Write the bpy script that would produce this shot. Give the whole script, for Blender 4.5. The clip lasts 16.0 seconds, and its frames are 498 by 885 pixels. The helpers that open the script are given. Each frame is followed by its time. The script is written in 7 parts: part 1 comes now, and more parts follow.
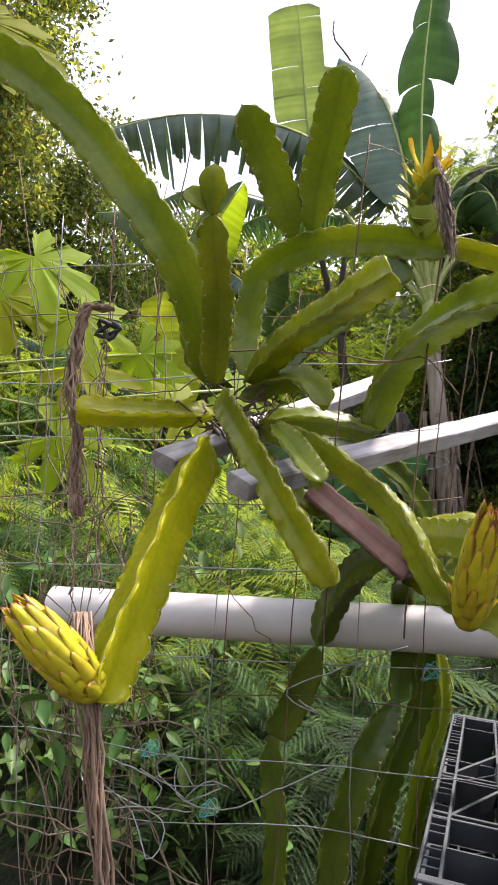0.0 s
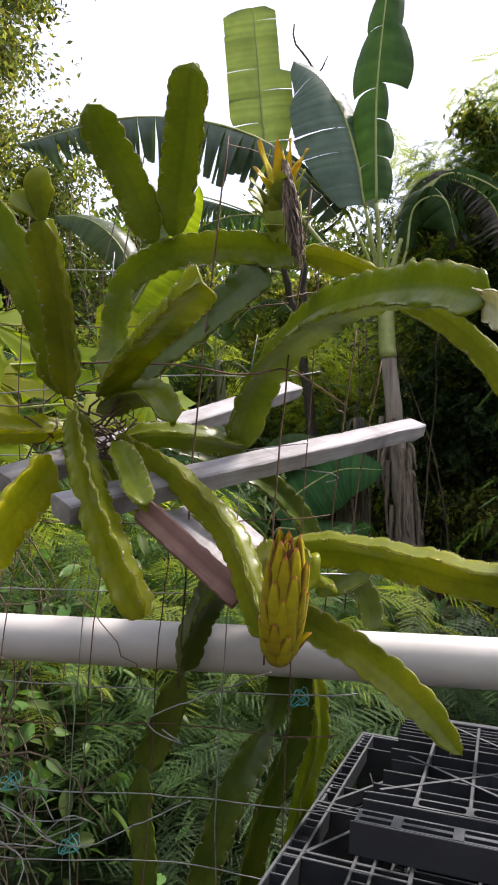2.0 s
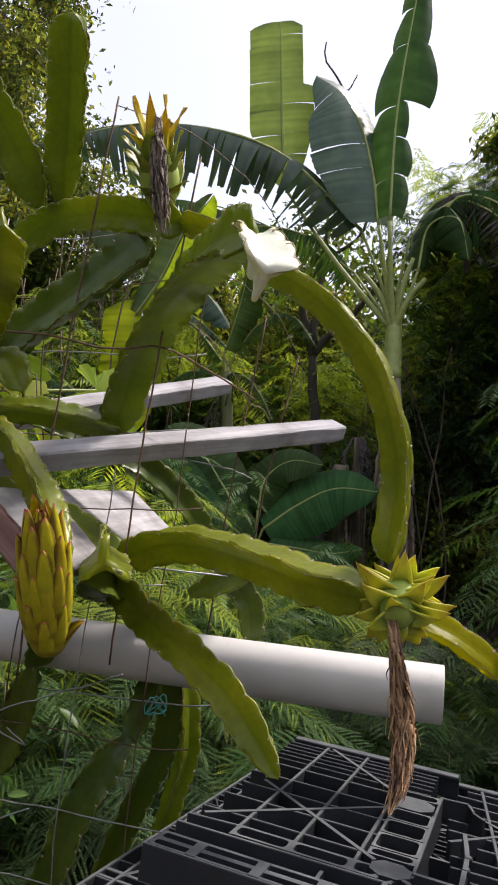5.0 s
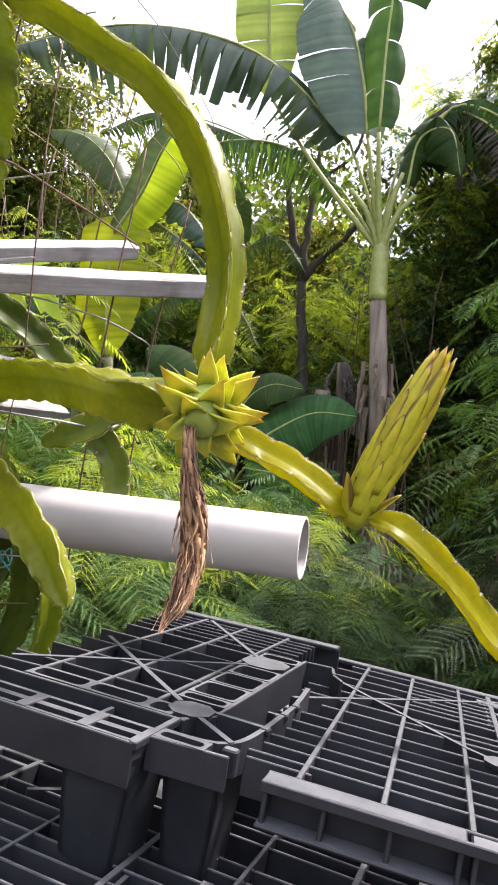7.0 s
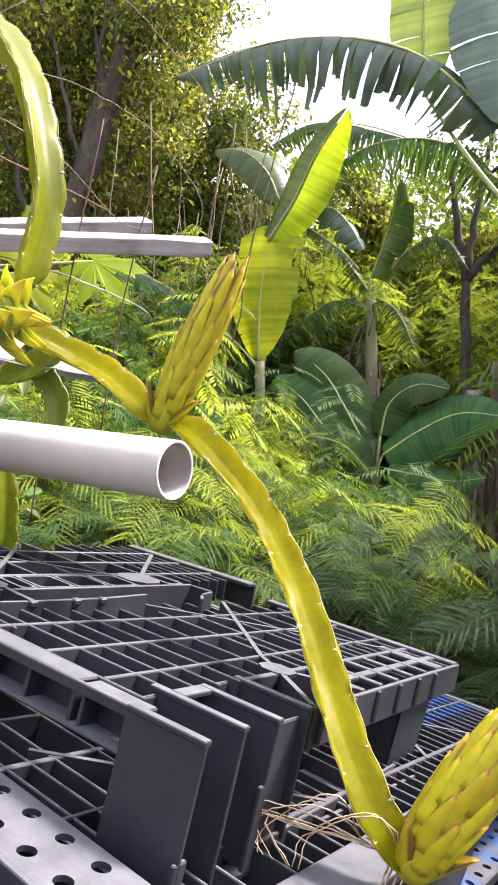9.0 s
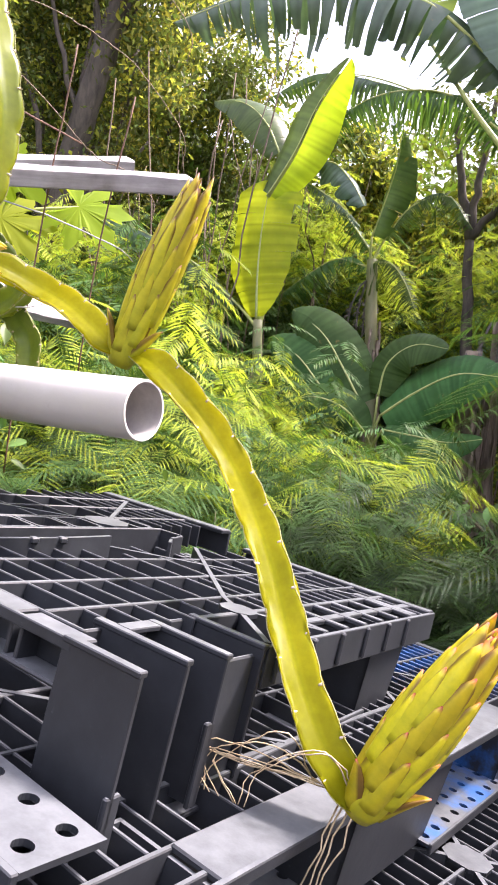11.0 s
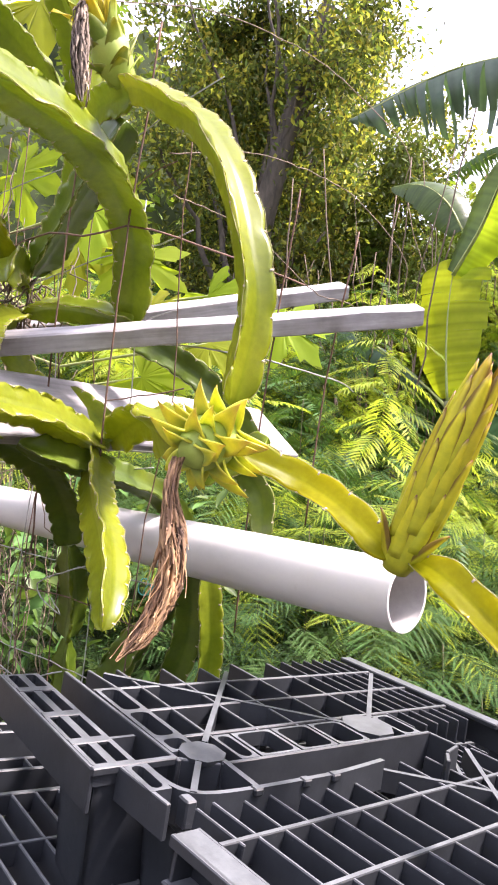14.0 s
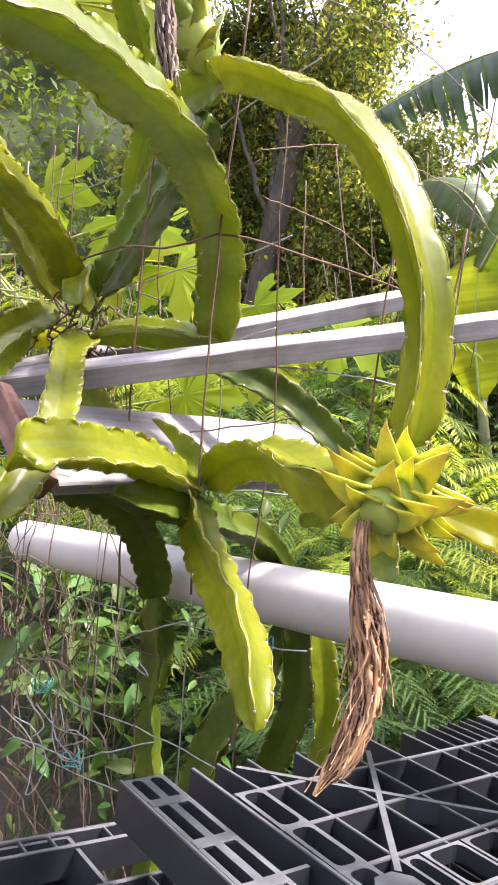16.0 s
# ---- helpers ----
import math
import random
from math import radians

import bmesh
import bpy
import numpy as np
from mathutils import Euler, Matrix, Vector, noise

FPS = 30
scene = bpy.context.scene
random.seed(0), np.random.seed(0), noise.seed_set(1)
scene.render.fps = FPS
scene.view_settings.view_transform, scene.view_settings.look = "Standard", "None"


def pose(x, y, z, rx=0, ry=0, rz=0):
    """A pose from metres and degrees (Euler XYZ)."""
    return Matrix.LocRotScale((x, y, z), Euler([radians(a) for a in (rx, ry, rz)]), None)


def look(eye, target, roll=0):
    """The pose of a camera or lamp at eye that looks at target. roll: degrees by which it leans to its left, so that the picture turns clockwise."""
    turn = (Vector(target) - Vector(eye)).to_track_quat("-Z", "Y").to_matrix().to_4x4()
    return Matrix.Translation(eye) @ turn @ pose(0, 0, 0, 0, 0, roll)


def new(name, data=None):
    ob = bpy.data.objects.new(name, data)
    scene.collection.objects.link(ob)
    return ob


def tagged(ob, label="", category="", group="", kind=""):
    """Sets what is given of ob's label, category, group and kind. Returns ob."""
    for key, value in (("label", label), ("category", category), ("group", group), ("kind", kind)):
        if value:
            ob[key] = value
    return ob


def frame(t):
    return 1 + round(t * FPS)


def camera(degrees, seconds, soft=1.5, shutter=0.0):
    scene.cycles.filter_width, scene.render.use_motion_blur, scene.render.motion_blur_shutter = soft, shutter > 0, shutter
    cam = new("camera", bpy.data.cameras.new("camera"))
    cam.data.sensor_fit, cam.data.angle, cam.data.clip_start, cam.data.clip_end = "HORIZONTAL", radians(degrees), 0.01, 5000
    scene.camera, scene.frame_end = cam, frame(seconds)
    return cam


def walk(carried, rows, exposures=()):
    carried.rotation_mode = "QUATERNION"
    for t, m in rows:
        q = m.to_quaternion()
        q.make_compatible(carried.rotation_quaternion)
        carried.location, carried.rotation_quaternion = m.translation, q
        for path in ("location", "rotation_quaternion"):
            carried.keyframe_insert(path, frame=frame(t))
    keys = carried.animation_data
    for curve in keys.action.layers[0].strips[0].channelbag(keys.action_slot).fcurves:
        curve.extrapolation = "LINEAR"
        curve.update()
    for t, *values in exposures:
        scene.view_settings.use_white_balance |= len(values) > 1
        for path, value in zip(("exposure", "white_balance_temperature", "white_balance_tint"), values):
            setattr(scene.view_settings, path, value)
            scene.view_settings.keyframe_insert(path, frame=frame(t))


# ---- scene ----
cam = camera(38.3, 16.0, 1.9)
PATH = [
    (0, (0.0, 0.0, 1.6), (-0.438, 1.945, 1.757), 0.7),
    (0.5, (0.071, 0.025, 1.606), (-0.332, 1.979, 1.759), -0.7),
    (1, (0.156, 0.047, 1.625), (-0.18, 2.01, 1.805), -0.9),
    (1.5, (0.212, 0.081, 1.625), (-0.141, 2.04, 1.814), -0.2),
    (2, (0.253, 0.13, 1.637), (-0.14, 2.084, 1.803), 0.3),
    (2.5, (0.298, 0.155, 1.627), (-0.121, 2.102, 1.818), 1.2),
    (3, (0.35, 0.172, 1.615), (-0.175, 2.081, 1.897), 0.4),
    (3.5, (0.397, 0.188, 1.601), (-0.361, 2.012, 1.92), 0.7),
    (4, (0.44, 0.215, 1.608), (-0.281, 2.053, 1.928), 4.1),
    (4.5, (0.504, 0.271, 1.601), (-0.09, 2.164, 1.852), 4.7),
    (5, (0.547, 0.321, 1.592), (0.072, 2.251, 1.809), 4.4),
    (7.5, (0.966, 0.62, 1.379), (0.443, 2.55, 1.425), 6.2),
    (8, (1.154, 0.689, 1.351), (0.42, 2.547, 1.453), 6.5),
    (8.5, (1.274, 0.733, 1.343), (0.265, 2.457, 1.44), 6.6),
    (9, (1.387, 0.739, 1.319), (0.363, 2.456, 1.373), 6.8),
    (11.5, (1.432, 0.814, 1.281), (0.435, 2.547, 1.216), 8.0),
    (12, (1.48, 0.804, 1.276), (0.535, 2.565, 1.212), 7.7),
    (12.5, (1.44, 0.809, 1.291), (0.411, 2.522, 1.213), 9.2),
    (13, (1.354, 0.803, 1.341), (0.122, 2.379, 1.312), 9.2),
    (13.2, (1.324, 0.799, 1.369), (0.027, 2.321, 1.363), 8.9),
    (13.5, (1.269, 0.802, 1.403), (-0.1, 2.26, 1.438), 7.5),
    (14, (1.205, 0.83, 1.45), (-0.211, 2.24, 1.545), 5.4),
    (14.5, (1.165, 0.829, 1.473), (-0.299, 2.186, 1.584), 3.1),
    (15, (1.1, 0.812, 1.473), (-0.388, 2.145, 1.566), 3.8),
    (15.5, (1.023, 0.804, 1.48), (-0.434, 2.171, 1.569), 3.1),
    (16, (0.938, 0.823, 1.499), (-0.493, 2.216, 1.607), 2.9),
]
walk(cam, [(t, look(eye, target, roll)) for t, eye, target, roll in PATH],
     [(0, 0.86, 6250, 21), (2, 0.36, 6250, 20), (3, 0.34, 6250, 20), (4, 0.10, 6250, 20), (5, 0.0, 6250, 19), (7.5, 1.37, 6250, 26), (9, 1.49, 6250, 28), (12, 1.73, 6200, 29), (14, 1.61, 6200, 28), (16, 1.48, 6150, 28)])

# ---- light ----
SUN_TO = Vector((0.42, 0.36, 0.83)).normalized()
world = bpy.data.worlds.new("sky_world")
scene.world = world
world.use_nodes = True
wn, wl = world.node_tree.nodes, world.node_tree.links
wn.clear()
sky = wn.new("ShaderNodeTexSky")
sky.sky_type = "NISHITA"
sky.sun_disc = False
sky.sun_elevation = math.asin(SUN_TO.z)
sky.sun_rotation = math.atan2(SUN_TO.x, SUN_TO.y)
sky.dust_density = 4.0
sky_bg = wn.new("ShaderNodeBackground")
sky_bg.inputs["Strength"].default_value = 0.12
cloud_bg = wn.new("ShaderNodeBackground")
cloud_bg.inputs["Color"].default_value = (1.0, 0.985, 0.96, 1)
cloud_bg.inputs["Strength"].default_value = 0.68
veil = wn.new("ShaderNodeAddShader")
wout = wn.new("ShaderNodeOutputWorld")
wl.new(sky.outputs[0], sky_bg.inputs["Color"])
wl.new(sky_bg.outputs[0], veil.inputs[0])
wl.new(cloud_bg.outputs[0], veil.inputs[1])
wl.new(veil.outputs[0], wout.inputs["Surface"])
sun = new("sun", bpy.data.lights.new("sun", "SUN"))
sun.data.energy = 5.0
sun.data.angle = radians(9.0)
sun.data.color = (1.0, 0.94, 0.82)
sun.matrix_world = look((0, 0, 30), Vector((0, 0, 30)) - SUN_TO)


# ---- materials ----
def nodes_of(name):
    m = bpy.data.materials.new(name)
    m.use_nodes = True
    nt = m.node_tree
    return m, nt, nt.nodes["Principled BSDF"], nt.nodes["Material Output"]


def ramp(nt, fac, stops):
    r = nt.nodes.new("ShaderNodeValToRGB")
    el = r.color_ramp.elements
    el[0].position, el[0].color = stops[0][0], (*stops[0][1], 1)
    el[1].position, el[1].color = stops[-1][0], (*stops[-1][1], 1)
    for p, c in stops[1:-1]:
        e = el.new(p)
        e.color = (*c, 1)
    nt.links.new(fac, r.inputs["Fac"])
    return r.outputs["Color"]


def noise_tex(nt, scale, detail=4.0, rough=0.6, stretch=None, space="Object"):
    tc = nt.nodes.new("ShaderNodeTexCoord")
    src = tc.outputs[space]
    if stretch:
        mp = nt.nodes.new("ShaderNodeMapping")
        mp.inputs["Scale"].default_value = stretch
        nt.links.new(src, mp.inputs["Vector"])
        src = mp.outputs["Vector"]
    n = nt.nodes.new("ShaderNodeTexNoise")
    n.inputs["Scale"].default_value = scale
    n.inputs["Detail"].default_value = detail
    n.inputs["Roughness"].default_value = rough
    nt.links.new(src, n.inputs["Vector"])
    return n.outputs["Fac"]


def mix_col(nt, fac, a, b, mode="MIX"):
    m = nt.nodes.new("ShaderNodeMix")
    m.data_type, m.blend_type = "RGBA", mode
    for sock, v in ((m.inputs[0], fac), (m.inputs[6], a), (m.inputs[7], b)):
        if isinstance(v, (int, float)):
            sock.default_value = v
        elif isinstance(v, tuple):
            sock.default_value = (*v, 1)
        else:
            nt.links.new(v, sock)
    return m.outputs[2]


def bump_on(nt, bsdf, height, strength=0.3, dist=0.004):
    b = nt.nodes.new("ShaderNodeBump")
    b.inputs["Strength"].default_value = strength
    b.inputs["Distance"].default_value = dist
    nt.links.new(height, b.inputs["Height"])
    nt.links.new(b.outputs[0], bsdf.inputs["Normal"])


def random_shift(nt, col, amount_v=0.3, amount_h=0.03, island=False):
    if island:
        src = nt.nodes.new("ShaderNodeNewGeometry").outputs["Random Per Island"]
    else:
        src = nt.nodes.new("ShaderNodeObjectInfo").outputs["Random"]
    h = nt.nodes.new("ShaderNodeHueSaturation")
    for key, mid, amt in (("Value", 1.0, amount_v), ("Hue", 0.5, amount_h)):
        mr = nt.nodes.new("ShaderNodeMapRange")
        mr.inputs["To Min"].default_value = mid - amt
        mr.inputs["To Max"].default_value = mid + amt
        nt.links.new(src, mr.inputs["Value"])
        nt.links.new(mr.outputs[0], h.inputs[key])
    nt.links.new(col, h.inputs["Color"])
    return h.outputs["Color"]


def translucent(nt, bsdf, out, col, amount, warm=(1.0, 1.0, 0.6)):
    t = nt.nodes.new("ShaderNodeBsdfTranslucent")
    nt.links.new(mix_col(nt, 1.0, col, warm, "MULTIPLY"), t.inputs["Color"])
    m = nt.nodes.new("ShaderNodeMixShader")
    m.inputs[0].default_value = amount
    nt.links.new(bsdf.outputs[0], m.inputs[1])
    nt.links.new(t.outputs[0], m.inputs[2])
    nt.links.new(m.outputs[0], out.inputs["Surface"])


def leaf_mat(name, dark, light, scale=6.0, trans=0.35, rough=0.5, island=True, vary=0.35, warm=(1.0, 1.0, 0.45), spec=0.16, veins=False):
    m, nt, b, out = nodes_of(name)
    col = ramp(nt, noise_tex(nt, scale), [(0.3, dark), (0.7, light)])
    if veins:
        vein = nt.nodes.new("ShaderNodeAttribute")
        vein.attribute_name = "vein"
        col = mix_col(nt, 1.0, col, ramp(nt, vein.outputs["Fac"], [(0.0, (0.66, 0.68, 0.62)), (1.0, (1.22, 1.2, 1.25))]), "MULTIPLY")
        spots = ramp(nt, noise_tex(nt, 9.0, 6.0, 0.75), [(0.66, (0, 0, 0)), (0.74, (0.7, 0.7, 0.7))])
        col = mix_col(nt, spots, col, (0.22, 0.16, 0.05))
    col = random_shift(nt, col, vary, 0.025, island)
    nt.links.new(col, b.inputs["Base Color"])
    b.inputs["Roughness"].default_value = rough
    b.inputs["Specular IOR Level"].default_value = spec
    bright = mix_col(nt, 1.0, col, (2.2, 2.2, 2.2), "MULTIPLY")
    translucent(nt, b, out, bright, trans, warm)
    return m


def cactus_mat(name, dark, mid, light, trans, gloss=0.45):
    m, nt, b, out = nodes_of(name)
    big = ramp(nt, noise_tex(nt, 7.0, 3.0), [(0.3, dark), (0.5, mid), (0.72, light)])
    fine = ramp(nt, noise_tex(nt, 90.0, 5.0), [(0.35, (0.90, 0.90, 0.88)), (0.65, (1.06, 1.06, 1.0))])
    col = mix_col(nt, 1.0, big, fine, "MULTIPLY")
    scar = ramp(nt, noise_tex(nt, 34.0, 6.0, 0.75), [(0.70, (0, 0, 0)), (0.76, (1, 1, 1))])
    col = mix_col(nt, scar, col, (0.28, 0.2, 0.09))
    # tint by position across the wing: lighter at the rim, darker in the groove
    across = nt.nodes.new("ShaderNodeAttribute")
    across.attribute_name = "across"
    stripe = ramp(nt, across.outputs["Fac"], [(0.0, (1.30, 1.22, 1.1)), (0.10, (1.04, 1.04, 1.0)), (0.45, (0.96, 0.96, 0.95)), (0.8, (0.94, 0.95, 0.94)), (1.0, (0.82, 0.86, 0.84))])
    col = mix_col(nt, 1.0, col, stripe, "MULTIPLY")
    nt.links.new(col, b.inputs["Base Color"])
    b.inputs["Roughness"].default_value = 0.34
    b.inputs["Specular IOR Level"].default_value = gloss
    b.inputs["Coat Weight"].default_value = 0.03
    b.inputs["Coat Roughness"].default_value = 0.3
    bump_on(nt, b, noise_tex(nt, 30.0, 3.0), 0.12, 0.004)
    bright = mix_col(nt, 1.0, col, (1.9, 1.9, 1.9), "MULTIPLY")
    translucent(nt, b, out, bright, trans, (1.0, 0.95, 0.35))
    return m


def plain_mat(name, a, c, scale=20.0, rough=0.6, bump=0.2, stretch=None, metal=0.0, island=False, vary=0.0):
    m, nt, b, out = nodes_of(name)
    f = noise_tex(nt, scale, 6.0, 0.65, stretch)
    col = ramp(nt, f, [(0.3, a), (0.7, c)])
    if vary:
        col = random_shift(nt, col, vary, 0.01, island)
    nt.links.new(col, b.inputs["Base Color"])
    b.inputs["Roughness"].default_value = rough
    b.inputs["Metallic"].default_value = metal
    if bump:
        bump_on(nt, b, f, bump, 0.003)
    return m


M_STEM = cactus_mat("cactus_green", (0.125, 0.175, 0.008), (0.165, 0.215, 0.010), (0.215, 0.255, 0.013), 0.40)
M_STEM_OLD = cactus_mat("cactus_old_green", (0.055, 0.095, 0.007), (0.085, 0.13, 0.009), (0.125, 0.16, 0.012), 0.22)
M_STEM_MID = cactus_mat("cactus_light_green", (0.15, 0.19, 0.007), (0.205, 0.24, 0.009), (0.27, 0.29, 0.013), 0.40)
M_STEM_YOUNG = cactus_mat("cactus_young_yellow", (0.27, 0.30, 0.006), (0.35, 0.368, 0.008), (0.43, 0.435, 0.012), 0.58, 0.22)
M_STEM_RIPE = cactus_mat("cactus_ripe_yellow", (0.205, 0.212, 0.003), (0.262, 0.264, 0.004), (0.32, 0.315, 0.005), 0.62, 0.10)
# near-white stem colour that imitates sun glare on the wax
M_STEM_GLARE = cactus_mat("cactus_painted_glare", (0.58, 0.60, 0.44), (0.68, 0.69, 0.56), (0.78, 0.78, 0.72), 0.12)
M_EDGE = plain_mat("cactus_edge", (0.20, 0.19, 0.05), (0.40, 0.37, 0.15), 60.0, 0.7, 0.4)
M_SPINE = plain_mat("areole_wool", (0.34, 0.26, 0.17), (0.58, 0.50, 0.38), 80.0, 0.8, 0.3)


def bract_mat(name, base, mid, tip, tip_at=0.75, rim_col=(0.20, 0.11, 0.03)):
    m, nt, b, out = nodes_of(name)
    tc = nt.nodes.new("ShaderNodeTexCoord")
    sep = nt.nodes.new("ShaderNodeSeparateXYZ")
    nt.links.new(tc.outputs["Generated"], sep.inputs[0])
    col = ramp(nt, sep.outputs["Z"], [(0.0, base), (tip_at, mid), (min(tip_at + 0.2, 0.99), tip)])
    away = nt.nodes.new("ShaderNodeMath")
    away.operation = "SUBTRACT"
    nt.links.new(sep.outputs["Y"], away.inputs[0])
    away.inputs[1].default_value = 0.5
    side = nt.nodes.new("ShaderNodeMath")
    side.operation = "ABSOLUTE"
    nt.links.new(away.outputs[0], side.inputs[0])
    wide = nt.nodes.new("ShaderNodeMath")
    wide.operation = "ADD"
    nt.links.new(side.outputs[0], wide.inputs[0])
    lift = nt.nodes.new("ShaderNodeMath")
    lift.operation = "MULTIPLY"
    nt.links.new(sep.outputs["Z"], lift.inputs[0])
    lift.inputs[1].default_value = 0.42
    nt.links.new(lift.outputs[0], wide.inputs[1])
    rim = ramp(nt, wide.outputs[0], [(0.45, (0, 0, 0)), (0.53, (0.85, 0.85, 0.85))])
    col = mix_col(nt, rim, col, rim_col)
    col = random_shift(nt, col, 0.15, 0.012)
    col = mix_col(nt, 1.0, col, ramp(nt, noise_tex(nt, 50.0), [(0.35, (0.8, 0.82, 0.8)), (0.7, (1.12, 1.1, 1.0))]), "MULTIPLY")
    nt.links.new(col, b.inputs["Base Color"])
    b.inputs["Roughness"].default_value = 0.42
    bump_on(nt, b, noise_tex(nt, 120.0, 3.0, 0.6, (1, 1, 0.15)), 0.3, 0.002)
    translucent(nt, b, out, mix_col(nt, 1.0, col, (1.6, 1.6, 1.6), "MULTIPLY"), 0.25, (1.0, 0.95, 0.4))
    return m


M_BRACT = bract_mat("bud_scale_yellow", (0.46, 0.46, 0.02), (0.58, 0.51, 0.02), (0.16, 0.06, 0.03), 0.90, (0.13, 0.06, 0.015))
M_BRACT_RED = bract_mat("bud_scale_red_tip", (0.50, 0.45, 0.012), (0.62, 0.53, 0.012), (0.48, 0.11, 0.07), 0.91, (0.15, 0.06, 0.02))
M_BRACT_FRUIT = bract_mat("fruit_bract", (0.30, 0.42, 0.11), (0.58, 0.57, 0.03), (0.56, 0.42, 0.05), 0.86, (0.62, 0.60, 0.06))
M_BRACT_PALE = bract_mat("fruit_bract_green", (0.20, 0.29, 0.05), (0.27, 0.34, 0.045), (0.42, 0.42, 0.04), 0.7, (0.30, 0.34, 0.06))
M_BRACT_GOLD = bract_mat("crown_bract_gold", (0.42, 0.44, 0.04), (0.68, 0.56, 0.02), (0.66, 0.48, 0.03), 0.6, (0.60, 0.50, 0.04))
M_FRUIT = plain_mat("fruit_skin", (0.24, 0.34, 0.05), (0.38, 0.46, 0.09), 18.0, 0.6)
M_DRY = plain_mat("dry_flower", (0.08, 0.045, 0.03), (0.50, 0.29, 0.14), 40.0, 0.85, 0.5, (1, 1, 0.2), island=True, vary=0.6)
M_DRY_GREY = plain_mat("dry_flower_grey", (0.07, 0.05, 0.04), (0.34, 0.26, 0.19), 40.0, 0.85, 0.5, (1, 1, 0.2), island=True, vary=0.45)
M_VINE = plain_mat("dry_vine", (0.09, 0.062, 0.04), (0.26, 0.20, 0.14), 60.0, 0.85, 0.5)
M_VINE_DARK = plain_mat("dark_vine", (0.07, 0.05, 0.035), (0.17, 0.12, 0.08), 60.0, 0.85, 0.5)
M_ROOT = plain_mat("aerial_root", (0.30, 0.22, 0.12), (0.5, 0.4, 0.25), 60.0, 0.8, 0.3)
M_WIRE = plain_mat("galvanised_wire", (0.22, 0.22, 0.21), (0.42, 0.42, 0.40), 60.0, 0.5, 0.2, None, 0.6)
M_RUST = plain_mat("rusty_wire", (0.07, 0.04, 0.03), (0.20, 0.11, 0.07), 60.0, 0.75, 0.3, None, 0.2)
M_TIE = plain_mat("teal_string", (0.05, 0.30, 0.27), (0.12, 0.45, 0.40), 40.0, 0.6)
M_SPIKE = plain_mat("black_knot", (0.012, 0.012, 0.012), (0.03, 0.03, 0.03), 60.0, 0.7)


def pvc_mat():
    m, nt, b, out = nodes_of("white_pvc")
    col = ramp(nt, noise_tex(nt, 5.0, 6.0, 0.7, (0.4, 1, 1)), [(0.3, (0.50, 0.485, 0.455)), (0.6, (0.62, 0.60, 0.565))])
    dirt = ramp(nt, noise_tex(nt, 38.0, 6.0, 0.7), [(0.62, (0, 0, 0)), (0.8, (0.6, 0.6, 0.6))])
    col = mix_col(nt, dirt, col, (0.42, 0.38, 0.33))
    nt.links.new(col, b.inputs["Base Color"])
    b.inputs["Roughness"].default_value = 0.42
    bump_on(nt, b, noise_tex(nt, 30.0), 0.08, 0.002)
    return m


def wood_mat(name, a, c, d):
    m, nt, b, out = nodes_of(name)
    grain = noise_tex(nt, 30.0, 8.0, 0.65, (0.06, 1.0, 1.0))
    col = ramp(nt, grain, [(0.3, a), (0.5, c), (0.7, d)])
    stain = ramp(nt, noise_tex(nt, 6.0, 5.0), [(0.40, (1.05, 1.05, 1.05)), (0.58, (0.74, 0.72, 0.70)), (0.72, (0.45, 0.42, 0.40))])
    col = mix_col(nt, 1.0, col, stain, "MULTIPLY")
    nt.links.new(col, b.inputs["Base Color"])
    b.inputs["Roughness"].default_value = 0.78
    bump_on(nt, b, grain, 0.5, 0.003)
    return m


M_PVC = pvc_mat()
M_PIPE_SHADE = plain_mat("pipe_inside_shade_tone", (0.26, 0.25, 0.24), (0.46, 0.44, 0.42), 14.0, 0.7, 0.2)
M_WOOD = wood_mat("weathered_wood", (0.19, 0.185, 0.19), (0.33, 0.32, 0.325), (0.48, 0.465, 0.465))
M_WOOD_RED = wood_mat("reddish_wood", (0.10, 0.048, 0.038), (0.20, 0.105, 0.085), (0.32, 0.20, 0.16))


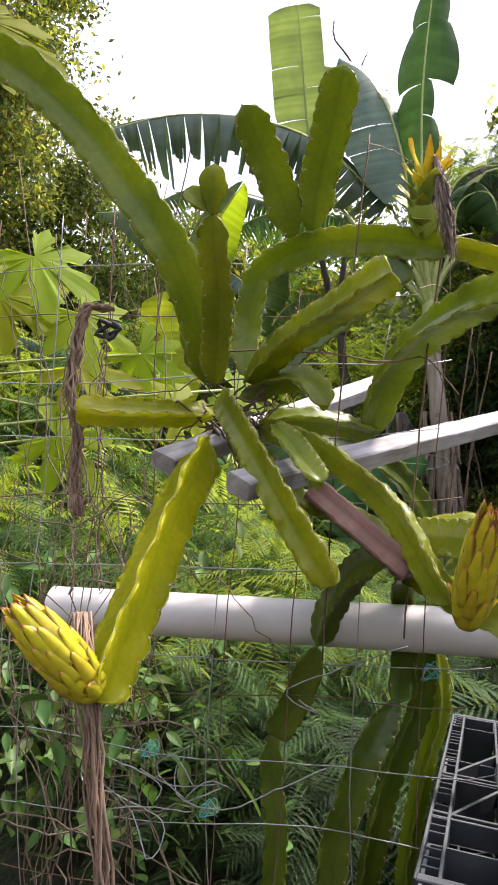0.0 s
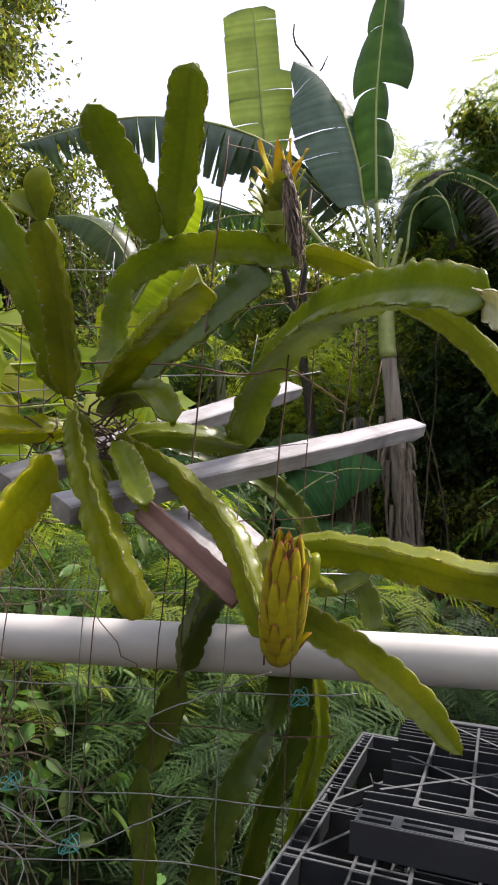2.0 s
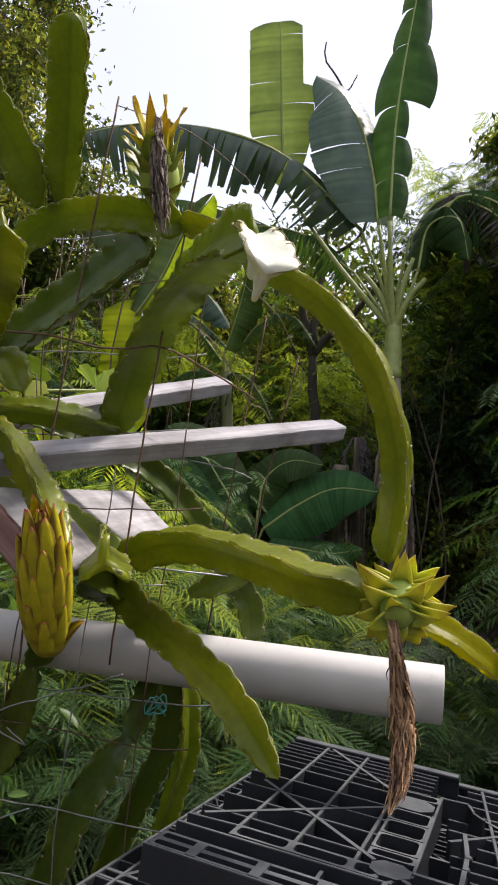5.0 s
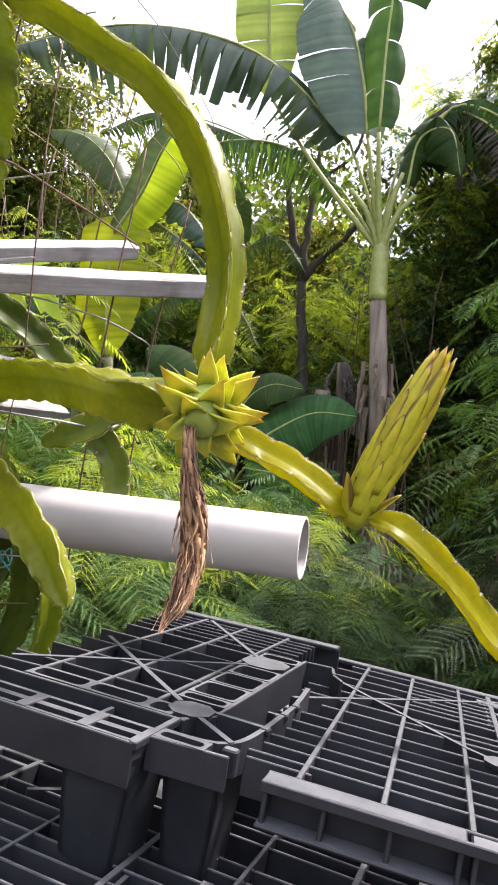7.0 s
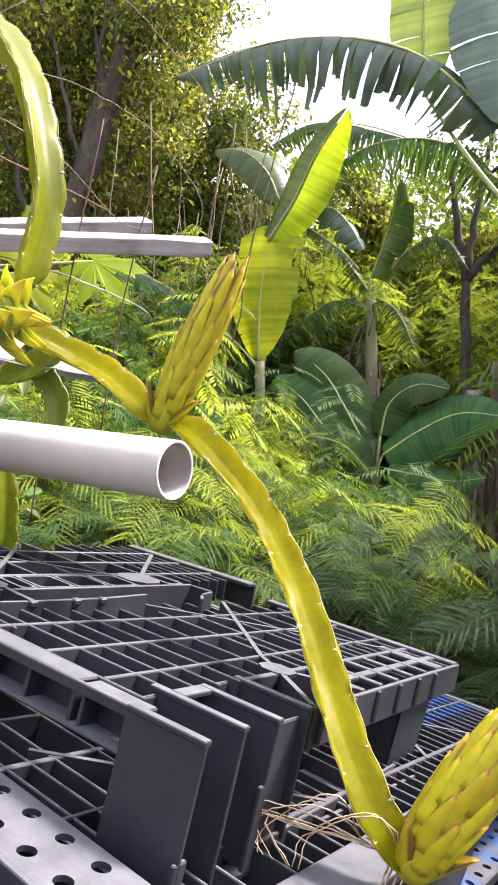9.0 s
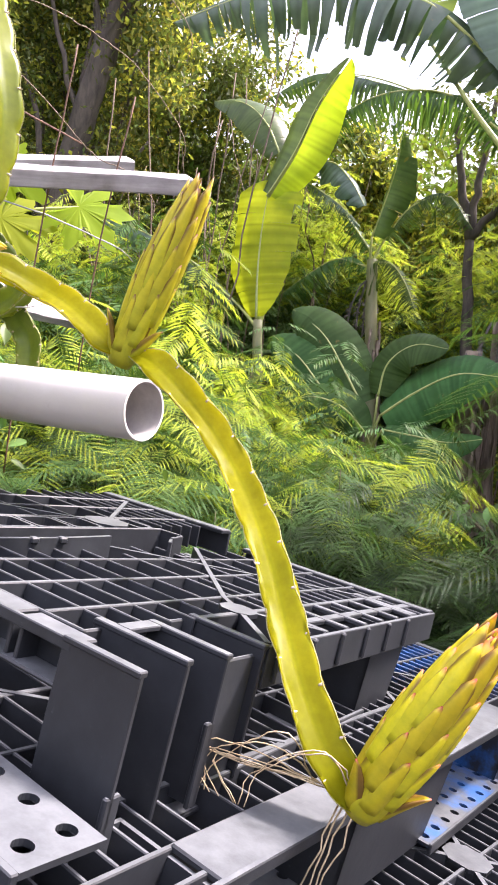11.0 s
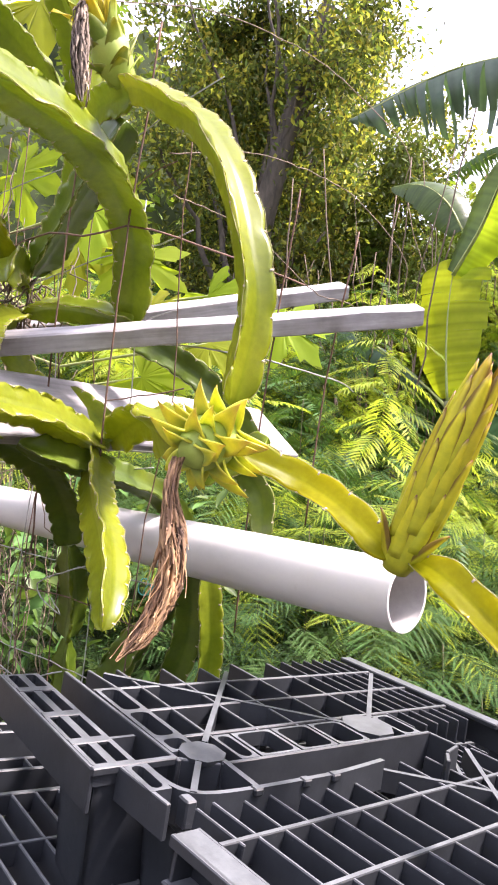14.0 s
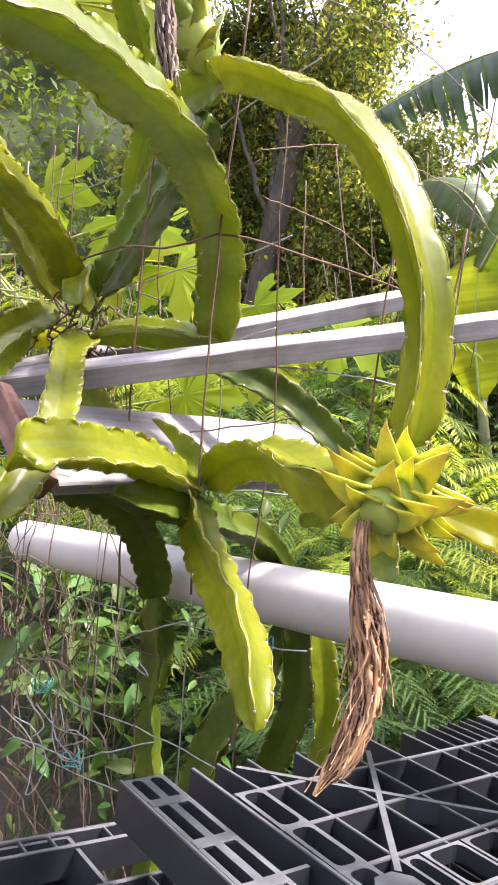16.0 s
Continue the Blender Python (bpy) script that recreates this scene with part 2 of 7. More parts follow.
def pallet_mat(name, a, c, paint=None):
    m, nt, b, out = nodes_of(name)
    col = ramp(nt, noise_tex(nt, 9.0, 6.0, 0.7), [(0.3, a), (0.7, c)])
    scuff = ramp(nt, noise_tex(nt, 70.0, 6.0, 0.75, (1, 0.25, 1)), [(0.64, (0, 0, 0)), (0.80, (0.30, 0.30, 0.30))])
    col = mix_col(nt, scuff, col, (0.22, 0.22, 0.225))
    # level tops painted paler, in place of sky light falling on them
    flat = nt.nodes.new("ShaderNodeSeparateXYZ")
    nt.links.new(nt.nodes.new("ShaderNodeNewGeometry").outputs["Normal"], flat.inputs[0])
    lit_top = ramp(nt, flat.outputs["Z"], [(0.75, (0, 0, 0)), (0.97, (1, 1, 1))])
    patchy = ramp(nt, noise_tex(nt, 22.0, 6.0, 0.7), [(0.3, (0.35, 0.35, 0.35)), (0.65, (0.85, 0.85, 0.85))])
    col = mix_col(nt, mix_col(nt, 1.0, lit_top, patchy, "MULTIPLY"), col, (0.135, 0.145, 0.150))
    if paint:
        blot = ramp(nt, noise_tex(nt, 7.0, 5.0, 0.7), [(0.50, (0, 0, 0)), (0.62, (0.85, 0.85, 0.85))])
        worn = ramp(nt, noise_tex(nt, 45.0, 5.0, 0.7), [(0.30, (0.4, 0.4, 0.4)), (0.55, (1, 1, 1))])
        col = mix_col(nt, mix_col(nt, 1.0, blot, worn, "MULTIPLY"), col, paint)
    nt.links.new(random_shift(nt, col, 0.12, 0.0), b.inputs["Base Color"])
    b.inputs["Roughness"].default_value = 0.45
    b.inputs["Specular IOR Level"].default_value = 0.4
    bump_on(nt, b, noise_tex(nt, 50.0, 5.0), 0.18, 0.002)
    return m


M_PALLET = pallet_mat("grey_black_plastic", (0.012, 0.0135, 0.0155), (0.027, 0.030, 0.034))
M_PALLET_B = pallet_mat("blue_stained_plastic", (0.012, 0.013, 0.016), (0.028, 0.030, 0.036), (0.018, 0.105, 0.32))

# one leaf in three tones: sunlight and shade are put into the colours
M_FERN_SUN = leaf_mat("feathery_leaf_sun_tone", (0.175, 0.235, 0.030), (0.32, 0.37, 0.052), 3.0, 0.42, 0.55, True, 0.25)
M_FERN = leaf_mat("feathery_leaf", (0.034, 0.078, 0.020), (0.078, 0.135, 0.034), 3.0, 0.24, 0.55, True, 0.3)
M_FERN_SHADE = leaf_mat("feathery_leaf_shade_tone", (0.014, 0.032, 0.010), (0.032, 0.058, 0.016), 3.0, 0.14, 0.55, True, 0.3)
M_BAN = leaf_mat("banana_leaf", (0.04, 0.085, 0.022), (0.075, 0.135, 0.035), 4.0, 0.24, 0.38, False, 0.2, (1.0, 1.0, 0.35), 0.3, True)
# darker copy of the banana leaf, with shade put into its colour
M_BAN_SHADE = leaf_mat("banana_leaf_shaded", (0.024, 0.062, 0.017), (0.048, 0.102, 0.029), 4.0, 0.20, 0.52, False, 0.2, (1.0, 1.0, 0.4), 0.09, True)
M_BAN_BLUE = leaf_mat("banana_leaf_waxy", (0.048, 0.085, 0.055), (0.092, 0.135, 0.088), 4.0, 0.18, 0.36, False, 0.15, (0.8, 1.0, 0.5), 0.4, True)
M_BAN_YOUNG = leaf_mat("banana_leaf_young", (0.215, 0.27, 0.010), (0.30, 0.35, 0.016), 4.0, 0.58, 0.4, False, 0.1, (1.0, 1.0, 0.3), 0.2, True)
M_BAN_PALE = leaf_mat("banana_leaf_pale", (0.12, 0.15, 0.045), (0.18, 0.21, 0.06), 4.0, 0.34, 0.45, False, 0.1, (1.0, 1.0, 0.45), 0.2, True)
M_RIB = plain_mat("banana_midrib", (0.22, 0.27, 0.07), (0.36, 0.38, 0.12), 20.0, 0.5)
M_BAN_TRUNK = plain_mat("banana_stem", (0.09, 0.12, 0.04), (0.22, 0.20, 0.10), 10.0, 0.6, 0.4, (1, 1, 0.2))
M_BAN_DRY = plain_mat("dry_banana_sheath", (0.055, 0.04, 0.028), (0.27, 0.21, 0.15), 14.0, 0.85, 0.6, (1, 1, 0.12))
M_SHAG = plain_mat("shaggy_trunk", (0.10, 0.075, 0.055), (0.42, 0.35, 0.28), 9.0, 0.9, 0.7, (1, 1, 0.12))
M_WITHER = plain_mat("withered_cactus_skin", (0.09, 0.055, 0.035), (0.34, 0.23, 0.16), 30.0, 0.85, 0.6, (1, 1, 0.3), island=True, vary=0.25)
M_DEADLEAF = plain_mat("dead_banana_leaf", (0.05, 0.045, 0.04), (0.15, 0.13, 0.11), 14.0, 0.9, 0.5, (1, 1, 0.2), island=True, vary=0.3)
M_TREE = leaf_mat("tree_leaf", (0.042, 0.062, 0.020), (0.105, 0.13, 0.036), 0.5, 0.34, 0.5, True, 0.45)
# lighter copy of the tree leaf, with sunlight put into its colour
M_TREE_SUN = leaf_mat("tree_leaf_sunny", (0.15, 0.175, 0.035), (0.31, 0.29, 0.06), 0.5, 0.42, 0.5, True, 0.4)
M_WOODS = leaf_mat("woods_leaf", (0.05, 0.085, 0.015), (0.15, 0.19, 0.025), 0.35, 0.3, 0.6, True, 0.5)
M_BARK = plain_mat("bark", (0.03, 0.025, 0.02), (0.11, 0.09, 0.07), 12.0, 0.9, 0.7, (1, 1, 0.25))
M_TWIG = plain_mat("twig", (0.05, 0.05, 0.02), (0.10, 0.09, 0.04), 30.0, 0.8)
M_PAPAYA = leaf_mat("papaya_leaf", (0.16, 0.20, 0.008), (0.23, 0.26, 0.010), 5.0, 0.55, 0.6, False, 0.15)
M_BROAD = leaf_mat("broad_leaf", (0.050, 0.105, 0.026), (0.115, 0.19, 0.05), 6.0, 0.22, 0.4, True, 0.3)
M_SOIL = plain_mat("soil_and_litter", (0.025, 0.02, 0.014), (0.08, 0.06, 0.035), 5.0, 0.95, 0.8)
M_BACK = plain_mat("woods_depth_shade", (0.010, 0.018, 0.006), (0.05, 0.07, 0.016), 1.6, 0.95, 0.6)


# ---- mesh helpers ----
def mesh_from(name, verts, faces, material, smooth=True):
    me = bpy.data.meshes.new(name)
    me.from_pydata([tuple(v) for v in verts], [], faces)
    me.materials.append(material)
    if smooth:
        me.shade_smooth()
    return me


def part(name, me, parent, label="", m=None):
    ob = new(name, me)
    ob.parent = parent
    if m is not None:
        ob.matrix_basis = m
    if label:
        ob["label"] = label
    return ob


def thing(name, label, category, group="", kind="", at=(0, 0, 0)):
    ob = new(name, None)
    ob.location = at
    ob.empty_display_size = 0.1
    return tagged(ob, label, category, group, kind)


def spline(points, n):
    """n points on a smooth curve through the control points."""
    P = np.array(points, float)
    if len(P) == 2:
        u = np.linspace(0, 1, n)[:, None]
        return P[0] * (1 - u) + P[1] * u
    ext = np.vstack([2 * P[0] - P[1], P, 2 * P[-1] - P[-2]])
    fine = []
    for i in range(1, len(ext) - 2):
        p0, p1, p2, p3 = ext[i - 1], ext[i], ext[i + 1], ext[i + 2]
        for u in np.linspace(0, 1, 16, endpoint=False):
            fine.append(0.5 * (2 * p1 + (p2 - p0) * u + (2 * p0 - 5 * p1 + 4 * p2 - p3) * u * u + (3 * p1 - p0 - 3 * p2 + p3) * u ** 3))
    fine.append(ext[-2])
    fine = np.array(fine)
    s = np.r_[0, np.cumsum(np.linalg.norm(np.diff(fine, axis=0), axis=1))]
    return np.stack([np.interp(np.linspace(0, s[-1], n), s, fine[:, k]) for k in range(3)], 1)


def length_of(points):
    c = spline(points, 60)
    return float(np.linalg.norm(np.diff(c, axis=0), axis=1).sum())


def unit(v):
    v = np.array(v, float)
    return v / max(np.linalg.norm(v), 1e-9)


def tube(points, radius, n=12, sides=6, tip=1.0, wobble=0.0, seed=0):
    """Vertices and faces of a round tube along a smooth curve."""
    rng = np.random.default_rng(seed)
    C = spline(points, n)
    if wobble:
        C[1:-1] += rng.normal(0, wobble, (n - 2, 3))
    T = np.gradient(C, axis=0)
    verts, faces = [], []
    ref = np.array((0.3, 0.2, 0.93)) if abs(unit(T[0])[2]) < 0.9 else np.array((1.0, 0, 0))
    for i in range(n):
        t = unit(T[i])
        a = unit(np.cross(t, ref))
        b = np.cross(t, a)
        ref = np.cross(a, t) if i else ref
        r = radius * (1 + (tip - 1) * i / (n - 1))
        for k in range(sides):
            w = 2 * math.pi * k / sides
            verts.append(C[i] + r * (math.cos(w) * a + math.sin(w) * b))
    for i in range(n - 1):
        for k in range(sides):
            k2 = (k + 1) % sides
            faces.append((i * sides + k, i * sides + k2, (i + 1) * sides + k2, (i + 1) * sides + k))
    faces.append(tuple(range(sides))[::-1])
    faces.append(tuple(range((n - 1) * sides, n * sides)))
    return verts, faces


def join(lots):
    V, F = [], []
    for v, f in lots:
        o = len(V)
        V.extend(v)
        F.extend(tuple(i + o for i in q) for q in f)
    return V, F


def box(lo, hi, bevel=0.0):
    (x0, y0, z0), (x1, y1, z1) = lo, hi
    b = bevel
    if not b:
        v = [(x, y, z) for z in (z0, z1) for y in (y0, y1) for x in (x0, x1)]
        return v, [(0, 2, 3, 1), (4, 5, 7, 6), (0, 1, 5, 4), (2, 6, 7, 3), (0, 4, 6, 2), (1, 3, 7, 5)]
    v = []
    for z, s in ((z0, 1), (z0 + b, 0), (z1 - b, 0), (z1, 1)):
        i = b * s
        v += [(x0 + i, y0 + b, z), (x0 + b, y0 + i, z), (x1 - b, y0 + i, z), (x1 - i, y0 + b, z),
              (x1 - i, y1 - b, z), (x1 - b, y1 - i, z), (x0 + b, y1 - i, z), (x0 + i, y1 - b, z)]
    f = [tuple(range(8))[::-1], tuple(range(24, 32))]
    for r in range(3):
        for k in range(8):
            f.append((r * 8 + k, r * 8 + (k + 1) % 8, (r + 1) * 8 + (k + 1) % 8, (r + 1) * 8 + k))
    return v, f


# ---- ground and far woods ----
def build_ground():
    n, V, F = 60, [], []
    rng = np.random.default_rng(3)
    for j in range(n):
        for i in range(n):
            u, w = i / (n - 1) * 2 - 1, j / (n - 1) * 2 - 1
            x, y = 400 * u * abs(u) ** 2, 400 * w * abs(w) ** 2
            V.append((x, y, float(rng.normal(0, 0.03)) if math.hypot(x, y) > 1.0 else 0.0))
    for j in range(n - 1):
        for i in range(n - 1):
            a = j * n + i
            F.append((a, a + 1, a + n + 1, a + n))
    ob = new("ground", mesh_from("ground", V, F, M_SOIL))
    tagged(ob, "dark soil with leaf litter under the plants", "ground", kind="structure")


build_ground()


def woods_height(az):
    """Height of the far woods at 13 m by azimuth in degrees, left positive."""
    return float(np.interp(az, [-180, -90, -45, -20, -8, 0, 6, 14, 20, 26, 32, 38, 45, 90, 180],
                           [4.5, 6, 8, 8.0, 7.4, 6.4, 6.9, 6.7, 6.9, 7.0, 7.5, 9.2, 10.6, 10.4, 4.5]))


# added dark wall that blocks the sky and stands in for woodland shade
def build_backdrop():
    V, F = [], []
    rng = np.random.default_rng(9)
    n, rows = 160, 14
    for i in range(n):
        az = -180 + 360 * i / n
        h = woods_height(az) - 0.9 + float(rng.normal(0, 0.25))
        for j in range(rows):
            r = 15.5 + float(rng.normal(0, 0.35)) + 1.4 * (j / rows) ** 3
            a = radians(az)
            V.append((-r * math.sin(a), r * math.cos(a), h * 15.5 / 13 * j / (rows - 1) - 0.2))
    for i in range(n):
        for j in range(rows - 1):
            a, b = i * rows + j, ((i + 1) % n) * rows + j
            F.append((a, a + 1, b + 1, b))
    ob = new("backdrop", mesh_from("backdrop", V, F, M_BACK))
    tagged(ob, "dark green shell standing in for the shaded depth of the woods", "woods", kind="structure")


build_backdrop()


def leaf_cloud(centres, normals_out, size, rng, spread=0.6, aspect=0.45):
    """Folded four-cornered leaves at the given places, as vertices and faces."""
    n = len(centres)
    C = np.asarray(centres, float)
    d = rng.normal(0, 1, (n, 3))
    d[:, 2] -= 0.35
    d /= np.linalg.norm(d, axis=1)[:, None]
    up = rng.normal(0, spread, (n, 3)) + np.array((0, 0, 1.0))
    side = np.cross(d, up)
    side /= np.linalg.norm(side, axis=1)[:, None] + 1e-9
    nor = np.cross(side, d)
    s = (size * rng.uniform(0.6, 1.3, n))[:, None]
    P = np.stack([C, C + d * s * 0.5 + side * s * aspect * 0.5 + nor * s * 0.06, C + d * s, C + d * s * 0.5 - side * s * aspect * 0.5 + nor * s * 0.06], 1)
    F = np.arange(4 * n).reshape(n, 4)
    return P.reshape(-1, 3), F


def np_mesh(name, V, F, material, smooth=False):
    me = bpy.data.meshes.new(name)
    me.from_pydata(V.tolist(), [], F.tolist())
    me.materials.append(material)
    if smooth:
        me.shade_smooth()
    return me


def build_woods():
    rng = np.random.default_rng(21)
    n = 60000
    az = np.clip(rng.normal(8, 42, n), -100, 110)
    h = np.array([woods_height(a) for a in az])
    z = h * rng.uniform(0, 1, n) ** 0.8
    r = rng.uniform(10.5, 15.0, n)
    clump = np.sin(az * 0.9) * np.sin(z * 2.1 + az * 0.3) + 0.5 * np.sin(az * 2.7 + 1) * np.sin(z * 4.3)
    keep = clump > rng.uniform(-1.6, 0.5, n)
    a = np.radians(az)
    C = np.stack([-r * np.sin(a), r * np.cos(a), z * r / 13], 1)[keep]
    V, F = leaf_cloud(C, None, 0.20, rng)
    ob = new("woods", np_mesh("woods", V, F, M_WOODS))
    tagged(ob, "dense mixed green woods behind the garden", "woods", kind="stuff")


build_woods()

# ---- pipe and boards ----
def lathe(profile, sides=40):
    """A ring of quads round the x axis from (x, r) pairs, closed into a loop."""
    V, F, m = [], [], len(profile)
    for k in range(sides):
        w = 2 * math.pi * k / sides
        V += [(x, r * math.cos(w), r * math.sin(w)) for x, r in profile]
    for k in range(sides):
        k2 = (k + 1) % sides
        for j in range(m):
            j2 = (j + 1) % m
            F.append((k * m + j, k * m + j2, k2 * m + j2, k2 * m + j))
    return V, F


def build_pipe():
    L, R, w = 1.545, 0.0555, 0.005
    V, F = lathe([(0.001, R), (0.0, R - 0.001), (0.0, R - w + 0.001), (0.001, R - w), (L - 0.001, R - w), (L, R - w + 0.001), (L, R - 0.001), (L - 0.001, R)] )
    ob = new("pvc_pipe", mesh_from("pvc_pipe", V, F, M_PVC, False))
    ob.data.shade_smooth()
    ob.data.set_sharp_from_angle(angle=radians(35))
    # bore gets a darker tone, standing in for the shade inside the pipe
    ob.data.materials.append(M_PIPE_SHADE)
    for poly in ob.data.polygons:
        c = poly.center
        if math.hypot(c.y, c.z) < R - w * 0.9 and 0.002 < c.x < L - 0.002:
            poly.material_index = 1
    a, b = Vector((-0.94, 1.800, 1.303)), Vector((0.604, 1.802, 1.288))
    ob.matrix_basis = Matrix.Translation(a) @ (b - a).to_track_quat("X", "Z").to_matrix().to_4x4()
    tagged(ob, "thick white plastic drain pipe lying through the wire fence", "pipe")


build_pipe()


def plank(name, a, b, wide, thick, up, material, label, cat, seed=0):
    """A worn board from a to b (middle of its upper face), with its upper face towards up."""
    a, b = Vector(a), Vector(b)
    x = (b - a).normalized()
    y = Vector(up).cross(x).normalized()
    z = x.cross(y)
    L = (b - a).length
    rng = np.random.default_rng(seed)
    n, V, F = 24, [], []
    for i in range(n + 1):
        px = L * i / n
        j = rng.normal(0, 0.0008, 8)
        e = 0.003
        if i in (0, n):
            e = 0.005
        prof = [(-wide / 2, -thick + e), (-wide / 2 + e, -thick), (wide / 2 - e, -thick), (wide / 2, -thick + e),
                (wide / 2, -e), (wide / 2 - e, 0), (-wide / 2 + e, 0), (-wide / 2, -e)]
        V += [(px + (0.0 if i not in (0, n) else float(rng.normal(0, 0.0015))), p + j[k], q + j[k] * 0.6) for k, (p, q) in enumerate(prof)]
    for i in range(n):
        for k in range(8):
            k2 = (k + 1) % 8
            F.append((i * 8 + k, i * 8 + k2, (i + 1) * 8 + k2, (i + 1) * 8 + k))
    F += [tuple(range(8))[::-1], tuple(range(n * 8, n * 8 + 8))]
    ob = new(name, mesh_from(name, V, F, material, False))
    ob.matrix_basis = Matrix(((x.x, y.x, z.x, a.x), (x.y, y.y, z.y, a.y), (x.z, y.z, z.z, a.z), (0, 0, 0, 1)))
    return tagged(ob, label, cat)


plank("wooden_batten", (-0.305, 1.275, 1.640), (0.325, 2.205, 1.868), 0.060, 0.040, (0.34, -0.23, 0.91), M_WOOD,
      "narrow weathered grey wooden batten sticking out of the cactus", "board", 1)
# the broad plank's own reddish end, added as a strip of its own
plank("wooden_batten", (-0.175, 1.320, 1.625), (0.0, 1.318, 1.478), 0.045, 0.03, (0.0, -1, 0.35), M_WOOD_RED,
      "reddish brown end of the plank, built as a separate strip", "board", 4)
plank("wooden_batten", (-0.500, 1.415, 1.690), (-0.055, 2.400, 2.018), 0.062, 0.040, (0.34, -0.20, 0.92), M_WOOD,
      "second grey wooden batten lying higher through the fence", "board", 2)
plank("wooden_plank", (-0.085, 1.350, 1.548), (-0.225, 2.370, 1.590), 0.205, 0.026, (0.64, 0.05, 0.76), M_WOOD,
      "broad bleached wooden plank lying tilted under the cactus", "board", 3)

# ---- wire fence ----
def wire(parent, points, radius, material, seed, n=None, name="wire"):
    L = length_of(points)
    n = n or max(6, int(L / 0.05))
    V, F = tube(points, radius, n, 5, 1.0, 0.0009, seed)
    return part(name, mesh_from(name, V, F, material), parent)


def build_fence():
    rng = random.Random(5)
    fence = thing("wire_fence", "old sagging welded wire fence with rusty and bent wires", "fence")
    # upright wires
    xs = [-1.15, -0.98, -0.83, -0.66, -0.47, -0.44, -0.28, -0.12, 0.03]
    for i, x in enumerate(xs):
        top = 2.35 if x < -0.6 else rng.uniform(1.95, 2.25)
        low = 0.55
        y = 1.735 + rng.uniform(-0.012, 0.012)
        lean = rng.uniform(-0.03, 0.03)
        wire(fence, [(x - 0.03 + lean, y + 0.02, low), (x - 0.02, y, 0.9), (x, y - 0.005, 1.3), (x + 0.02, y + 0.02, 1.6), (x + lean + 0.03, y - 0.02, 1.9), (x + lean + 0.05, y - 0.03, top)],
             0.0015, M_RUST if i % 3 != 1 else M_WIRE, i)
    # uprights of the bent return of the fence
    for i, (x, y, z0, z1) in enumerate([(0.055, 1.610, 1.30, 2.30), (0.13, 1.96, 1.1, 2.08), (0.19, 2.10, 1.35, 2.02), (-0.12, 1.58, 1.25, 2.42)]):
        wire(fence, [(x - 0.07, y + 0.02, z0), (x - 0.03, y, (z0 + z1) / 2), (x + 0.035, y - 0.01, z1)], 0.0021, M_RUST, 40 + i)
    # level wires
    for i, z in enumerate([0.66, 0.82, 0.98, 1.13, 1.22, 1.44, 1.60, 1.76, 1.92, 2.08, 2.22]):
        right = rng.uniform(0.02, 0.18)
        s = rng.uniform(-0.03, 0.03)
        pts = [(-1.35, 1.78, z + s), (-0.95, 1.75, z + rng.uniform(-0.02, 0.02)), (-0.6, 1.735, z - 0.012), (-0.25, 1.74, z + rng.uniform(-0.025, 0.015)), (right - 0.1, 1.72, z), (right, 1.72, z + 0.01)]
        if z < 1.1:
            pts += [(right + 0.05, 1.70, z + 0.045), (right + 0.04, 1.68, z + 0.10)]
        wire(fence, pts, 0.0015, M_WIRE if i % 3 else M_RUST, 60 + i)
    wire(fence, [(-0.45, 1.60, 1.945), (-0.2, 1.56, 1.925), (-0.075, 1.575, 1.905), (-0.02, 1.585, 1.905), (0.035, 1.64, 1.922), (0.09, 1.87, 1.91), (0.131, 2.03, 1.894)], 0.0022, M_RUST, 80)
    wire(fence, [(-0.25, 1.70, 1.70), (0.0, 1.78, 1.715), (0.10, 2.0, 1.71), (0.09, 2.25, 1.705), (0.05, 2.35, 1.70)], 0.0019, M_WIRE, 81)
    wire(fence, [(-0.12, 1.66, 1.48), (0.06, 1.75, 1.48), (0.17, 1.85, 1.47), (0.20, 1.93, 1.50), (0.15, 1.97, 1.515), (0.09, 1.9, 1.50)], 0.0019, M_WIRE, 82)
    # cut ends that stick out and curl above the boards
    for i, (p, q, r) in enumerate([((-0.10, 1.60, 2.42), (0.08, 2.0, 2.45), (0.19, 2.3, 2.30)), ((0.02, 1.70, 2.10), (0.14, 2.1, 2.15), (0.20, 2.32, 2.02)),
                                   ((0.02, 1.72, 2.02), (0.10, 2.1, 1.90), (0.12, 2.32, 1.86))]):
        wire(fence, [p, tuple((a + b) / 2 + (0.035 if k == 2 else 0) for k, (a, b) in enumerate(zip(p, q))), q, tuple((a + b) / 2 + (0.02 if k == 2 else 0) for k, (a, b) in enumerate(zip(q, r))), r, (r[0] - 0.02, r[1] + 0.03, r[2] - 0.07)], 0.0013, M_VINE, 90 + i, 40)
    # loose bent wires low on the fence
    for i in range(6):
        x, z = rng.uniform(-0.80, -0.25), rng.uniform(0.75, 1.15)
        pts = [(x, 1.70, z)]
        for k in range(5):
            p = pts[-1]
            pts.append((p[0] + rng.uniform(-0.10, 0.14), 1.70 + rng.uniform(-0.05, 0.04), p[2] + rng.uniform(-0.09, 0.09)))
        wire(fence, pts, 0.0017, M_WIRE, 110 + i, 26, "loose_wire")
    # string ties
    for i, (x, y, z) in enumerate([(0.045, 1.745, 1.205), (-0.47, 1.70, 0.865), (-0.62, 1.70, 0.99)]):
        pts = [(x + 0.022 * math.cos(k * 1.9) * (1 + 0.3 * math.sin(k * 3.1)), y + 0.02 * math.sin(k * 1.3), z + 0.022 * math.sin(k * 2.3)) for k in range(12)]
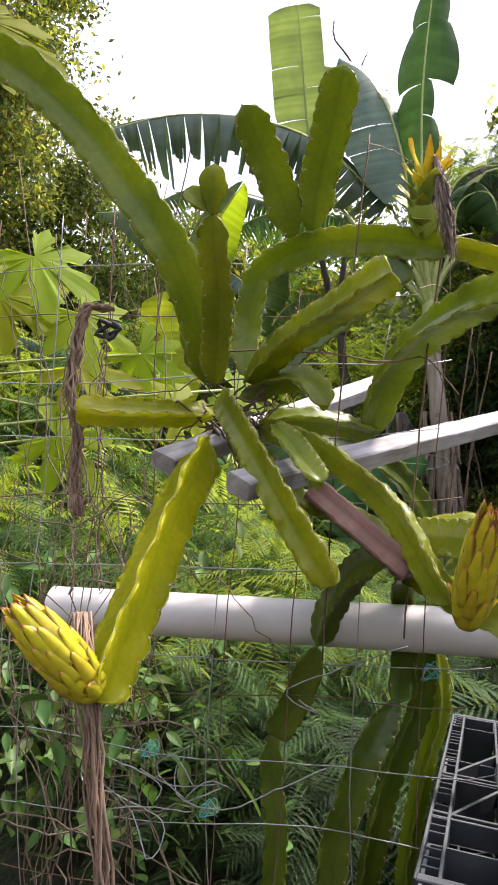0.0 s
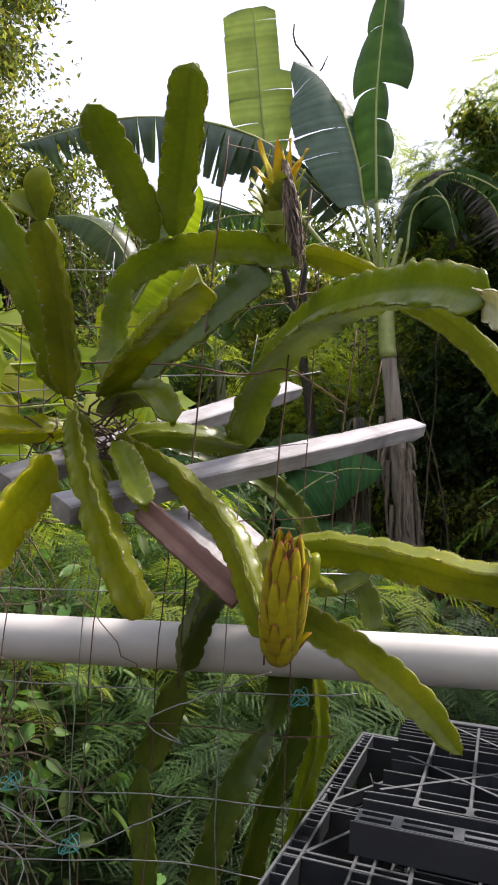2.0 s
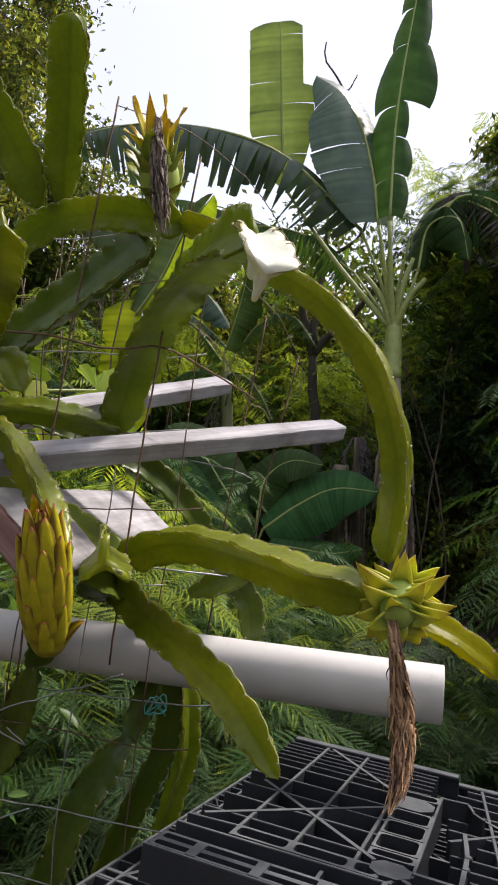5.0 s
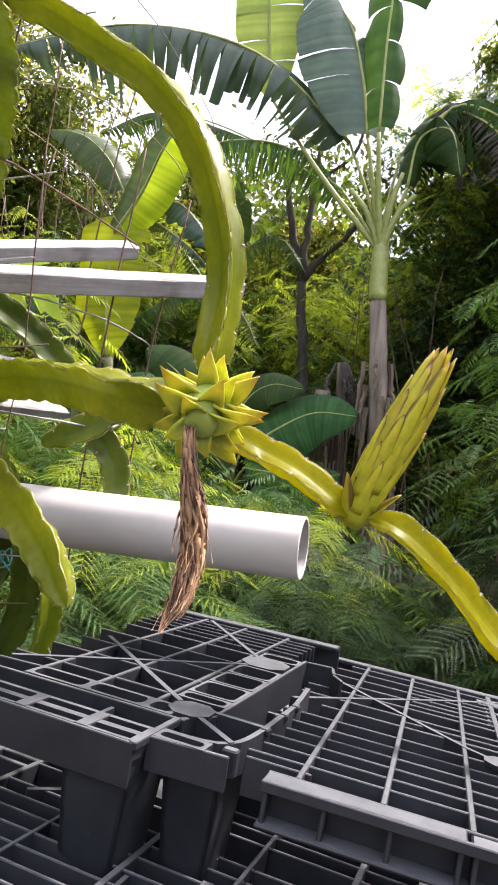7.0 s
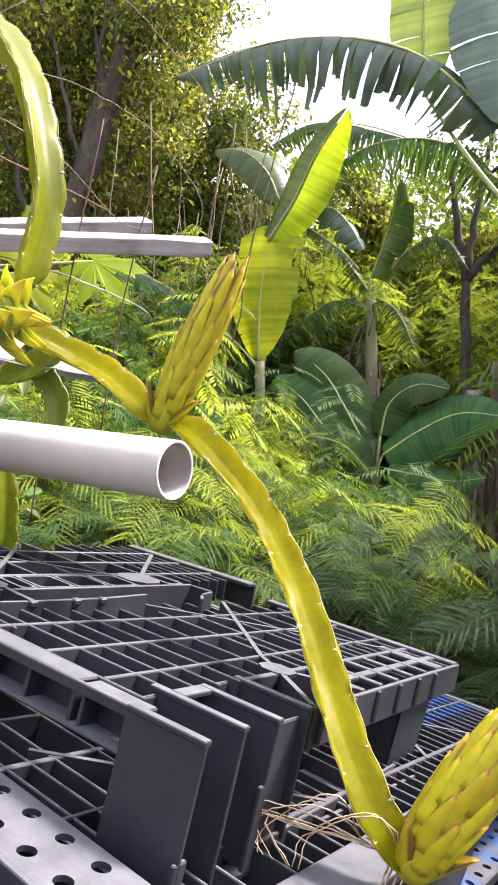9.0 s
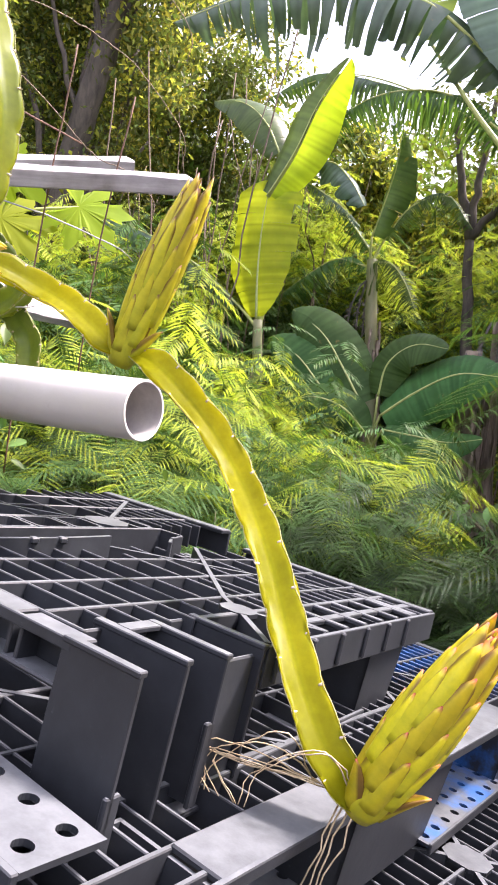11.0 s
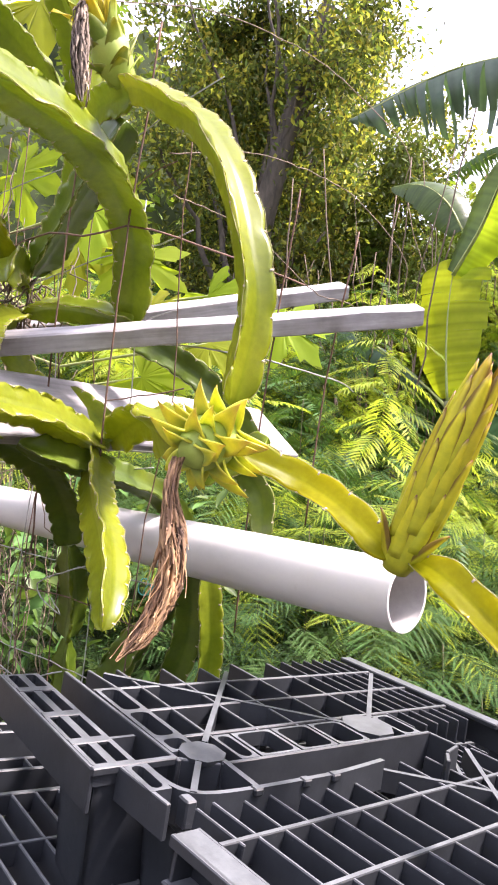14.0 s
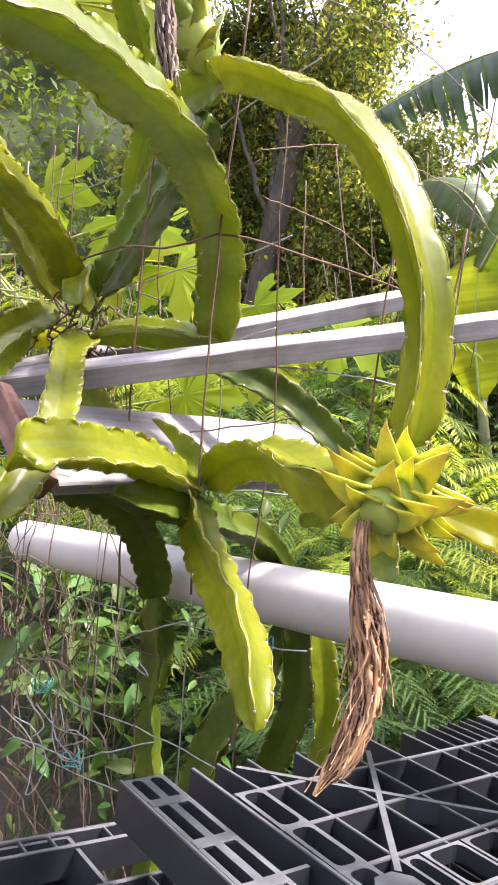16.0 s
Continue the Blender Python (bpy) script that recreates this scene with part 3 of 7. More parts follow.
        wire(fence, pts, 0.0013, M_TIE, 130 + i, 70, "string_tie")
    # dark knotted tie
    V, F = join([tube([(-0.735 + 0.02 * math.cos(w), 1.66, 2.02 + 0.015 * math.sin(w)), (-0.735 + 0.035 * math.cos(w + 2), 1.64, 2.02 + 0.03 * math.sin(w + 2)), (-0.735 - 0.02 * math.cos(w), 1.655, 2.02 - 0.02 * math.sin(w))], 0.006, 8, 6) for w in (0.3, 1.6, 2.9, 4.2)])
    part("knot", mesh_from("knot", V, F, M_SPIKE), fence, "black twisted knot")


build_fence()


def vine_bundle(name, label, paths, radius, material, seed):
    V, F = join([tube(p, radius * (0.6 + 0.8 * ((i * 37 + seed) % 10) / 10), max(8, int(length_of(p) / 0.04)), 5, 0.7, 0.006, seed + i) for i, p in enumerate(paths)])
    ob = new(name, mesh_from(name, V, F, material))
    return tagged(ob, label, "vine", kind="stuff")


def build_vines():
    rng = random.Random(11)
    for seed, mat, cnt, lab in ((3, M_VINE, 22, "tangle of dry pale climbing vines hanging on the fence"), (8, M_VINE_DARK, 16, "dark dead vine stems twisted along the fence")):
        paths = []
        for i in range(cnt):
            x, y = (rng.gauss(-0.84, 0.09) if i % 3 else rng.uniform(-1.35, -0.55)), rng.uniform(1.66, 2.0)
            z0, z1 = rng.uniform(0.2, 1.0), rng.uniform(1.3, 2.35)
            k = 6
            pts = []
            for j in range(k):
                u = j / (k - 1)
                pts.append((x + rng.uniform(-0.05, 0.05) + 0.10 * math.sin(i + 3 * u), y + rng.uniform(-0.03, 0.03), z0 + (z1 - z0) * u))
            paths.append(pts)
        for i in range(8):
            x, z = rng.uniform(-1.3, -0.7), rng.uniform(0.6, 2.0)
            paths.append([(x, 1.72, z), (x + 0.15, 1.70, z + rng.uniform(-0.1, 0.1)), (x + 0.35, 1.72, z + rng.uniform(-0.15, 0.1)), (x + 0.5, 1.74, z + rng.uniform(-0.2, 0.1))])
        vine_bundle("dry_vines", lab, paths, 0.0021, mat, seed)


build_vines()


def dead_stem(name, label, pts, r, seed):
    """A shrivelled, fluted dead stem of twisted strands."""
    ob = thing(name, label, "dead cactus")
    rng = random.Random(seed)
    for k in range(20):
        w = 2 * math.pi * k / 20 * 3
        g = r * rng.uniform(0.25, 0.85)
        far = rng.uniform(0.9, 1.6) if k % 5 == 4 else 1.0
        V, F = tube([(p[0] + g * far * math.cos(w + i * 0.5) * rng.uniform(0.7, 1.2), p[1] + g * far * math.sin(w + i * 0.5), p[2]) for i, p in enumerate(pts)], r * rng.uniform(0.10, 0.30), 40, 5, 0.6, 0.0035, seed * 31 + k)
        part("strand", mesh_from("strand", V, F, M_WITHER), ob)
    return ob


dead_stem("withered_cactus", "shrivelled brown dead cactus stem hanging on the fence",
          [(-0.62, 1.40, 2.00), (-0.665, 1.38, 2.00), (-0.685, 1.38, 1.93), (-0.70, 1.38, 1.83), (-0.68, 1.38, 1.74), (-0.685, 1.38, 1.65), (-0.675, 1.38, 1.56)], 0.015, 1)
dead_stem("old_cactus", "grey-brown woody old cactus trunk rising from the ground",
          [(-0.37, 0.97, 0.0), (-0.385, 0.98, 0.5), (-0.432, 0.99, 0.9), (-0.425, 0.985, 1.05), (-0.445, 0.99, 1.17), (-0.45, 0.985, 1.27), (-0.47, 1.00, 1.36), (-0.50, 1.05, 1.42)], 0.016, 2)

# ---- pallets ----
TILT = Vector((0.084, 0.090, 0.992)).normalized()


def pallet_pose(corner, turn, up=None):
    z = up or TILT
    x = Vector((math.cos(radians(turn)), math.sin(radians(turn)), 0))
    x = (x - z * x.dot(z)).normalized()
    y = z.cross(x)
    c = Vector(corner)
    return Matrix(((x.x, y.x, z.x, c.x), (x.y, y.y, z.y, c.y), (x.z, y.z, z.z, c.z), (0, 0, 0, 1)))


def slat(parent, u0, v0, u1, v1, wide, deep, top=0.0, material=None, name="rib"):
    """An upright rib from (u0, v0) to (u1, v1), its top edge at height top."""
    L = math.hypot(u1 - u0, v1 - v0)
    wide = wide * 1.35
    V, F = box((0, -wide / 2, -deep), (L, wide / 2, 0), 0.0 if name == "brace" else min(0.0012, wide * 0.3))
    me = mesh_from(name, V, F, material or M_PALLET, False)
    return part(name, me, parent, "", Matrix.Translation((u0, v0, top)) @ Matrix.Rotation(math.atan2(v1 - v0, u1 - u0), 4, "Z"))


def slab(parent, lo, hi, name="plate", bevel=0.002, material=None):
    V, F = box(lo, hi, bevel)
    return part(name, mesh_from(name, V, F, material or M_PALLET, False), parent)


def star_plate(parent, u, v, r, r2):
    """A level plate with cut corners where the braces meet."""
    ring = [(1, 0.45), (0.45, 1), (-0.45, 1), (-1, 0.45), (-1, -0.45), (-0.45, -1), (0.45, -1), (1, -0.45)]
    V = [(u + r * a, v + r2 * b, z) for z in (-0.004, 0.0022) for a, b in ring]
    F = [tuple(range(8))[::-1], tuple(range(8, 16))] + [(k, (k + 1) % 8, 8 + (k + 1) % 8, 8 + k) for k in range(8)]
    return part("star_plate", mesh_from("star_plate", V, F, M_PALLET, False), parent)


def holed_plate(parent, u0, v0, u1, v1, z, thick, holes, radius, name="runner", material=None):
    """A level strip with round holes right through it, in cells along its length."""
    along = abs(u1 - u0) >= abs(v1 - v0)
    V, F = [], []
    n, rows = holes
    for i in range(n):
        for j in range(rows):
            a, b = (i / n, (i + 1) / n), (j / rows, (j + 1) / rows)
            def at(p, q):
                return (u0 + (u1 - u0) * (p if along else q), v0 + (v1 - v0) * (q if along else p))
            c0, c1 = at(a[0], b[0]), at(a[1], b[1])
            cx, cy = (c0[0] + c1[0]) / 2, (c0[1] + c1[1]) / 2
            hx, hy = abs(c1[0] - c0[0]) / 2, abs(c1[1] - c0[1]) / 2
            base = len(V)
            m = 16
            for zz in (z, z - thick):
                for k in range(m):
                    w = 2 * math.pi * k / m
                    c, s = math.cos(w), math.sin(w)
                    V.append((cx + radius * c, cy + radius * s, zz))
                for k in range(m):
                    w = 2 * math.pi * k / m
                    c, s = math.cos(w), math.sin(w)
                    g = max(abs(c), abs(s))
                    V.append((cx + hx * c / g, cy + hy * s / g, zz))
            for k in range(m):
                k2 = (k + 1) % m
                F.append((base + k, base + m + k, base + m + k2, base + k2))
                F.append((base + 2 * m + k, base + 2 * m + k2, base + 3 * m + k2, base + 3 * m + k))
                F.append((base + k, base + k2, base + 2 * m + k2, base + 2 * m + k))
                F.append((base + m + k, base + 3 * m + k, base + 3 * m + k2, base + m + k2))
    spot, keep, to = {}, [], []
    for v in V:
        key = (round(v[0], 4), round(v[1], 4), round(v[2], 4))
        if key not in spot:
            spot[key] = len(keep)
            keep.append(v)
        to.append(spot[key])
    F = [f for f in ([to[i] for i in q] for q in F) if len(set(f)) == 4]
    # walls between two cells cancel out
    count = {}
    for f in F:
        key = tuple(sorted(f))
        count[key] = count.get(key, 0) + 1
    F = [f for f in F if count[tuple(sorted(f))] == 1]
    return part(name, mesh_from(name, keep, F, material or M_PALLET, False), parent)


def hollow_leg(parent, u0, v0, u1, v1, high, top, open_sides="", wall=0.006, flare=0.012, name="leg", material=None):
    """A box leg of thin tapered walls, open at the top, without the sides named in open_sides (w e s n)."""
    lots = []
    f = flare
    def wall_quad(a, b, a2, b2, nx, ny):
        t = wall
        V = [(*a, top), (*b, top), (*b2, top - high), (*a2, top - high)]
        V += [(x + nx * t, y + ny * t, z) for x, y, z in V]
        return V, [(0, 1, 2, 3), (7, 6, 5, 4), (0, 4, 5, 1), (1, 5, 6, 2), (2, 6, 7, 3), (3, 7, 4, 0)]
    if "s" not in open_sides:
        lots.append(wall_quad((u0, v0), (u1, v0), (u0 + f, v0 + f), (u1 - f, v0 + f), 0, 1))
    if "n" not in open_sides:
        lots.append(wall_quad((u0, v1), (u1, v1), (u0 + f, v1 - f), (u1 - f, v1 - f), 0, -1))
    if "w" not in open_sides:
        lots.append(wall_quad((u0, v0), (u0, v1), (u0 + f, v0 + f), (u0 + f, v1 - f), 1, 0))
    if "e" not in open_sides:
        lots.append(wall_quad((u1, v0), (u1, v1), (u1 - f, v0 + f), (u1 - f, v1 - f), -1, 0))
    lots.append(box((u0 + f, v0 + f, top - high), (u1 - f, v1 - f, top - high + 0.006)))
    V, F = join(lots)
    return part(name, mesh_from(name, V, F, material or M_PALLET, False), parent)


def slotted_plate(parent, u0, v0, u1, v1, rim, r, deep, top=0.0, name="slot_frame"):
    """A level plate with one round-cornered opening right through it."""
    def ring(a0, b0, a1, b1, rr, z):
        out = []
        for cx, cy, w0 in ((a1 - rr, b1 - rr, 0), (a0 + rr, b1 - rr, 90), (a0 + rr, b0 + rr, 180), (a1 - rr, b0 + rr, 270)):
            for k in range(4):
                w = radians(w0 + 30 * k)
                out.append((cx + rr * math.cos(w), cy + rr * math.sin(w), z))
        return out
    r = min(r, (u1 - u0) / 2 - rim - 0.0005, (v1 - v0) / 2 - rim - 0.0005)
    V = ring(u0, v0, u1, v1, 0.0, top) + ring(u0 + rim, v0 + rim, u1 - rim, v1 - rim, r, top)
    V += ring(u0, v0, u1, v1, 0.0, top - deep) + ring(u0 + rim, v0 + rim, u1 - rim, v1 - rim, r, top - deep)
    F = []
    for k in range(16):
        q = (k + 1) % 16
        F += [(k, q, 16 + q, 16 + k), (16 + k, 16 + q, 48 + q, 48 + k), (32 + q, 32 + k, 48 + k, 48 + q), (q, k, 32 + k, 32 + q)]
    return part(name, mesh_from(name, V, F, M_PALLET, False), parent)


def curved_wall(parent, pts, thick, deep, top=0.0, name="curved_wall", n=28):
    """An upright wall that follows a curve in the pallet's plane."""
    C = spline([(u, v, 0.0) for u, v in pts], n)
    T = np.gradient(C, axis=0)
    V, F = [], []
    for c, t in zip(C, T):
        t = unit(t)
        a = np.array((-t[1], t[0], 0.0)) * thick / 2
        V += [tuple(c + a + (0, 0, top)), tuple(c - a + (0, 0, top)), tuple(c - a + (0, 0, top - deep)), tuple(c + a + (0, 0, top - deep))]
    for i in range(n - 1):
        for k in range(4):
            F.append((i * 4 + k, i * 4 + (k + 1) % 4, i * 4 + 4 + (k + 1) % 4, i * 4 + 4 + k))
    F += [(0, 1, 2, 3), tuple(4 * n - 1 - k for k in range(4))]
    return part(name, mesh_from(name, V, F, M_PALLET, False), parent)


def build_pallet_left():
    p = thing("plastic_pallet", "broken-off half of a dark grey plastic pallet with open ribs", "pallet", "stacked pallets")
    p.matrix_basis = pallet_pose((0.218, 1.340, 1.1151), math.degrees(-0.1362), Vector((0.0531, 0.0359, 1.0)).normalized())
    far, end = -0.038, 0.292
    # slotted beam along the front: three rails, with two rows of round-ended slots
    slat(p, far - 0.006, 0.022, end, 0.022, 0.0042, 0.052)
    slat(p, far, 0.079, end, 0.079, 0.0036, 0.045)
    for k, (u0, u1) in enumerate(((far, 0.030), (0.030, 0.128), (0.128, 0.218), (0.218, end))):
        slotted_plate(p, u0, 0.024, u1, 0.0505, 0.0055, 0.006, 0.022, 0.0004)
        slotted_plate(p, u0, 0.0505, u1, 0.078, 0.0055, 0.006, 0.022, 0.0004)
        slab(p, (u1 - 0.010, 0.024, -0.004), (u1 + 0.008 if k < 3 else u1, 0.078, 0.0010), "band", 0.001)
    # tall rib, and the row of wide slots behind it
    slat(p, far - 0.004, 0.128, 0.300, 0.134, 0.005, 0.062)
    for u0, u1 in ((0.046, 0.140), (0.140, 0.234), (0.234, 0.278)):
        slotted_plate(p, u0, 0.136, u1, 0.178, 0.006, 0.009, 0.020, 0.0006)
    slat(p, far - 0.004, 0.168, 0.050, 0.177, 0.0045, 0.045)
    slat(p, 0.050, 0.178, 0.262, 0.178, 0.0045, 0.045)
    for k, v in enumerate((0.218, 0.302, 0.378, 0.456, 0.537)):
        slat(p, far + 0.006 * (k % 3), v, 0.250, v, 0.0045, 0.048)
    for k, v in enumerate((0.580, 0.612, 0.640, 0.668, 0.696, 0.722)):
        slat(p, far - 0.003 * (k % 2), v, 0.300, v, 0.0030, 0.042)
    for u in (0.047, 0.140, 0.236):
        slat(p, u, 0.134, u, 0.742, 0.0055, 0.030, 0.0005)
    # row of wide slots beside the broken side
    for v0, v1 in ((0.216, 0.246), (0.250, 0.318), (0.322, 0.390), (0.394, 0.456), (0.535, 0.572)):
        slotted_plate(p, 0.246, v0, 0.320, v1, 0.0048, 0.010, 0.020, 0.0004)
    # wall of the broken side, and the curved wall in front of it
    slat(p, 0.322, 0.182, 0.321, 0.590, 0.005, 0.060)
    slat(p, 0.290, 0.134, 0.322, 0.182, 0.005, 0.060, -0.0006)
    curved_wall(p, [(0.290, 0.086), (0.335, 0.087), (0.366, 0.096), (0.383, 0.120), (0.389, 0.170), (0.390, 0.250), (0.389, 0.320), (0.378, 0.418)], 0.0075, 0.040)
    for v in (0.185, 0.262, 0.312):
        slab(p, (0.385, v - 0.007, -0.008), (0.398, v + 0.007, 0.0015), "nib", 0.002)
    slab(p, (0.372, 0.088, -0.034), (0.392, 0.102, -0.002), "tab", 0.002)
    # torn flap with its slot, over the hollow corner leg
    slotted_plate(p, 0.294, 0.058, 0.362, 0.086, 0.006, 0.008, 0.020, 0.0004)
    slat(p, 0.292, 0.056, 0.392, 0.064, 0.005, 0.040)
    slab(p, (end - 0.006, 0.020, -0.008), (end + 0.004, 0.134, 0.0012), "band", 0.0012)
    slat(p, 0.322, 0.590, 0.372, 0.594, 0.005, 0.045, -0.001, name="broken_rim")
    slat(p, 0.372, 0.594, 0.384, 0.555, 0.005, 0.045, -0.002, name="broken_rim")
    slat(p, 0.384, 0.555, 0.405, 0.530, 0.005, 0.040, -0.004, name="broken_rim")
    slab(p, (far, 0.744, -0.006), (0.340, 0.772, 0.003), "flange")
    slat(p, far, 0.771, 0.340, 0.771, 0.005, 0.050)
    # solid star plates with braces
    star_plate(p, 0.290, 0.174, 0.030, 0.028)
    star_plate(p, 0.276, 0.495, 0.040, 0.036)
    for a, b in (((0.304, 0.160), (0.378, 0.104)), ((0.316, 0.188), (0.388, 0.186)), ((0.262, 0.196), (0.005, 0.415)), ((0.262, 0.470), (-0.02, 0.185)), ((0.255, 0.520), (0.06, 0.735))):
        slat(p, *a, *b, 0.006, 0.030, 0.0015, name="brace")
    hollow_leg(p, 0.196, 0.026, 0.290, 0.126, 0.165, -0.008, "n")
    hollow_leg(p, 0.300, 0.092, 0.376, 0.180, 0.155, -0.044, "")
    hollow_leg(p, 0.318, 0.300, 0.386, 0.400, 0.15, -0.046)
    hollow_leg(p, 0.03, 0.60, 0.15, 0.73, 0.15, -0.046)
    hollow_leg(p, 0.02, 0.30, 0.12, 0.44, 0.15, -0.046)


build_pallet_left()


def build_pallet_right():
    p = thing("plastic_pallet", "broken half of a dark grey pallet with open corner", "pallet", "stacked pallets")
    p.matrix_basis = pallet_pose((0.660, 1.315, 1.091), 0.0) @ Matrix.Rotation(radians(-1.5), 4, "Z")
    W, D = 0.380, 0.866
    # hollow front edge
    slab(p, (0.0, 0.0, -0.005), (0.215, 0.036, 0.0), "flange")
    slab(p, (0.219, 0.0, -0.007), (0.302, 0.034, -0.002), "flange")
    slat(p, 0.0, 0.003, 0.300, 0.003, 0.005, 0.012)
    slab(p, (0.0, 0.0, -0.050), (0.300, 0.034, -0.045), "lower_flange")
    for u in (0.006, 0.07, 0.14, 0.21, 0.225, 0.285):
        slat(p, u, 0.006, u, 0.034, 0.004, 0.042, -0.004)
    slat(p, 0.0, 0.036, W - 0.10, 0.036, 0.004, 0.048)
    # ribs along the front edge, snapped off where the other half was
    for k, v in enumerate((0.062, 0.090, 0.131, 0.174, 0.220, 0.268, 0.325)):
        slat(p, (-0.034, -0.039, -0.030, -0.046, -0.02, -0.048, -0.046)[k], v, 0.045 if k == 0 else 0.283, v, 0.0034, 0.045)
    for k, v in enumerate((0.400, 0.470, 0.540, 0.610, 0.680, 0.750, 0.810)):
        slat(p, -0.047 if k % 3 else 0.0, v, W - 0.004, v, 0.004, 0.042)
    for v in (0.435, 0.575, 0.645, 0.715):
        slat(p, 0.128, v, 0.283, v, 0.0034, 0.038)
    for u in (0.034, 0.128, 0.221):
        slat(p, u, 0.036, u, D - 0.02, 0.0055, 0.030, 0.0006)
    slat(p, 0.281, 0.226, 0.281, D - 0.02, 0.008, 0.034, 0.0006)
    # flat-topped ladder along the outer side
    slab(p, (0.326, 0.345, -0.006), (0.342, D - 0.02, 0.001), "rail", 0.0015)
    for v in (0.40, 0.47, 0.54, 0.61, 0.68, 0.75):
        slab(p, (0.284, v - 0.007, -0.006), (W - 0.004, v + 0.007, 0.0016), "rung", 0.0015)
    slab(p, (-0.046, D - 0.026, -0.006), (W, D, 0.003), "flange")
    slat(p, -0.046, D - 0.002, W, D - 0.002, 0.006, 0.05)
    slab(p, (0.255, D - 0.11, -0.006), (W - 0.004, D - 0.085, 0.0015), "rail", 0.0015)
    # star plate and braces
    star_plate(p, 0.272, 0.334, 0.025, 0.025)
    for a, b in (((0.272, 0.334), (0.375, 0.24)), ((0.272, 0.334), (0.375, 0.40)), ((0.225, 0.368), (-0.044, 0.661)), ((-0.047, 0.393), (0.197, 0.688)), ((0.197, 0.688), (0.30, 0.80)), ((0.272, 0.334), (0.225, 0.368))):
        slat(p, *a, *b, 0.006, 0.03, 0.0015, name="brace")
    # open corner: upright plates with the slots between them
    for k, (v, u0, u1) in enumerate(((0.003, 0.288, 0.386), (0.078, 0.255, 0.382), (0.143, 0.275, 0.386), (0.226, 0.270, 0.382))):
        slat(p, u0, v, u1, v, 0.0045, 0.176 - 0.008 * k, -0.001, name="corner_plate")
        slab(p, (u0, v - 0.005, -0.004), (u1, v + 0.007, 0.002), "rim", 0.0012)
    slab(p, (0.276, 0.085, -0.004), (0.296, 0.138, 0.002), "rim", 0.0012)
    slab(p, (0.262, 0.036, -0.170), (0.268, 0.224, -0.006), "corner_plate")
    slab(p, (0.366, 0.146, -0.160), (0.372, 0.222, -0.012), "corner_plate")
    slab(p, (0.268, 0.006, -0.178), (0.378, 0.222, -0.171), "foot")
    slab(p, (0.380, -0.004, -0.172), (0.386, 0.016, -0.110), "lip", 0.0015)
    slab(p, (0.380, 0.132, -0.160), (0.386, 0.148, -0.070), "lip", 0.0015)
    # side facing right
    slat(p, W, 0.232, W, D, 0.006, 0.05)
    for v in (0.25, 0.34, 0.43, 0.52, 0.61, 0.70):
        slab(p, (W + 0.003, v, -0.045), (W + 0.010, v + 0.010, 0.0), "lug")
    hollow_leg(p, W - 0.11, 0.60, W - 0.004, 0.76, 0.165, -0.004, "")
    hollow_leg(p, 0.02, 0.62, 0.12, 0.76, 0.13, -0.044)
    hollow_leg(p, 0.0, 0.30, 0.10, 0.44, 0.13, -0.044)
    slab(p, (W - 0.11, 0.20, -0.178), (W - 0.005, 0.62, -0.172), "runner")
    slat(p, W - 0.005, 0.18, W - 0.005, 0.62, 0.005, 0.035, -0.145)


build_pallet_right()


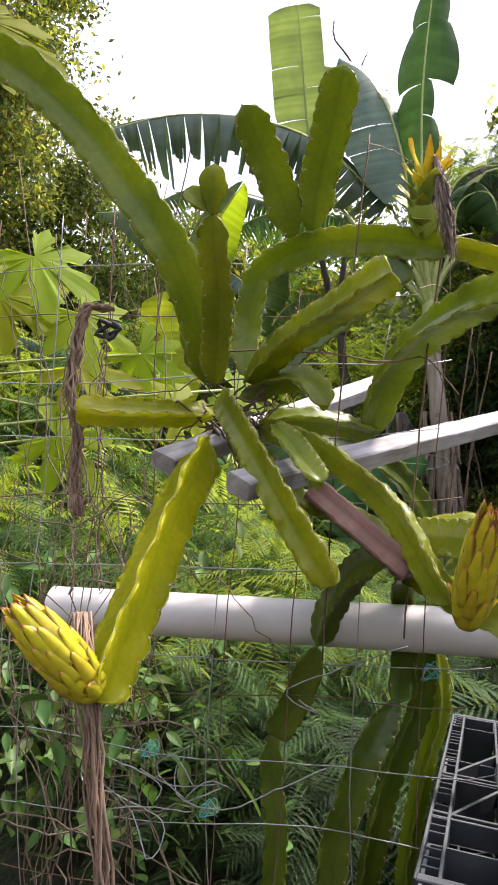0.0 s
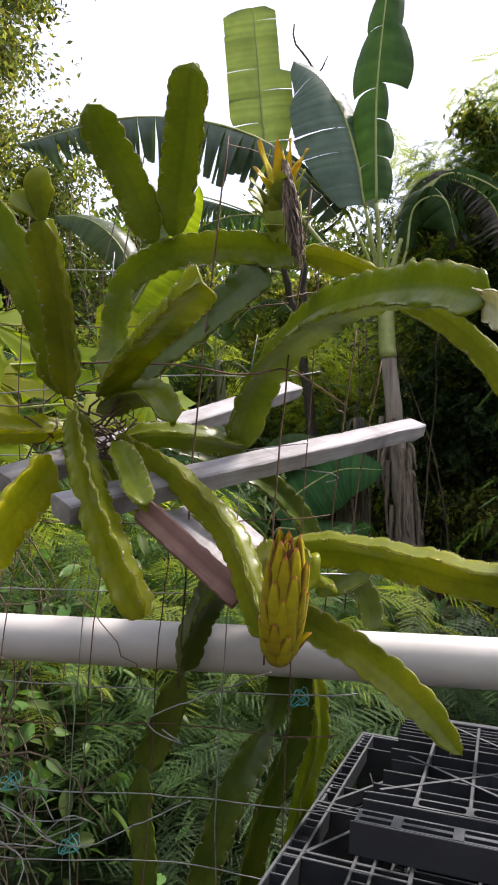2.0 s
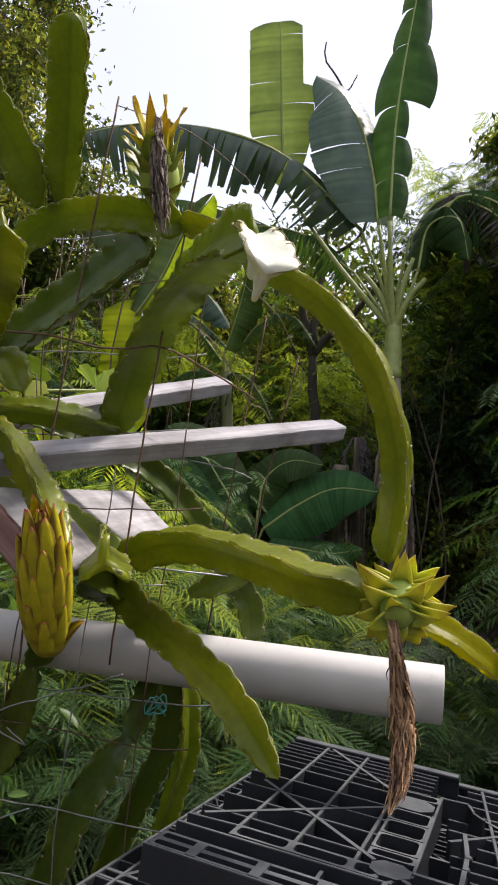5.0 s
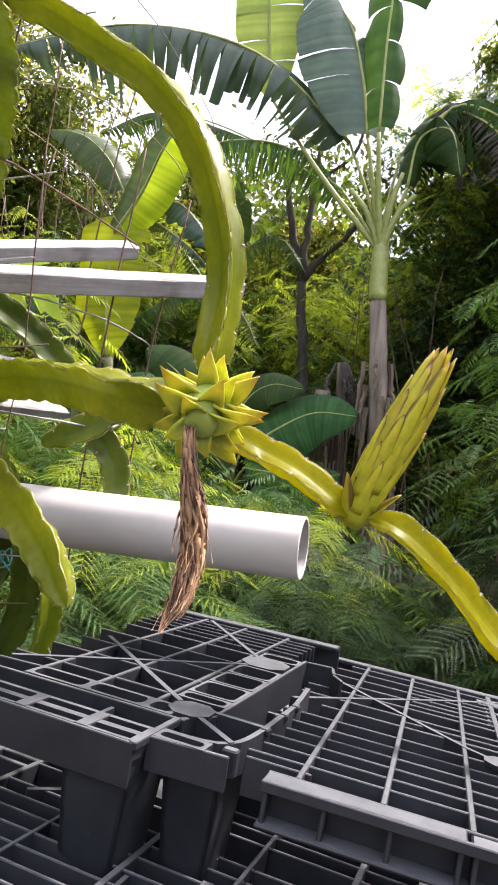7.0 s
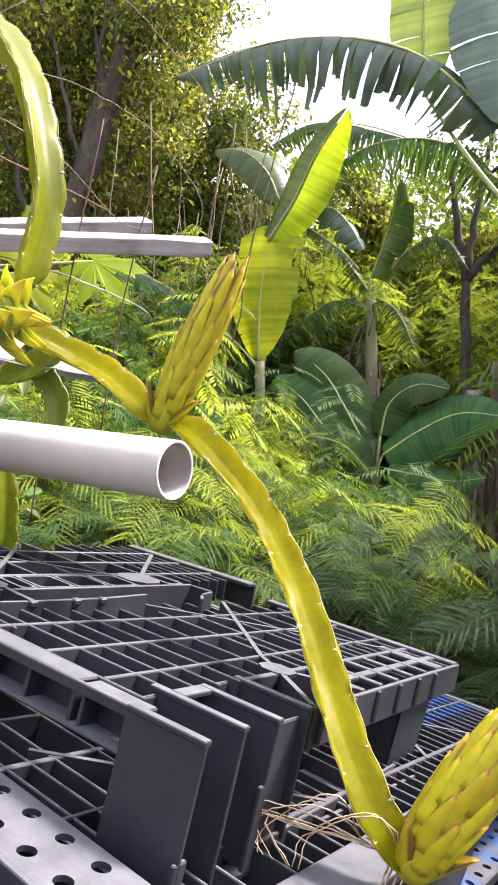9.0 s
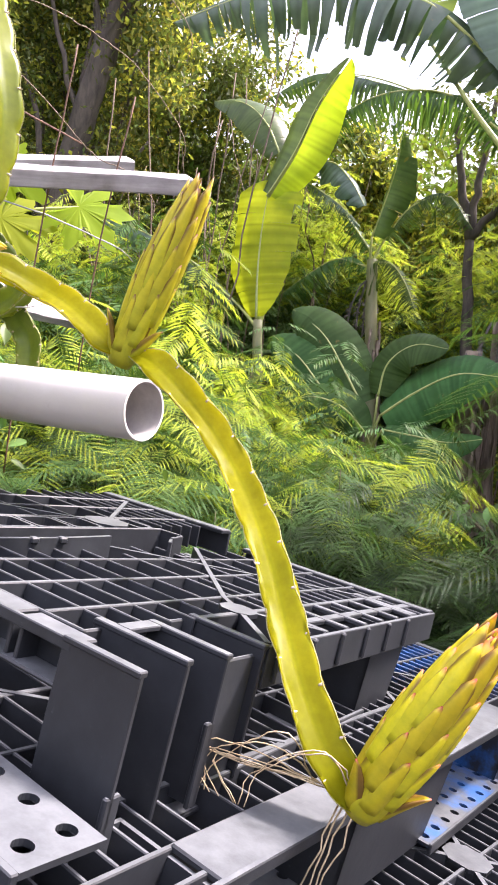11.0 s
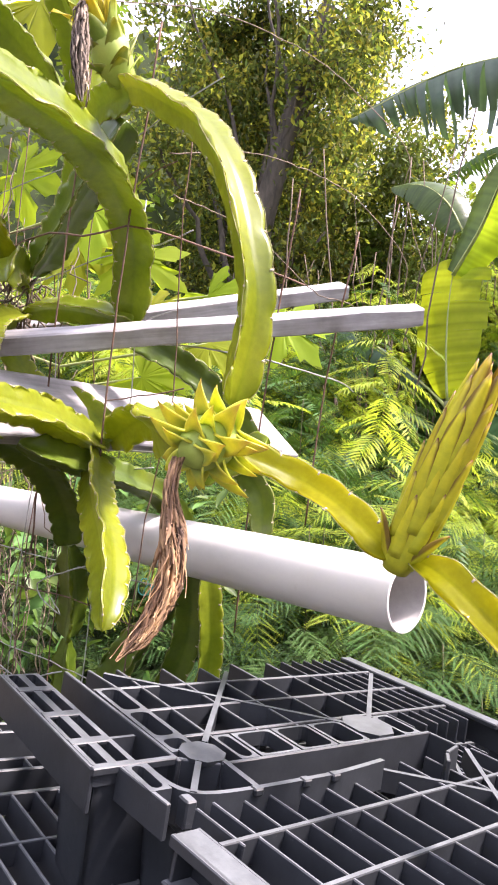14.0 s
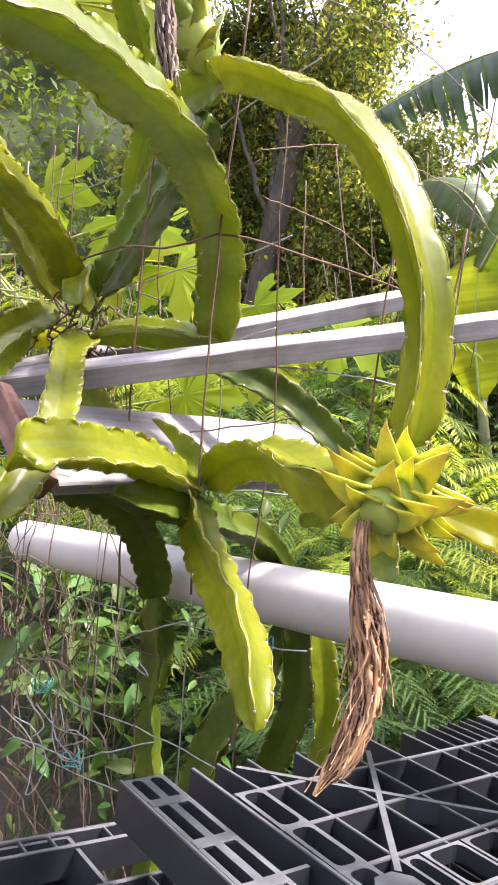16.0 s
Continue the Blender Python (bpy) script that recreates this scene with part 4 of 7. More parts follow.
def build_whole_pallet(corner, turn, W, D, label, stained):
    p = thing("plastic_pallet", label, "pallet", "stacked pallets")
    p.matrix_basis = pallet_pose(corner, 0.0) @ Matrix.Rotation(radians(turn), 4, "Z")
    n = int(D / 0.036)
    for i in range(n):
        v = 0.03 + (D - 0.06) * i / (n - 1)
        blue = stained and i > n * 0.72
        if 0.30 < v < 0.35 or 0.62 < v < 0.67:
            continue
        slat(p, 0.24, v, W * 0.55, v, 0.0038, 0.045)
        slat(p, W * 0.55, v, W - 0.064, v, 0.0038, 0.045, material=M_PALLET_B if blue else None)
    for k in range(8):
        u = 0.24 + (W - 0.26) * k / 7
        slat(p, u, 0, u, D, 0.005 if k % 2 else 0.007, 0.03, 0.0006)
    # ladders of slots beside the open windows of one end
    for u in (0.0, 0.036, 0.135, 0.171):
        slat(p, u, 0, u, D, 0.0055, 0.045, 0.0006)
    for i in range(34):
        v = 0.02 + (D - 0.04) * i / 33
        for u in (0.0, 0.135):
            if i % 6 != 4:
                slat(p, u, v, u + 0.036, v, 0.0035, 0.02)
    for v in (0.02, 0.33, 0.36, 0.64, 0.67, D - 0.03):
        slat(p, 0.0, v, 0.24, v, 0.007, 0.045)
    slat(p, 0.036, 0.35, 0.135, 0.60, 0.006, 0.03, name="brace")
    slat(p, 0.036, 0.70, 0.135, 0.95, 0.006, 0.03, name="brace")
    slab(p, (0, -0.004, -0.004), (W, 0.022, 0.002), "flange")
    slab(p, (0, D - 0.022, -0.004), (W, D + 0.004, 0.002), "flange")
    for v0, v1 in ((0.0, 0.045), (0.235, D * 0.345), (D * 0.565, D * 0.79), (D - 0.10, D)):
        slab(p, (W - 0.062, v0, -0.005), (W, v1, 0.003), "flange")
    slat(p, W, 0, W, D, 0.006, 0.014, 0.003, name="rim")
    slat(p, W - 0.062, 0, W - 0.062, D, 0.005, 0.045)
    slat(p, 0, 0, 0, D, 0.006, 0.055)
    slat(p, 0, 0, W, 0, 0.006, 0.055)
    for (cu, cv) in ((W * 0.38, D * 0.28), (W * 0.75, D * 0.28), (W * 0.38, D * 0.72), (W * 0.75, D * 0.72)):
        star_plate(p, cu, cv, 0.036, 0.034)
        for a in (0.8, 2.35, 3.95, 5.5):
            slat(p, cu, cv, cu + 0.20 * math.cos(a), cv + 0.20 * math.sin(a), 0.006, 0.03, 0.0015, name="brace")
    for cu in (0.07, W * 0.5):
        for cv in (0.08, D * 0.5, D - 0.09):
            hollow_leg(p, cu - 0.065, cv - 0.10, cu + 0.065, cv + 0.10, 0.135, -0.004, "")
    # deep moulded blocks flush with the outer side, and perforated strips between their feet
    for v0, v1 in ((0.0, 0.235), (D * 0.345, D * 0.565), (D * 0.79, D)):
        hollow_leg(p, W - 0.125, v0, W - 0.001, v1, 0.138, -0.006, "", 0.005, 0.016, "block", M_PALLET_B if stained and v0 > D * 0.7 else None)
    for v0, v1, cells in ((0.20, D * 0.37, (7, 3)), (D * 0.54, D * 0.81, (9, 3))):
        holed_plate(p, W - 0.10, v0, W + 0.004, v1, -0.134, 0.005, cells, 0.0075, material=M_PALLET_B if stained and v0 > D * 0.5 else None)
        slat(p, W + 0.004, v0, W + 0.004, v1, 0.004, 0.016, -0.132, name="lip")
    holed_plate(p, 0.0, 0.02, W, 0.12, -0.134, 0.006, (16, 2), 0.011)
    return p


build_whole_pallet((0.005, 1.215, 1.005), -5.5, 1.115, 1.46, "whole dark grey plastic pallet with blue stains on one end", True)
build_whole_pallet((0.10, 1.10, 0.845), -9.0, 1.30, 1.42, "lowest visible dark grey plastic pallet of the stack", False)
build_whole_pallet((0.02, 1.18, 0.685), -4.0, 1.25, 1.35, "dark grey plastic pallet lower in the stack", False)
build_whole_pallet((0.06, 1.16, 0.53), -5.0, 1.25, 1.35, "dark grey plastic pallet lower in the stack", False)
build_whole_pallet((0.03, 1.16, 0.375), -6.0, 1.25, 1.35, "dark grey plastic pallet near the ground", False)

# long perforated runner that shows under the open edge
def build_perforated_runner():
    q = thing("perforated_strip", "grey plastic strip with round holes on the pallet", "strip")
    q.matrix_basis = pallet_pose((0.60, 1.225, 0.985), -6.0)
    holed_plate(q, 0.0, 0.0, 0.46, 0.085, 0.0, 0.006, (9, 2), 0.0095, "strip")
    slat(q, 0.0, -0.003, 0.46, -0.003, 0.006, 0.03, 0.0, name="edge")


build_perforated_runner()

# ---- dragon fruit cactus ----
cactus = thing("dragon_fruit_cactus", "sprawling green dragon fruit cactus with three-winged stems, buds and fruit", "cactus")


def stem(pts, R, face=(0, -1, 0.25), material=None, base_taper=0.35, tip_taper=0.25, pitch=0.034, twist=0.0, seed=0, edge=True, name="stem", core=0.27, label="", thin=1.0, tip_len=0.045):
    """A three-winged scalloped stem; one flat side looks towards face at the start, turning by twist degrees."""
    material = material or M_STEM
    L = length_of(pts)
    n = max(20, int(L / 0.0048))
    C = spline(pts, n)
    T = np.gradient(C, axis=0)
    rng = np.random.default_rng(seed + 77)
    s = np.linspace(0, L, n)
    faces = []
    verts, tips = [], [[], [], []]
    phase = rng.uniform(0, 1, 3)
    jit = rng.normal(0, 1, (3, n))
    for k in range(3):
        jit[k] = np.convolve(np.pad(jit[k], 9, mode="edge"), np.ones(19) / 19 ** 0.75, "valid")
    fv = np.array(face, float)
    order = [(0.0, 1.0), (3.2, 0.96), (6.5, 0.78), (13.0, 0.58), (27.0, 0.41), (60.0, core), (93.0, 0.41), (107.0, 0.58), (113.5, 0.78), (116.8, 0.96)]
    for i in range(n):
        t = unit(T[i])
        a = unit(fv - t * (fv @ t))
        fv = a
        b = np.cross(t, a)
        grow = min(1.0, base_taper + (1 - base_taper) * min(1.0, s[i] / 0.05))
        x = (L - s[i]) / tip_len
        close = math.sqrt(max(0.0, 1 - (1 - min(1.0, x)) ** 2)) if x < 1 else 1.0
        grow *= tip_taper + (1 - tip_taper) * close
        grow *= 1 + (thin - 1) * max(0.0, s[i] / L - 0.45) / 0.55
        tw = radians(twist) * s[i] / L
        ring = []
        for k in range(3):
            w0 = radians(60 + 120 * k) + tw
            q = ((s[i] / pitch + phase[k]) % 1.0)
            q = (q + 0.5) % 1.0
            hump = math.sin(math.pi * q ** 1.3) ** 0.6 if 0 < q < 1 else 0.0
            r = R * grow * (0.87 + 0.16 * hump + 0.05 * jit[k][i])
            wave = 0.15 * math.sin(2 * math.pi * (s[i] / (pitch * 2.3) + phase[k])) + 0.16 * jit[(k + 1) % 3][i]
            for deg, f in order:
                w = w0 + radians(deg) + wave * max(0.0, f - 0.5)
                rr = R * grow * f if f < 0.7 else r * f
                if deg == 0.0:
                    tips[k].append(C[i] + r * 1.01 * (math.cos(w0 + radians(1.5) + wave * 0.5) * a + math.sin(w0 + radians(1.5) + wave * 0.5) * b))
                    w -= radians(2.5)
                ring.append(C[i] + rr * (math.cos(w) * a + math.sin(w) * b))
        verts.extend(ring)
    m = len(order) * 3
    for i in range(n - 1):
        for k in range(m):
            k2 = (k + 1) % m
            faces.append((i * m + k, i * m + k2, (i + 1) * m + k2, (i + 1) * m + k))
    for i in (0, n - 1):
        c = len(verts)
        verts.append(C[i] + (T[i] / np.linalg.norm(T[i])) * (0.004 if i else -0.004))
        for k in range(m):
            q = (c, i * m + k, i * m + (k + 1) % m)
            faces.append(q if i else q[::-1])
    me = mesh_from(name, verts, faces, material)
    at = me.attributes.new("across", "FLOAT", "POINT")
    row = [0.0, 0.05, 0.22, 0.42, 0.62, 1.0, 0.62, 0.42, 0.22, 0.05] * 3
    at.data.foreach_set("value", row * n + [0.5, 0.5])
    ob = part(name, me, cactus, label)
    if edge:
        lots = []
        for k in range(3):
            lots.append(tube(tips[k][1:-1:2], 0.0006, max(8, n // 2), 4, 1.0))
        V, F = join(lots)
        part("margin", mesh_from("margin", V, F, M_EDGE), ob, "pale brown horny rim")
        spikes = []
        for k in range(3):
            q = (s / pitch + phase[k]) % 1.0
            for i in range(2, n - 2):
                if q[i - 1] < 0.5 <= q[i]:
                    p = np.array(tips[k][i])
                    o = unit(p - C[i])
                    t = unit(T[i])
                    spikes.append(tube([p - o * 0.004, p + o * 0.0003], 0.0020, 3, 6, 0.8))
                    for d in (-0.7, 0.0, 0.8):
                        spikes.append(tube([p - o * 0.001, p + unit(o + d * t) * 0.0035], 0.0005, 3, 4, 0.3))
        if spikes:
            V, F = join(spikes)
            tagged(part("areole_wool", mesh_from("areole_wool", V, F, M_SPINE), ob, "small woolly spine cushions"), kind="stuff")
    return ob


FRONT = (0.1, -1, 0.25)
# fan of stems at the crown
stem([(-0.463, 1.606, 1.88), (-0.472, 1.53, 2.02), (-0.51, 1.46, 2.14), (-0.60, 1.41, 2.28), (-0.70, 1.36, 2.41), (-0.79, 1.30, 2.49), (-0.90, 1.22, 2.53)], 0.052, (0.3, -1, 0.1), M_STEM, seed=1, pitch=0.05)
stem([(-0.432, 1.560, 1.865), (-0.403, 1.483, 1.946), (-0.380, 1.402, 2.022), (-0.373, 1.339, 2.095), (-0.366, 1.296, 2.146)], 0.039, FRONT, M_STEM_MID, seed=2, pitch=0.030)
stem([(-0.366, 1.296, 2.146), (-0.362, 1.285, 2.185), (-0.360, 1.270, 2.232)], 0.032, FRONT, M_STEM_MID, seed=3, name="pad", edge=False)
stem([(-0.370, 1.296, 2.150), (-0.392, 1.288, 2.168), (-0.418, 1.28, 2.192)], 0.028, FRONT, M_STEM_MID, seed=4, name="pad", edge=False)
stem([(-0.266, 1.615, 2.215), (-0.290, 1.565, 2.305), (-0.323, 1.488, 2.385), (-0.342, 1.42, 2.43)], 0.048, FRONT, M_STEM, seed=5)
stem([(-0.222, 1.640, 2.235), (-0.202, 1.602, 2.330), (-0.163, 1.525, 2.42), (-0.128, 1.44, 2.505)], 0.050, FRONT, M_STEM, seed=6)
stem([(-0.390, 1.68, 1.90), (-0.392, 1.715, 2.00), (-0.380, 1.712, 2.095), (-0.345, 1.70, 2.163), (-0.242, 1.654, 2.197), (-0.105, 1.604, 2.190), (0.020, 1.580, 2.165), (0.085, 1.560, 2.142)], 0.040, (0, -0.9, 0.5), M_STEM, seed=7)
stem([(0.075, 1.563, 2.143), (0.12, 1.53, 2.13), (0.195, 1.512, 2.092), (0.302, 1.508, 2.022), (0.360, 1.502, 1.982), (0.420, 1.492, 1.922), (0.468, 1.490, 1.849), (0.500, 1.495, 1.758), (0.511, 1.504, 1.676), (0.501, 1.490, 1.545)], 0.031, (0.75, -0.6, 0.3), M_STEM_MID, twist=-15, seed=8, pitch=0.058)
stem([(-0.105, 1.735, 1.755), (-0.050, 1.693, 1.889), (0.028, 1.603, 1.963), (0.137, 1.441, 1.990), (0.242, 1.259, 1.965), (0.319, 1.112, 1.925), (0.368, 1.005, 1.878)], 0.049, (0.47, -0.77, -0.43), M_STEM, twist=22, seed=9, thin=0.72, tip_taper=0.5, tip_len=0.03, pitch=0.05)
# last piece of the stem, its sun glare put into the colour
stem([(0.366, 1.008, 1.880), (0.386, 0.958, 1.850), (0.402, 0.915, 1.820), (0.410, 0.890, 1.800)], 0.029, (0, 0.35, 1), M_STEM_GLARE, seed=29, base_taper=0.8, tip_taper=0.85, tip_len=0.010, core=0.24, label="pale stem end with sun glare painted into its colour")
stem([(-0.36, 1.565, 1.866), (-0.255, 1.466, 1.928), (-0.142, 1.32, 1.952), (-0.030, 1.158, 1.968)], 0.040, (0, -0.8, 0.6), M_STEM_MID, seed=10, pitch=0.030, tip_taper=0.45)
stem([(-0.34, 1.612, 1.87), (-0.23, 1.612, 1.962), (-0.142, 1.602, 2.020), (-0.06, 1.60, 2.08), (0.0, 1.60, 2.13)], 0.048, FRONT, M_STEM_OLD, seed=11)
stem([(-0.445, 1.60, 1.795), (-0.51, 1.50, 1.785), (-0.57, 1.39, 1.775), (-0.63, 1.28, 1.77)], 0.036, (0, -0.6, -0.8), M_STEM_YOUNG, seed=12, pitch=0.028, tip_taper=0.4)
stem([(-0.415, 1.560, 1.835), (-0.320, 1.385, 1.730), (-0.240, 1.275, 1.630), (-0.180, 1.225, 1.545), (-0.124, 1.19, 1.463)], 0.036, (-0.635, -0.738, 0.244), M_STEM_MID, seed=13, pitch=0.024)
stem([(-0.415, 1.45, 1.715), (-0.425, 1.32, 1.620), (-0.432, 1.21, 1.525), (-0.438, 1.11, 1.425), (-0.442, 1.03, 1.36), (-0.438, 0.975, 1.312)], 0.050, (-0.62, -0.75, 0.2), M_STEM_YOUNG, seed=14, pitch=0.05)
stem([(-0.335, 1.60, 1.770), (-0.186, 1.465, 1.712), (-0.103, 1.41, 1.652), (-0.030, 1.362, 1.586), (0.013, 1.31, 1.515), (0.062, 1.235, 1.435)], 0.032, (-0.75, -0.55, -0.1), M_STEM_MID, seed=15, pitch=0.027)
stem([(-0.385, 1.62, 1.835), (-0.30, 1.56, 1.862), (-0.22, 1.50, 1.853), (-0.165, 1.47, 1.795)], 0.034, (0, -0.6, 0.8), M_STEM, seed=16, pitch=0.030)
stem([(-0.33, 1.60, 1.775), (-0.24, 1.62, 1.785), (-0.15, 1.66, 1.775), (-0.08, 1.72, 1.76)], 0.034, (0, -0.5, 0.85), M_STEM, seed=17)
stem([(-0.27, 1.43, 1.750), (-0.215, 1.36, 1.695), (-0.180, 1.31, 1.655), (-0.155, 1.285, 1.632)], 0.028, (0.2, -0.7, 0.6), M_STEM, seed=18, pitch=0.026, tip_taper=0.5)
stem([(-0.33, 1.66, 1.80), (-0.20, 1.75, 1.76), (-0.05, 1.86, 1.68), (0.03, 1.95, 1.58), (0.05, 1.98, 1.50)], 0.036, (0.4, -0.8, 0.2), M_STEM_OLD, seed=19)
# stems that run on to the buds at the path
stem([(-0.35, 1.55, 1.72), (-0.25, 1.60, 1.60), (-0.16, 1.66, 1.57), (-0.07, 1.675, 1.52), (-0.045, 1.66, 1.487)], 0.034, (0.2, -0.6, 0.8), M_STEM, seed=20)
stem([(-0.045, 1.675, 1.495), (0.057, 1.660, 1.538), (0.156, 1.630, 1.543), (0.266, 1.55, 1.530), (0.375, 1.47, 1.510), (0.47, 1.43, 1.495)], 0.044, (0.05, -0.85, -0.55), M_STEM_MID, seed=21, pitch=0.054)
stem([(-0.03, 1.635, 1.470), (0.078, 1.565, 1.410), (0.174, 1.515, 1.368), (0.255, 1.482, 1.320), (0.311, 1.453, 1.273), (0.360, 1.418, 1.218)], 0.038, (-0.43, -0.87, 0.24), M_STEM_MID, seed=22, pitch=0.036, tip_len=0.16, tip_taper=0.08)
stem([(-0.045, 1.66, 1.478), (0.013, 1.50, 1.522), (0.058, 1.40, 1.528), (0.103, 1.30, 1.528), (0.140, 1.22, 1.520)], 0.040, (0.1, 0.2, -1), M_STEM_MID, seed=23, pitch=0.036, tip_taper=0.75, tip_len=0.015, core=0.24)
stem([(0.08, 1.80, 1.43), (0.16, 1.84, 1.47), (0.22, 1.86, 1.53)], 0.034, FRONT, M_STEM, seed=24)
stem([(0.10, 1.86, 1.52), (0.18, 1.90, 1.42), (0.20, 1.90, 1.33)], 0.034, FRONT, M_STEM_OLD, seed=25)
stem([(0.490, 1.50, 1.485), (0.546, 1.585, 1.452), (0.618, 1.595, 1.420), (0.700, 1.605, 1.365)], 0.027, (0.4, -0.8, 0.5), M_STEM_RIPE, seed=26, pitch=0.056)
stem([(0.722, 1.618, 1.366), (0.762, 1.612, 1.355), (0.802, 1.616, 1.330), (0.858, 1.634, 1.277), (0.908, 1.640, 1.218), (0.966, 1.608, 1.166), (1.018, 1.575, 1.111), (1.060, 1.548, 1.056), (1.102, 1.518, 1.008), (1.145, 1.500, 0.96), (1.185, 1.508, 0.915)], 0.025, (0.76, -0.66, 0.30), M_STEM_RIPE, seed=27, base_taper=0.5, pitch=0.060)
# old stems that climb from the ground
stem([(-0.037, 1.36, 1.495), (-0.113, 1.55, 1.446), (-0.183, 1.665, 1.345), (-0.212, 1.70, 1.262)], 0.040, FRONT, M_STEM_OLD, seed=30, edge=False)
stem([(-0.214, 1.705, 1.255), (-0.262, 1.76, 1.137), (-0.331, 1.80, 1.015)], 0.040, FRONT, M_STEM_OLD, seed=31, edge=False)
stem([(-0.335, 1.80, 1.015), (-0.338, 1.81, 0.90), (-0.326, 1.81, 0.79), (-0.335, 1.82, 0.60), (-0.34, 1.85, 0.0)], 0.034, FRONT, M_STEM_OLD, seed=32, edge=False)
stem([(0.0, 1.45, 1.47), (-0.02, 1.80, 1.39), (-0.02, 1.90, 1.25), (-0.027, 1.86, 1.154), (-0.035, 1.82, 1.110)], 0.034, FRONT, M_STEM_OLD, seed=33, edge=False)
stem([(-0.035, 1.82, 1.115), (-0.103, 1.79, 0.995), (-0.142, 1.78, 0.888), (-0.185, 1.80, 0.70), (-0.20, 1.85, 0.0)], 0.042, FRONT, M_STEM_OLD, seed=34, edge=True)
stem([(0.03, 1.86, 1.28), (0.02, 1.88, 1.10), (-0.04, 1.88, 0.95), (-0.09, 1.86, 0.78), (-0.13, 1.88, 0.5), (-0.14, 1.9, 0.0)], 0.036, (0.6, -0.8, 0.1), M_STEM_OLD, seed=35)
stem([(0.06, 1.88, 1.25), (0.07, 1.90, 1.08), (0.03, 1.92, 0.92), (-0.02, 1.92, 0.6), (-0.03, 1.95, 0.0)], 0.030, (0.8, -0.5, 0.1), M_STEM, seed=36)


def scale_mesh(length, width, curl, material, thick=0.0022, claw=False):
    """A fleshy pointed scale along +z, its outer side towards +x, bent outwards by curl."""
    rows, V, F = 9, [], []
    for i in range(rows):
        u = i / (rows - 1)
        w = width * (0.75 + 0.7 * u) * (1 - u) ** 0.75 if u < 1 else 0.0008
        if claw:
            w = width * (0.86 + 0.55 * u - 0.35 * u * u) * (1 - u ** 1.6) ** 0.9 + 0.0008
        z = length * u * (1 - 0.25 * curl * u)
        x = length * 0.5 * curl * u ** 2.2
        for j, v in enumerate((-1, -0.5, 0, 0.5, 1)):
            ruffle = 0.05 * length * math.sin(7.0 * u + 2.1 * v) * abs(v) * u if claw else 0.0
            V.append((x + ((0.30 * u - 0.34) if claw else -0.42) * w * v * v + ruffle, w * v * 0.6, z))
    for i in range(rows):
        for j in range(5):
            x, y, z = V[i * 5 + j]
            V.append((x - thick * (1.6 - i / rows), y * 0.92, z))
    o = rows * 5
    for i in range(rows - 1):
        for j in range(4):
            a = i * 5 + j
            F.append((a, a + 1, a + 6, a + 5))
            F.append((o + a + 1, o + a, o + a + 5, o + a + 6))
    for i in range(rows - 1):
        for j in (0, 4):
            a = i * 5 + j
            q = (a, a + 5, o + a + 5, o + a)
            F.append(q if j == 0 else q[::-1])
    top = (rows - 1) * 5
    for j in range(4):
        F.append((top + j, top + j + 1, o + top + j + 1, o + top + j))
        F.append((j + 1, j, o + j, o + j + 1))
    return mesh_from("scale", V, F, material)


def axis_pose(base, tip):
    b, t = Vector(base), Vector(tip)
    return Matrix.Translation(b) @ (t - b).to_track_quat("Z", "Y").to_matrix().to_4x4()


def bud(base, tip, R, material, label, count=46, seed=0):
    """A long flower bud clad in overlapping scales."""
    L = (Vector(tip) - Vector(base)).length
    rng = random.Random(seed)
    def rad(u):
        return R * float(np.interp(u, [0, 0.06, 0.2, 0.45, 0.65, 0.82, 0.93, 1.0], [0.62, 0.82, 0.97, 1.0, 0.93, 0.72, 0.46, 0.10]))
    V, F, rows, sides = [], [], 20, 18
    for i in range(rows):
        u = i / (rows - 1)
        for k in range(sides):
            w = 2 * math.pi * k / sides
            r = rad(u) * 0.80
            V.append((r * math.cos(w), r * math.sin(w), L * 0.96 * u))
    for i in range(rows - 1):
        for k in range(sides):
            k2 = (k + 1) % sides
            F.append((i * sides + k, i * sides + k2, (i + 1) * sides + k2, (i + 1) * sides + k))
    F.append(tuple(range(sides))[::-1])
    body = part("bud", mesh_from("bud", V, F, material), cactus, label, axis_pose(base, tip))
    shapes = {}
    for i in range(count):
        u = (i / count) ** 0.9 * 0.62
        w = i * 2.39996 + rng.uniform(-0.12, 0.12)
        big = 0.35 + 0.9 * u / 0.62
        key = min(5, int(big / 1.25 * 6))
        if key not in shapes:
            g = 0.35 + 0.9 * key / 5
            shapes[key] = scale_mesh(L * (0.12 + 0.24 * g), R * (0.66 + 0.34 * g), -0.12 if key > 1 else 0.12, material)
        r = rad(u) * 0.90
        lean = math.atan2(rad(min(1, u + 0.22)) - rad(u), L * 0.22) + rng.uniform(0.03, 0.08) + (0.02 if key > 1 else 0.14)
        m = Matrix.Translation((r * math.cos(w), r * math.sin(w), L * u)) @ Matrix.Rotation(w, 4, "Z") @ Matrix.Rotation(lean, 4, "Y")
        part("scale", shapes[key], body, "", m)
    top = scale_mesh(L * 0.24, R * 0.34, -0.05, material)
    for i in range(9):
        w = i * 2.39996
        m = Matrix.Translation((0.52 * R * math.cos(w), 0.52 * R * math.sin(w), L * (0.72 + 0.04 * i / 9))) @ Matrix.Rotation(w, 4, "Z") @ Matrix.Rotation(-0.22, 4, "Y")
        part("scale", top, body, "", m)
    return body


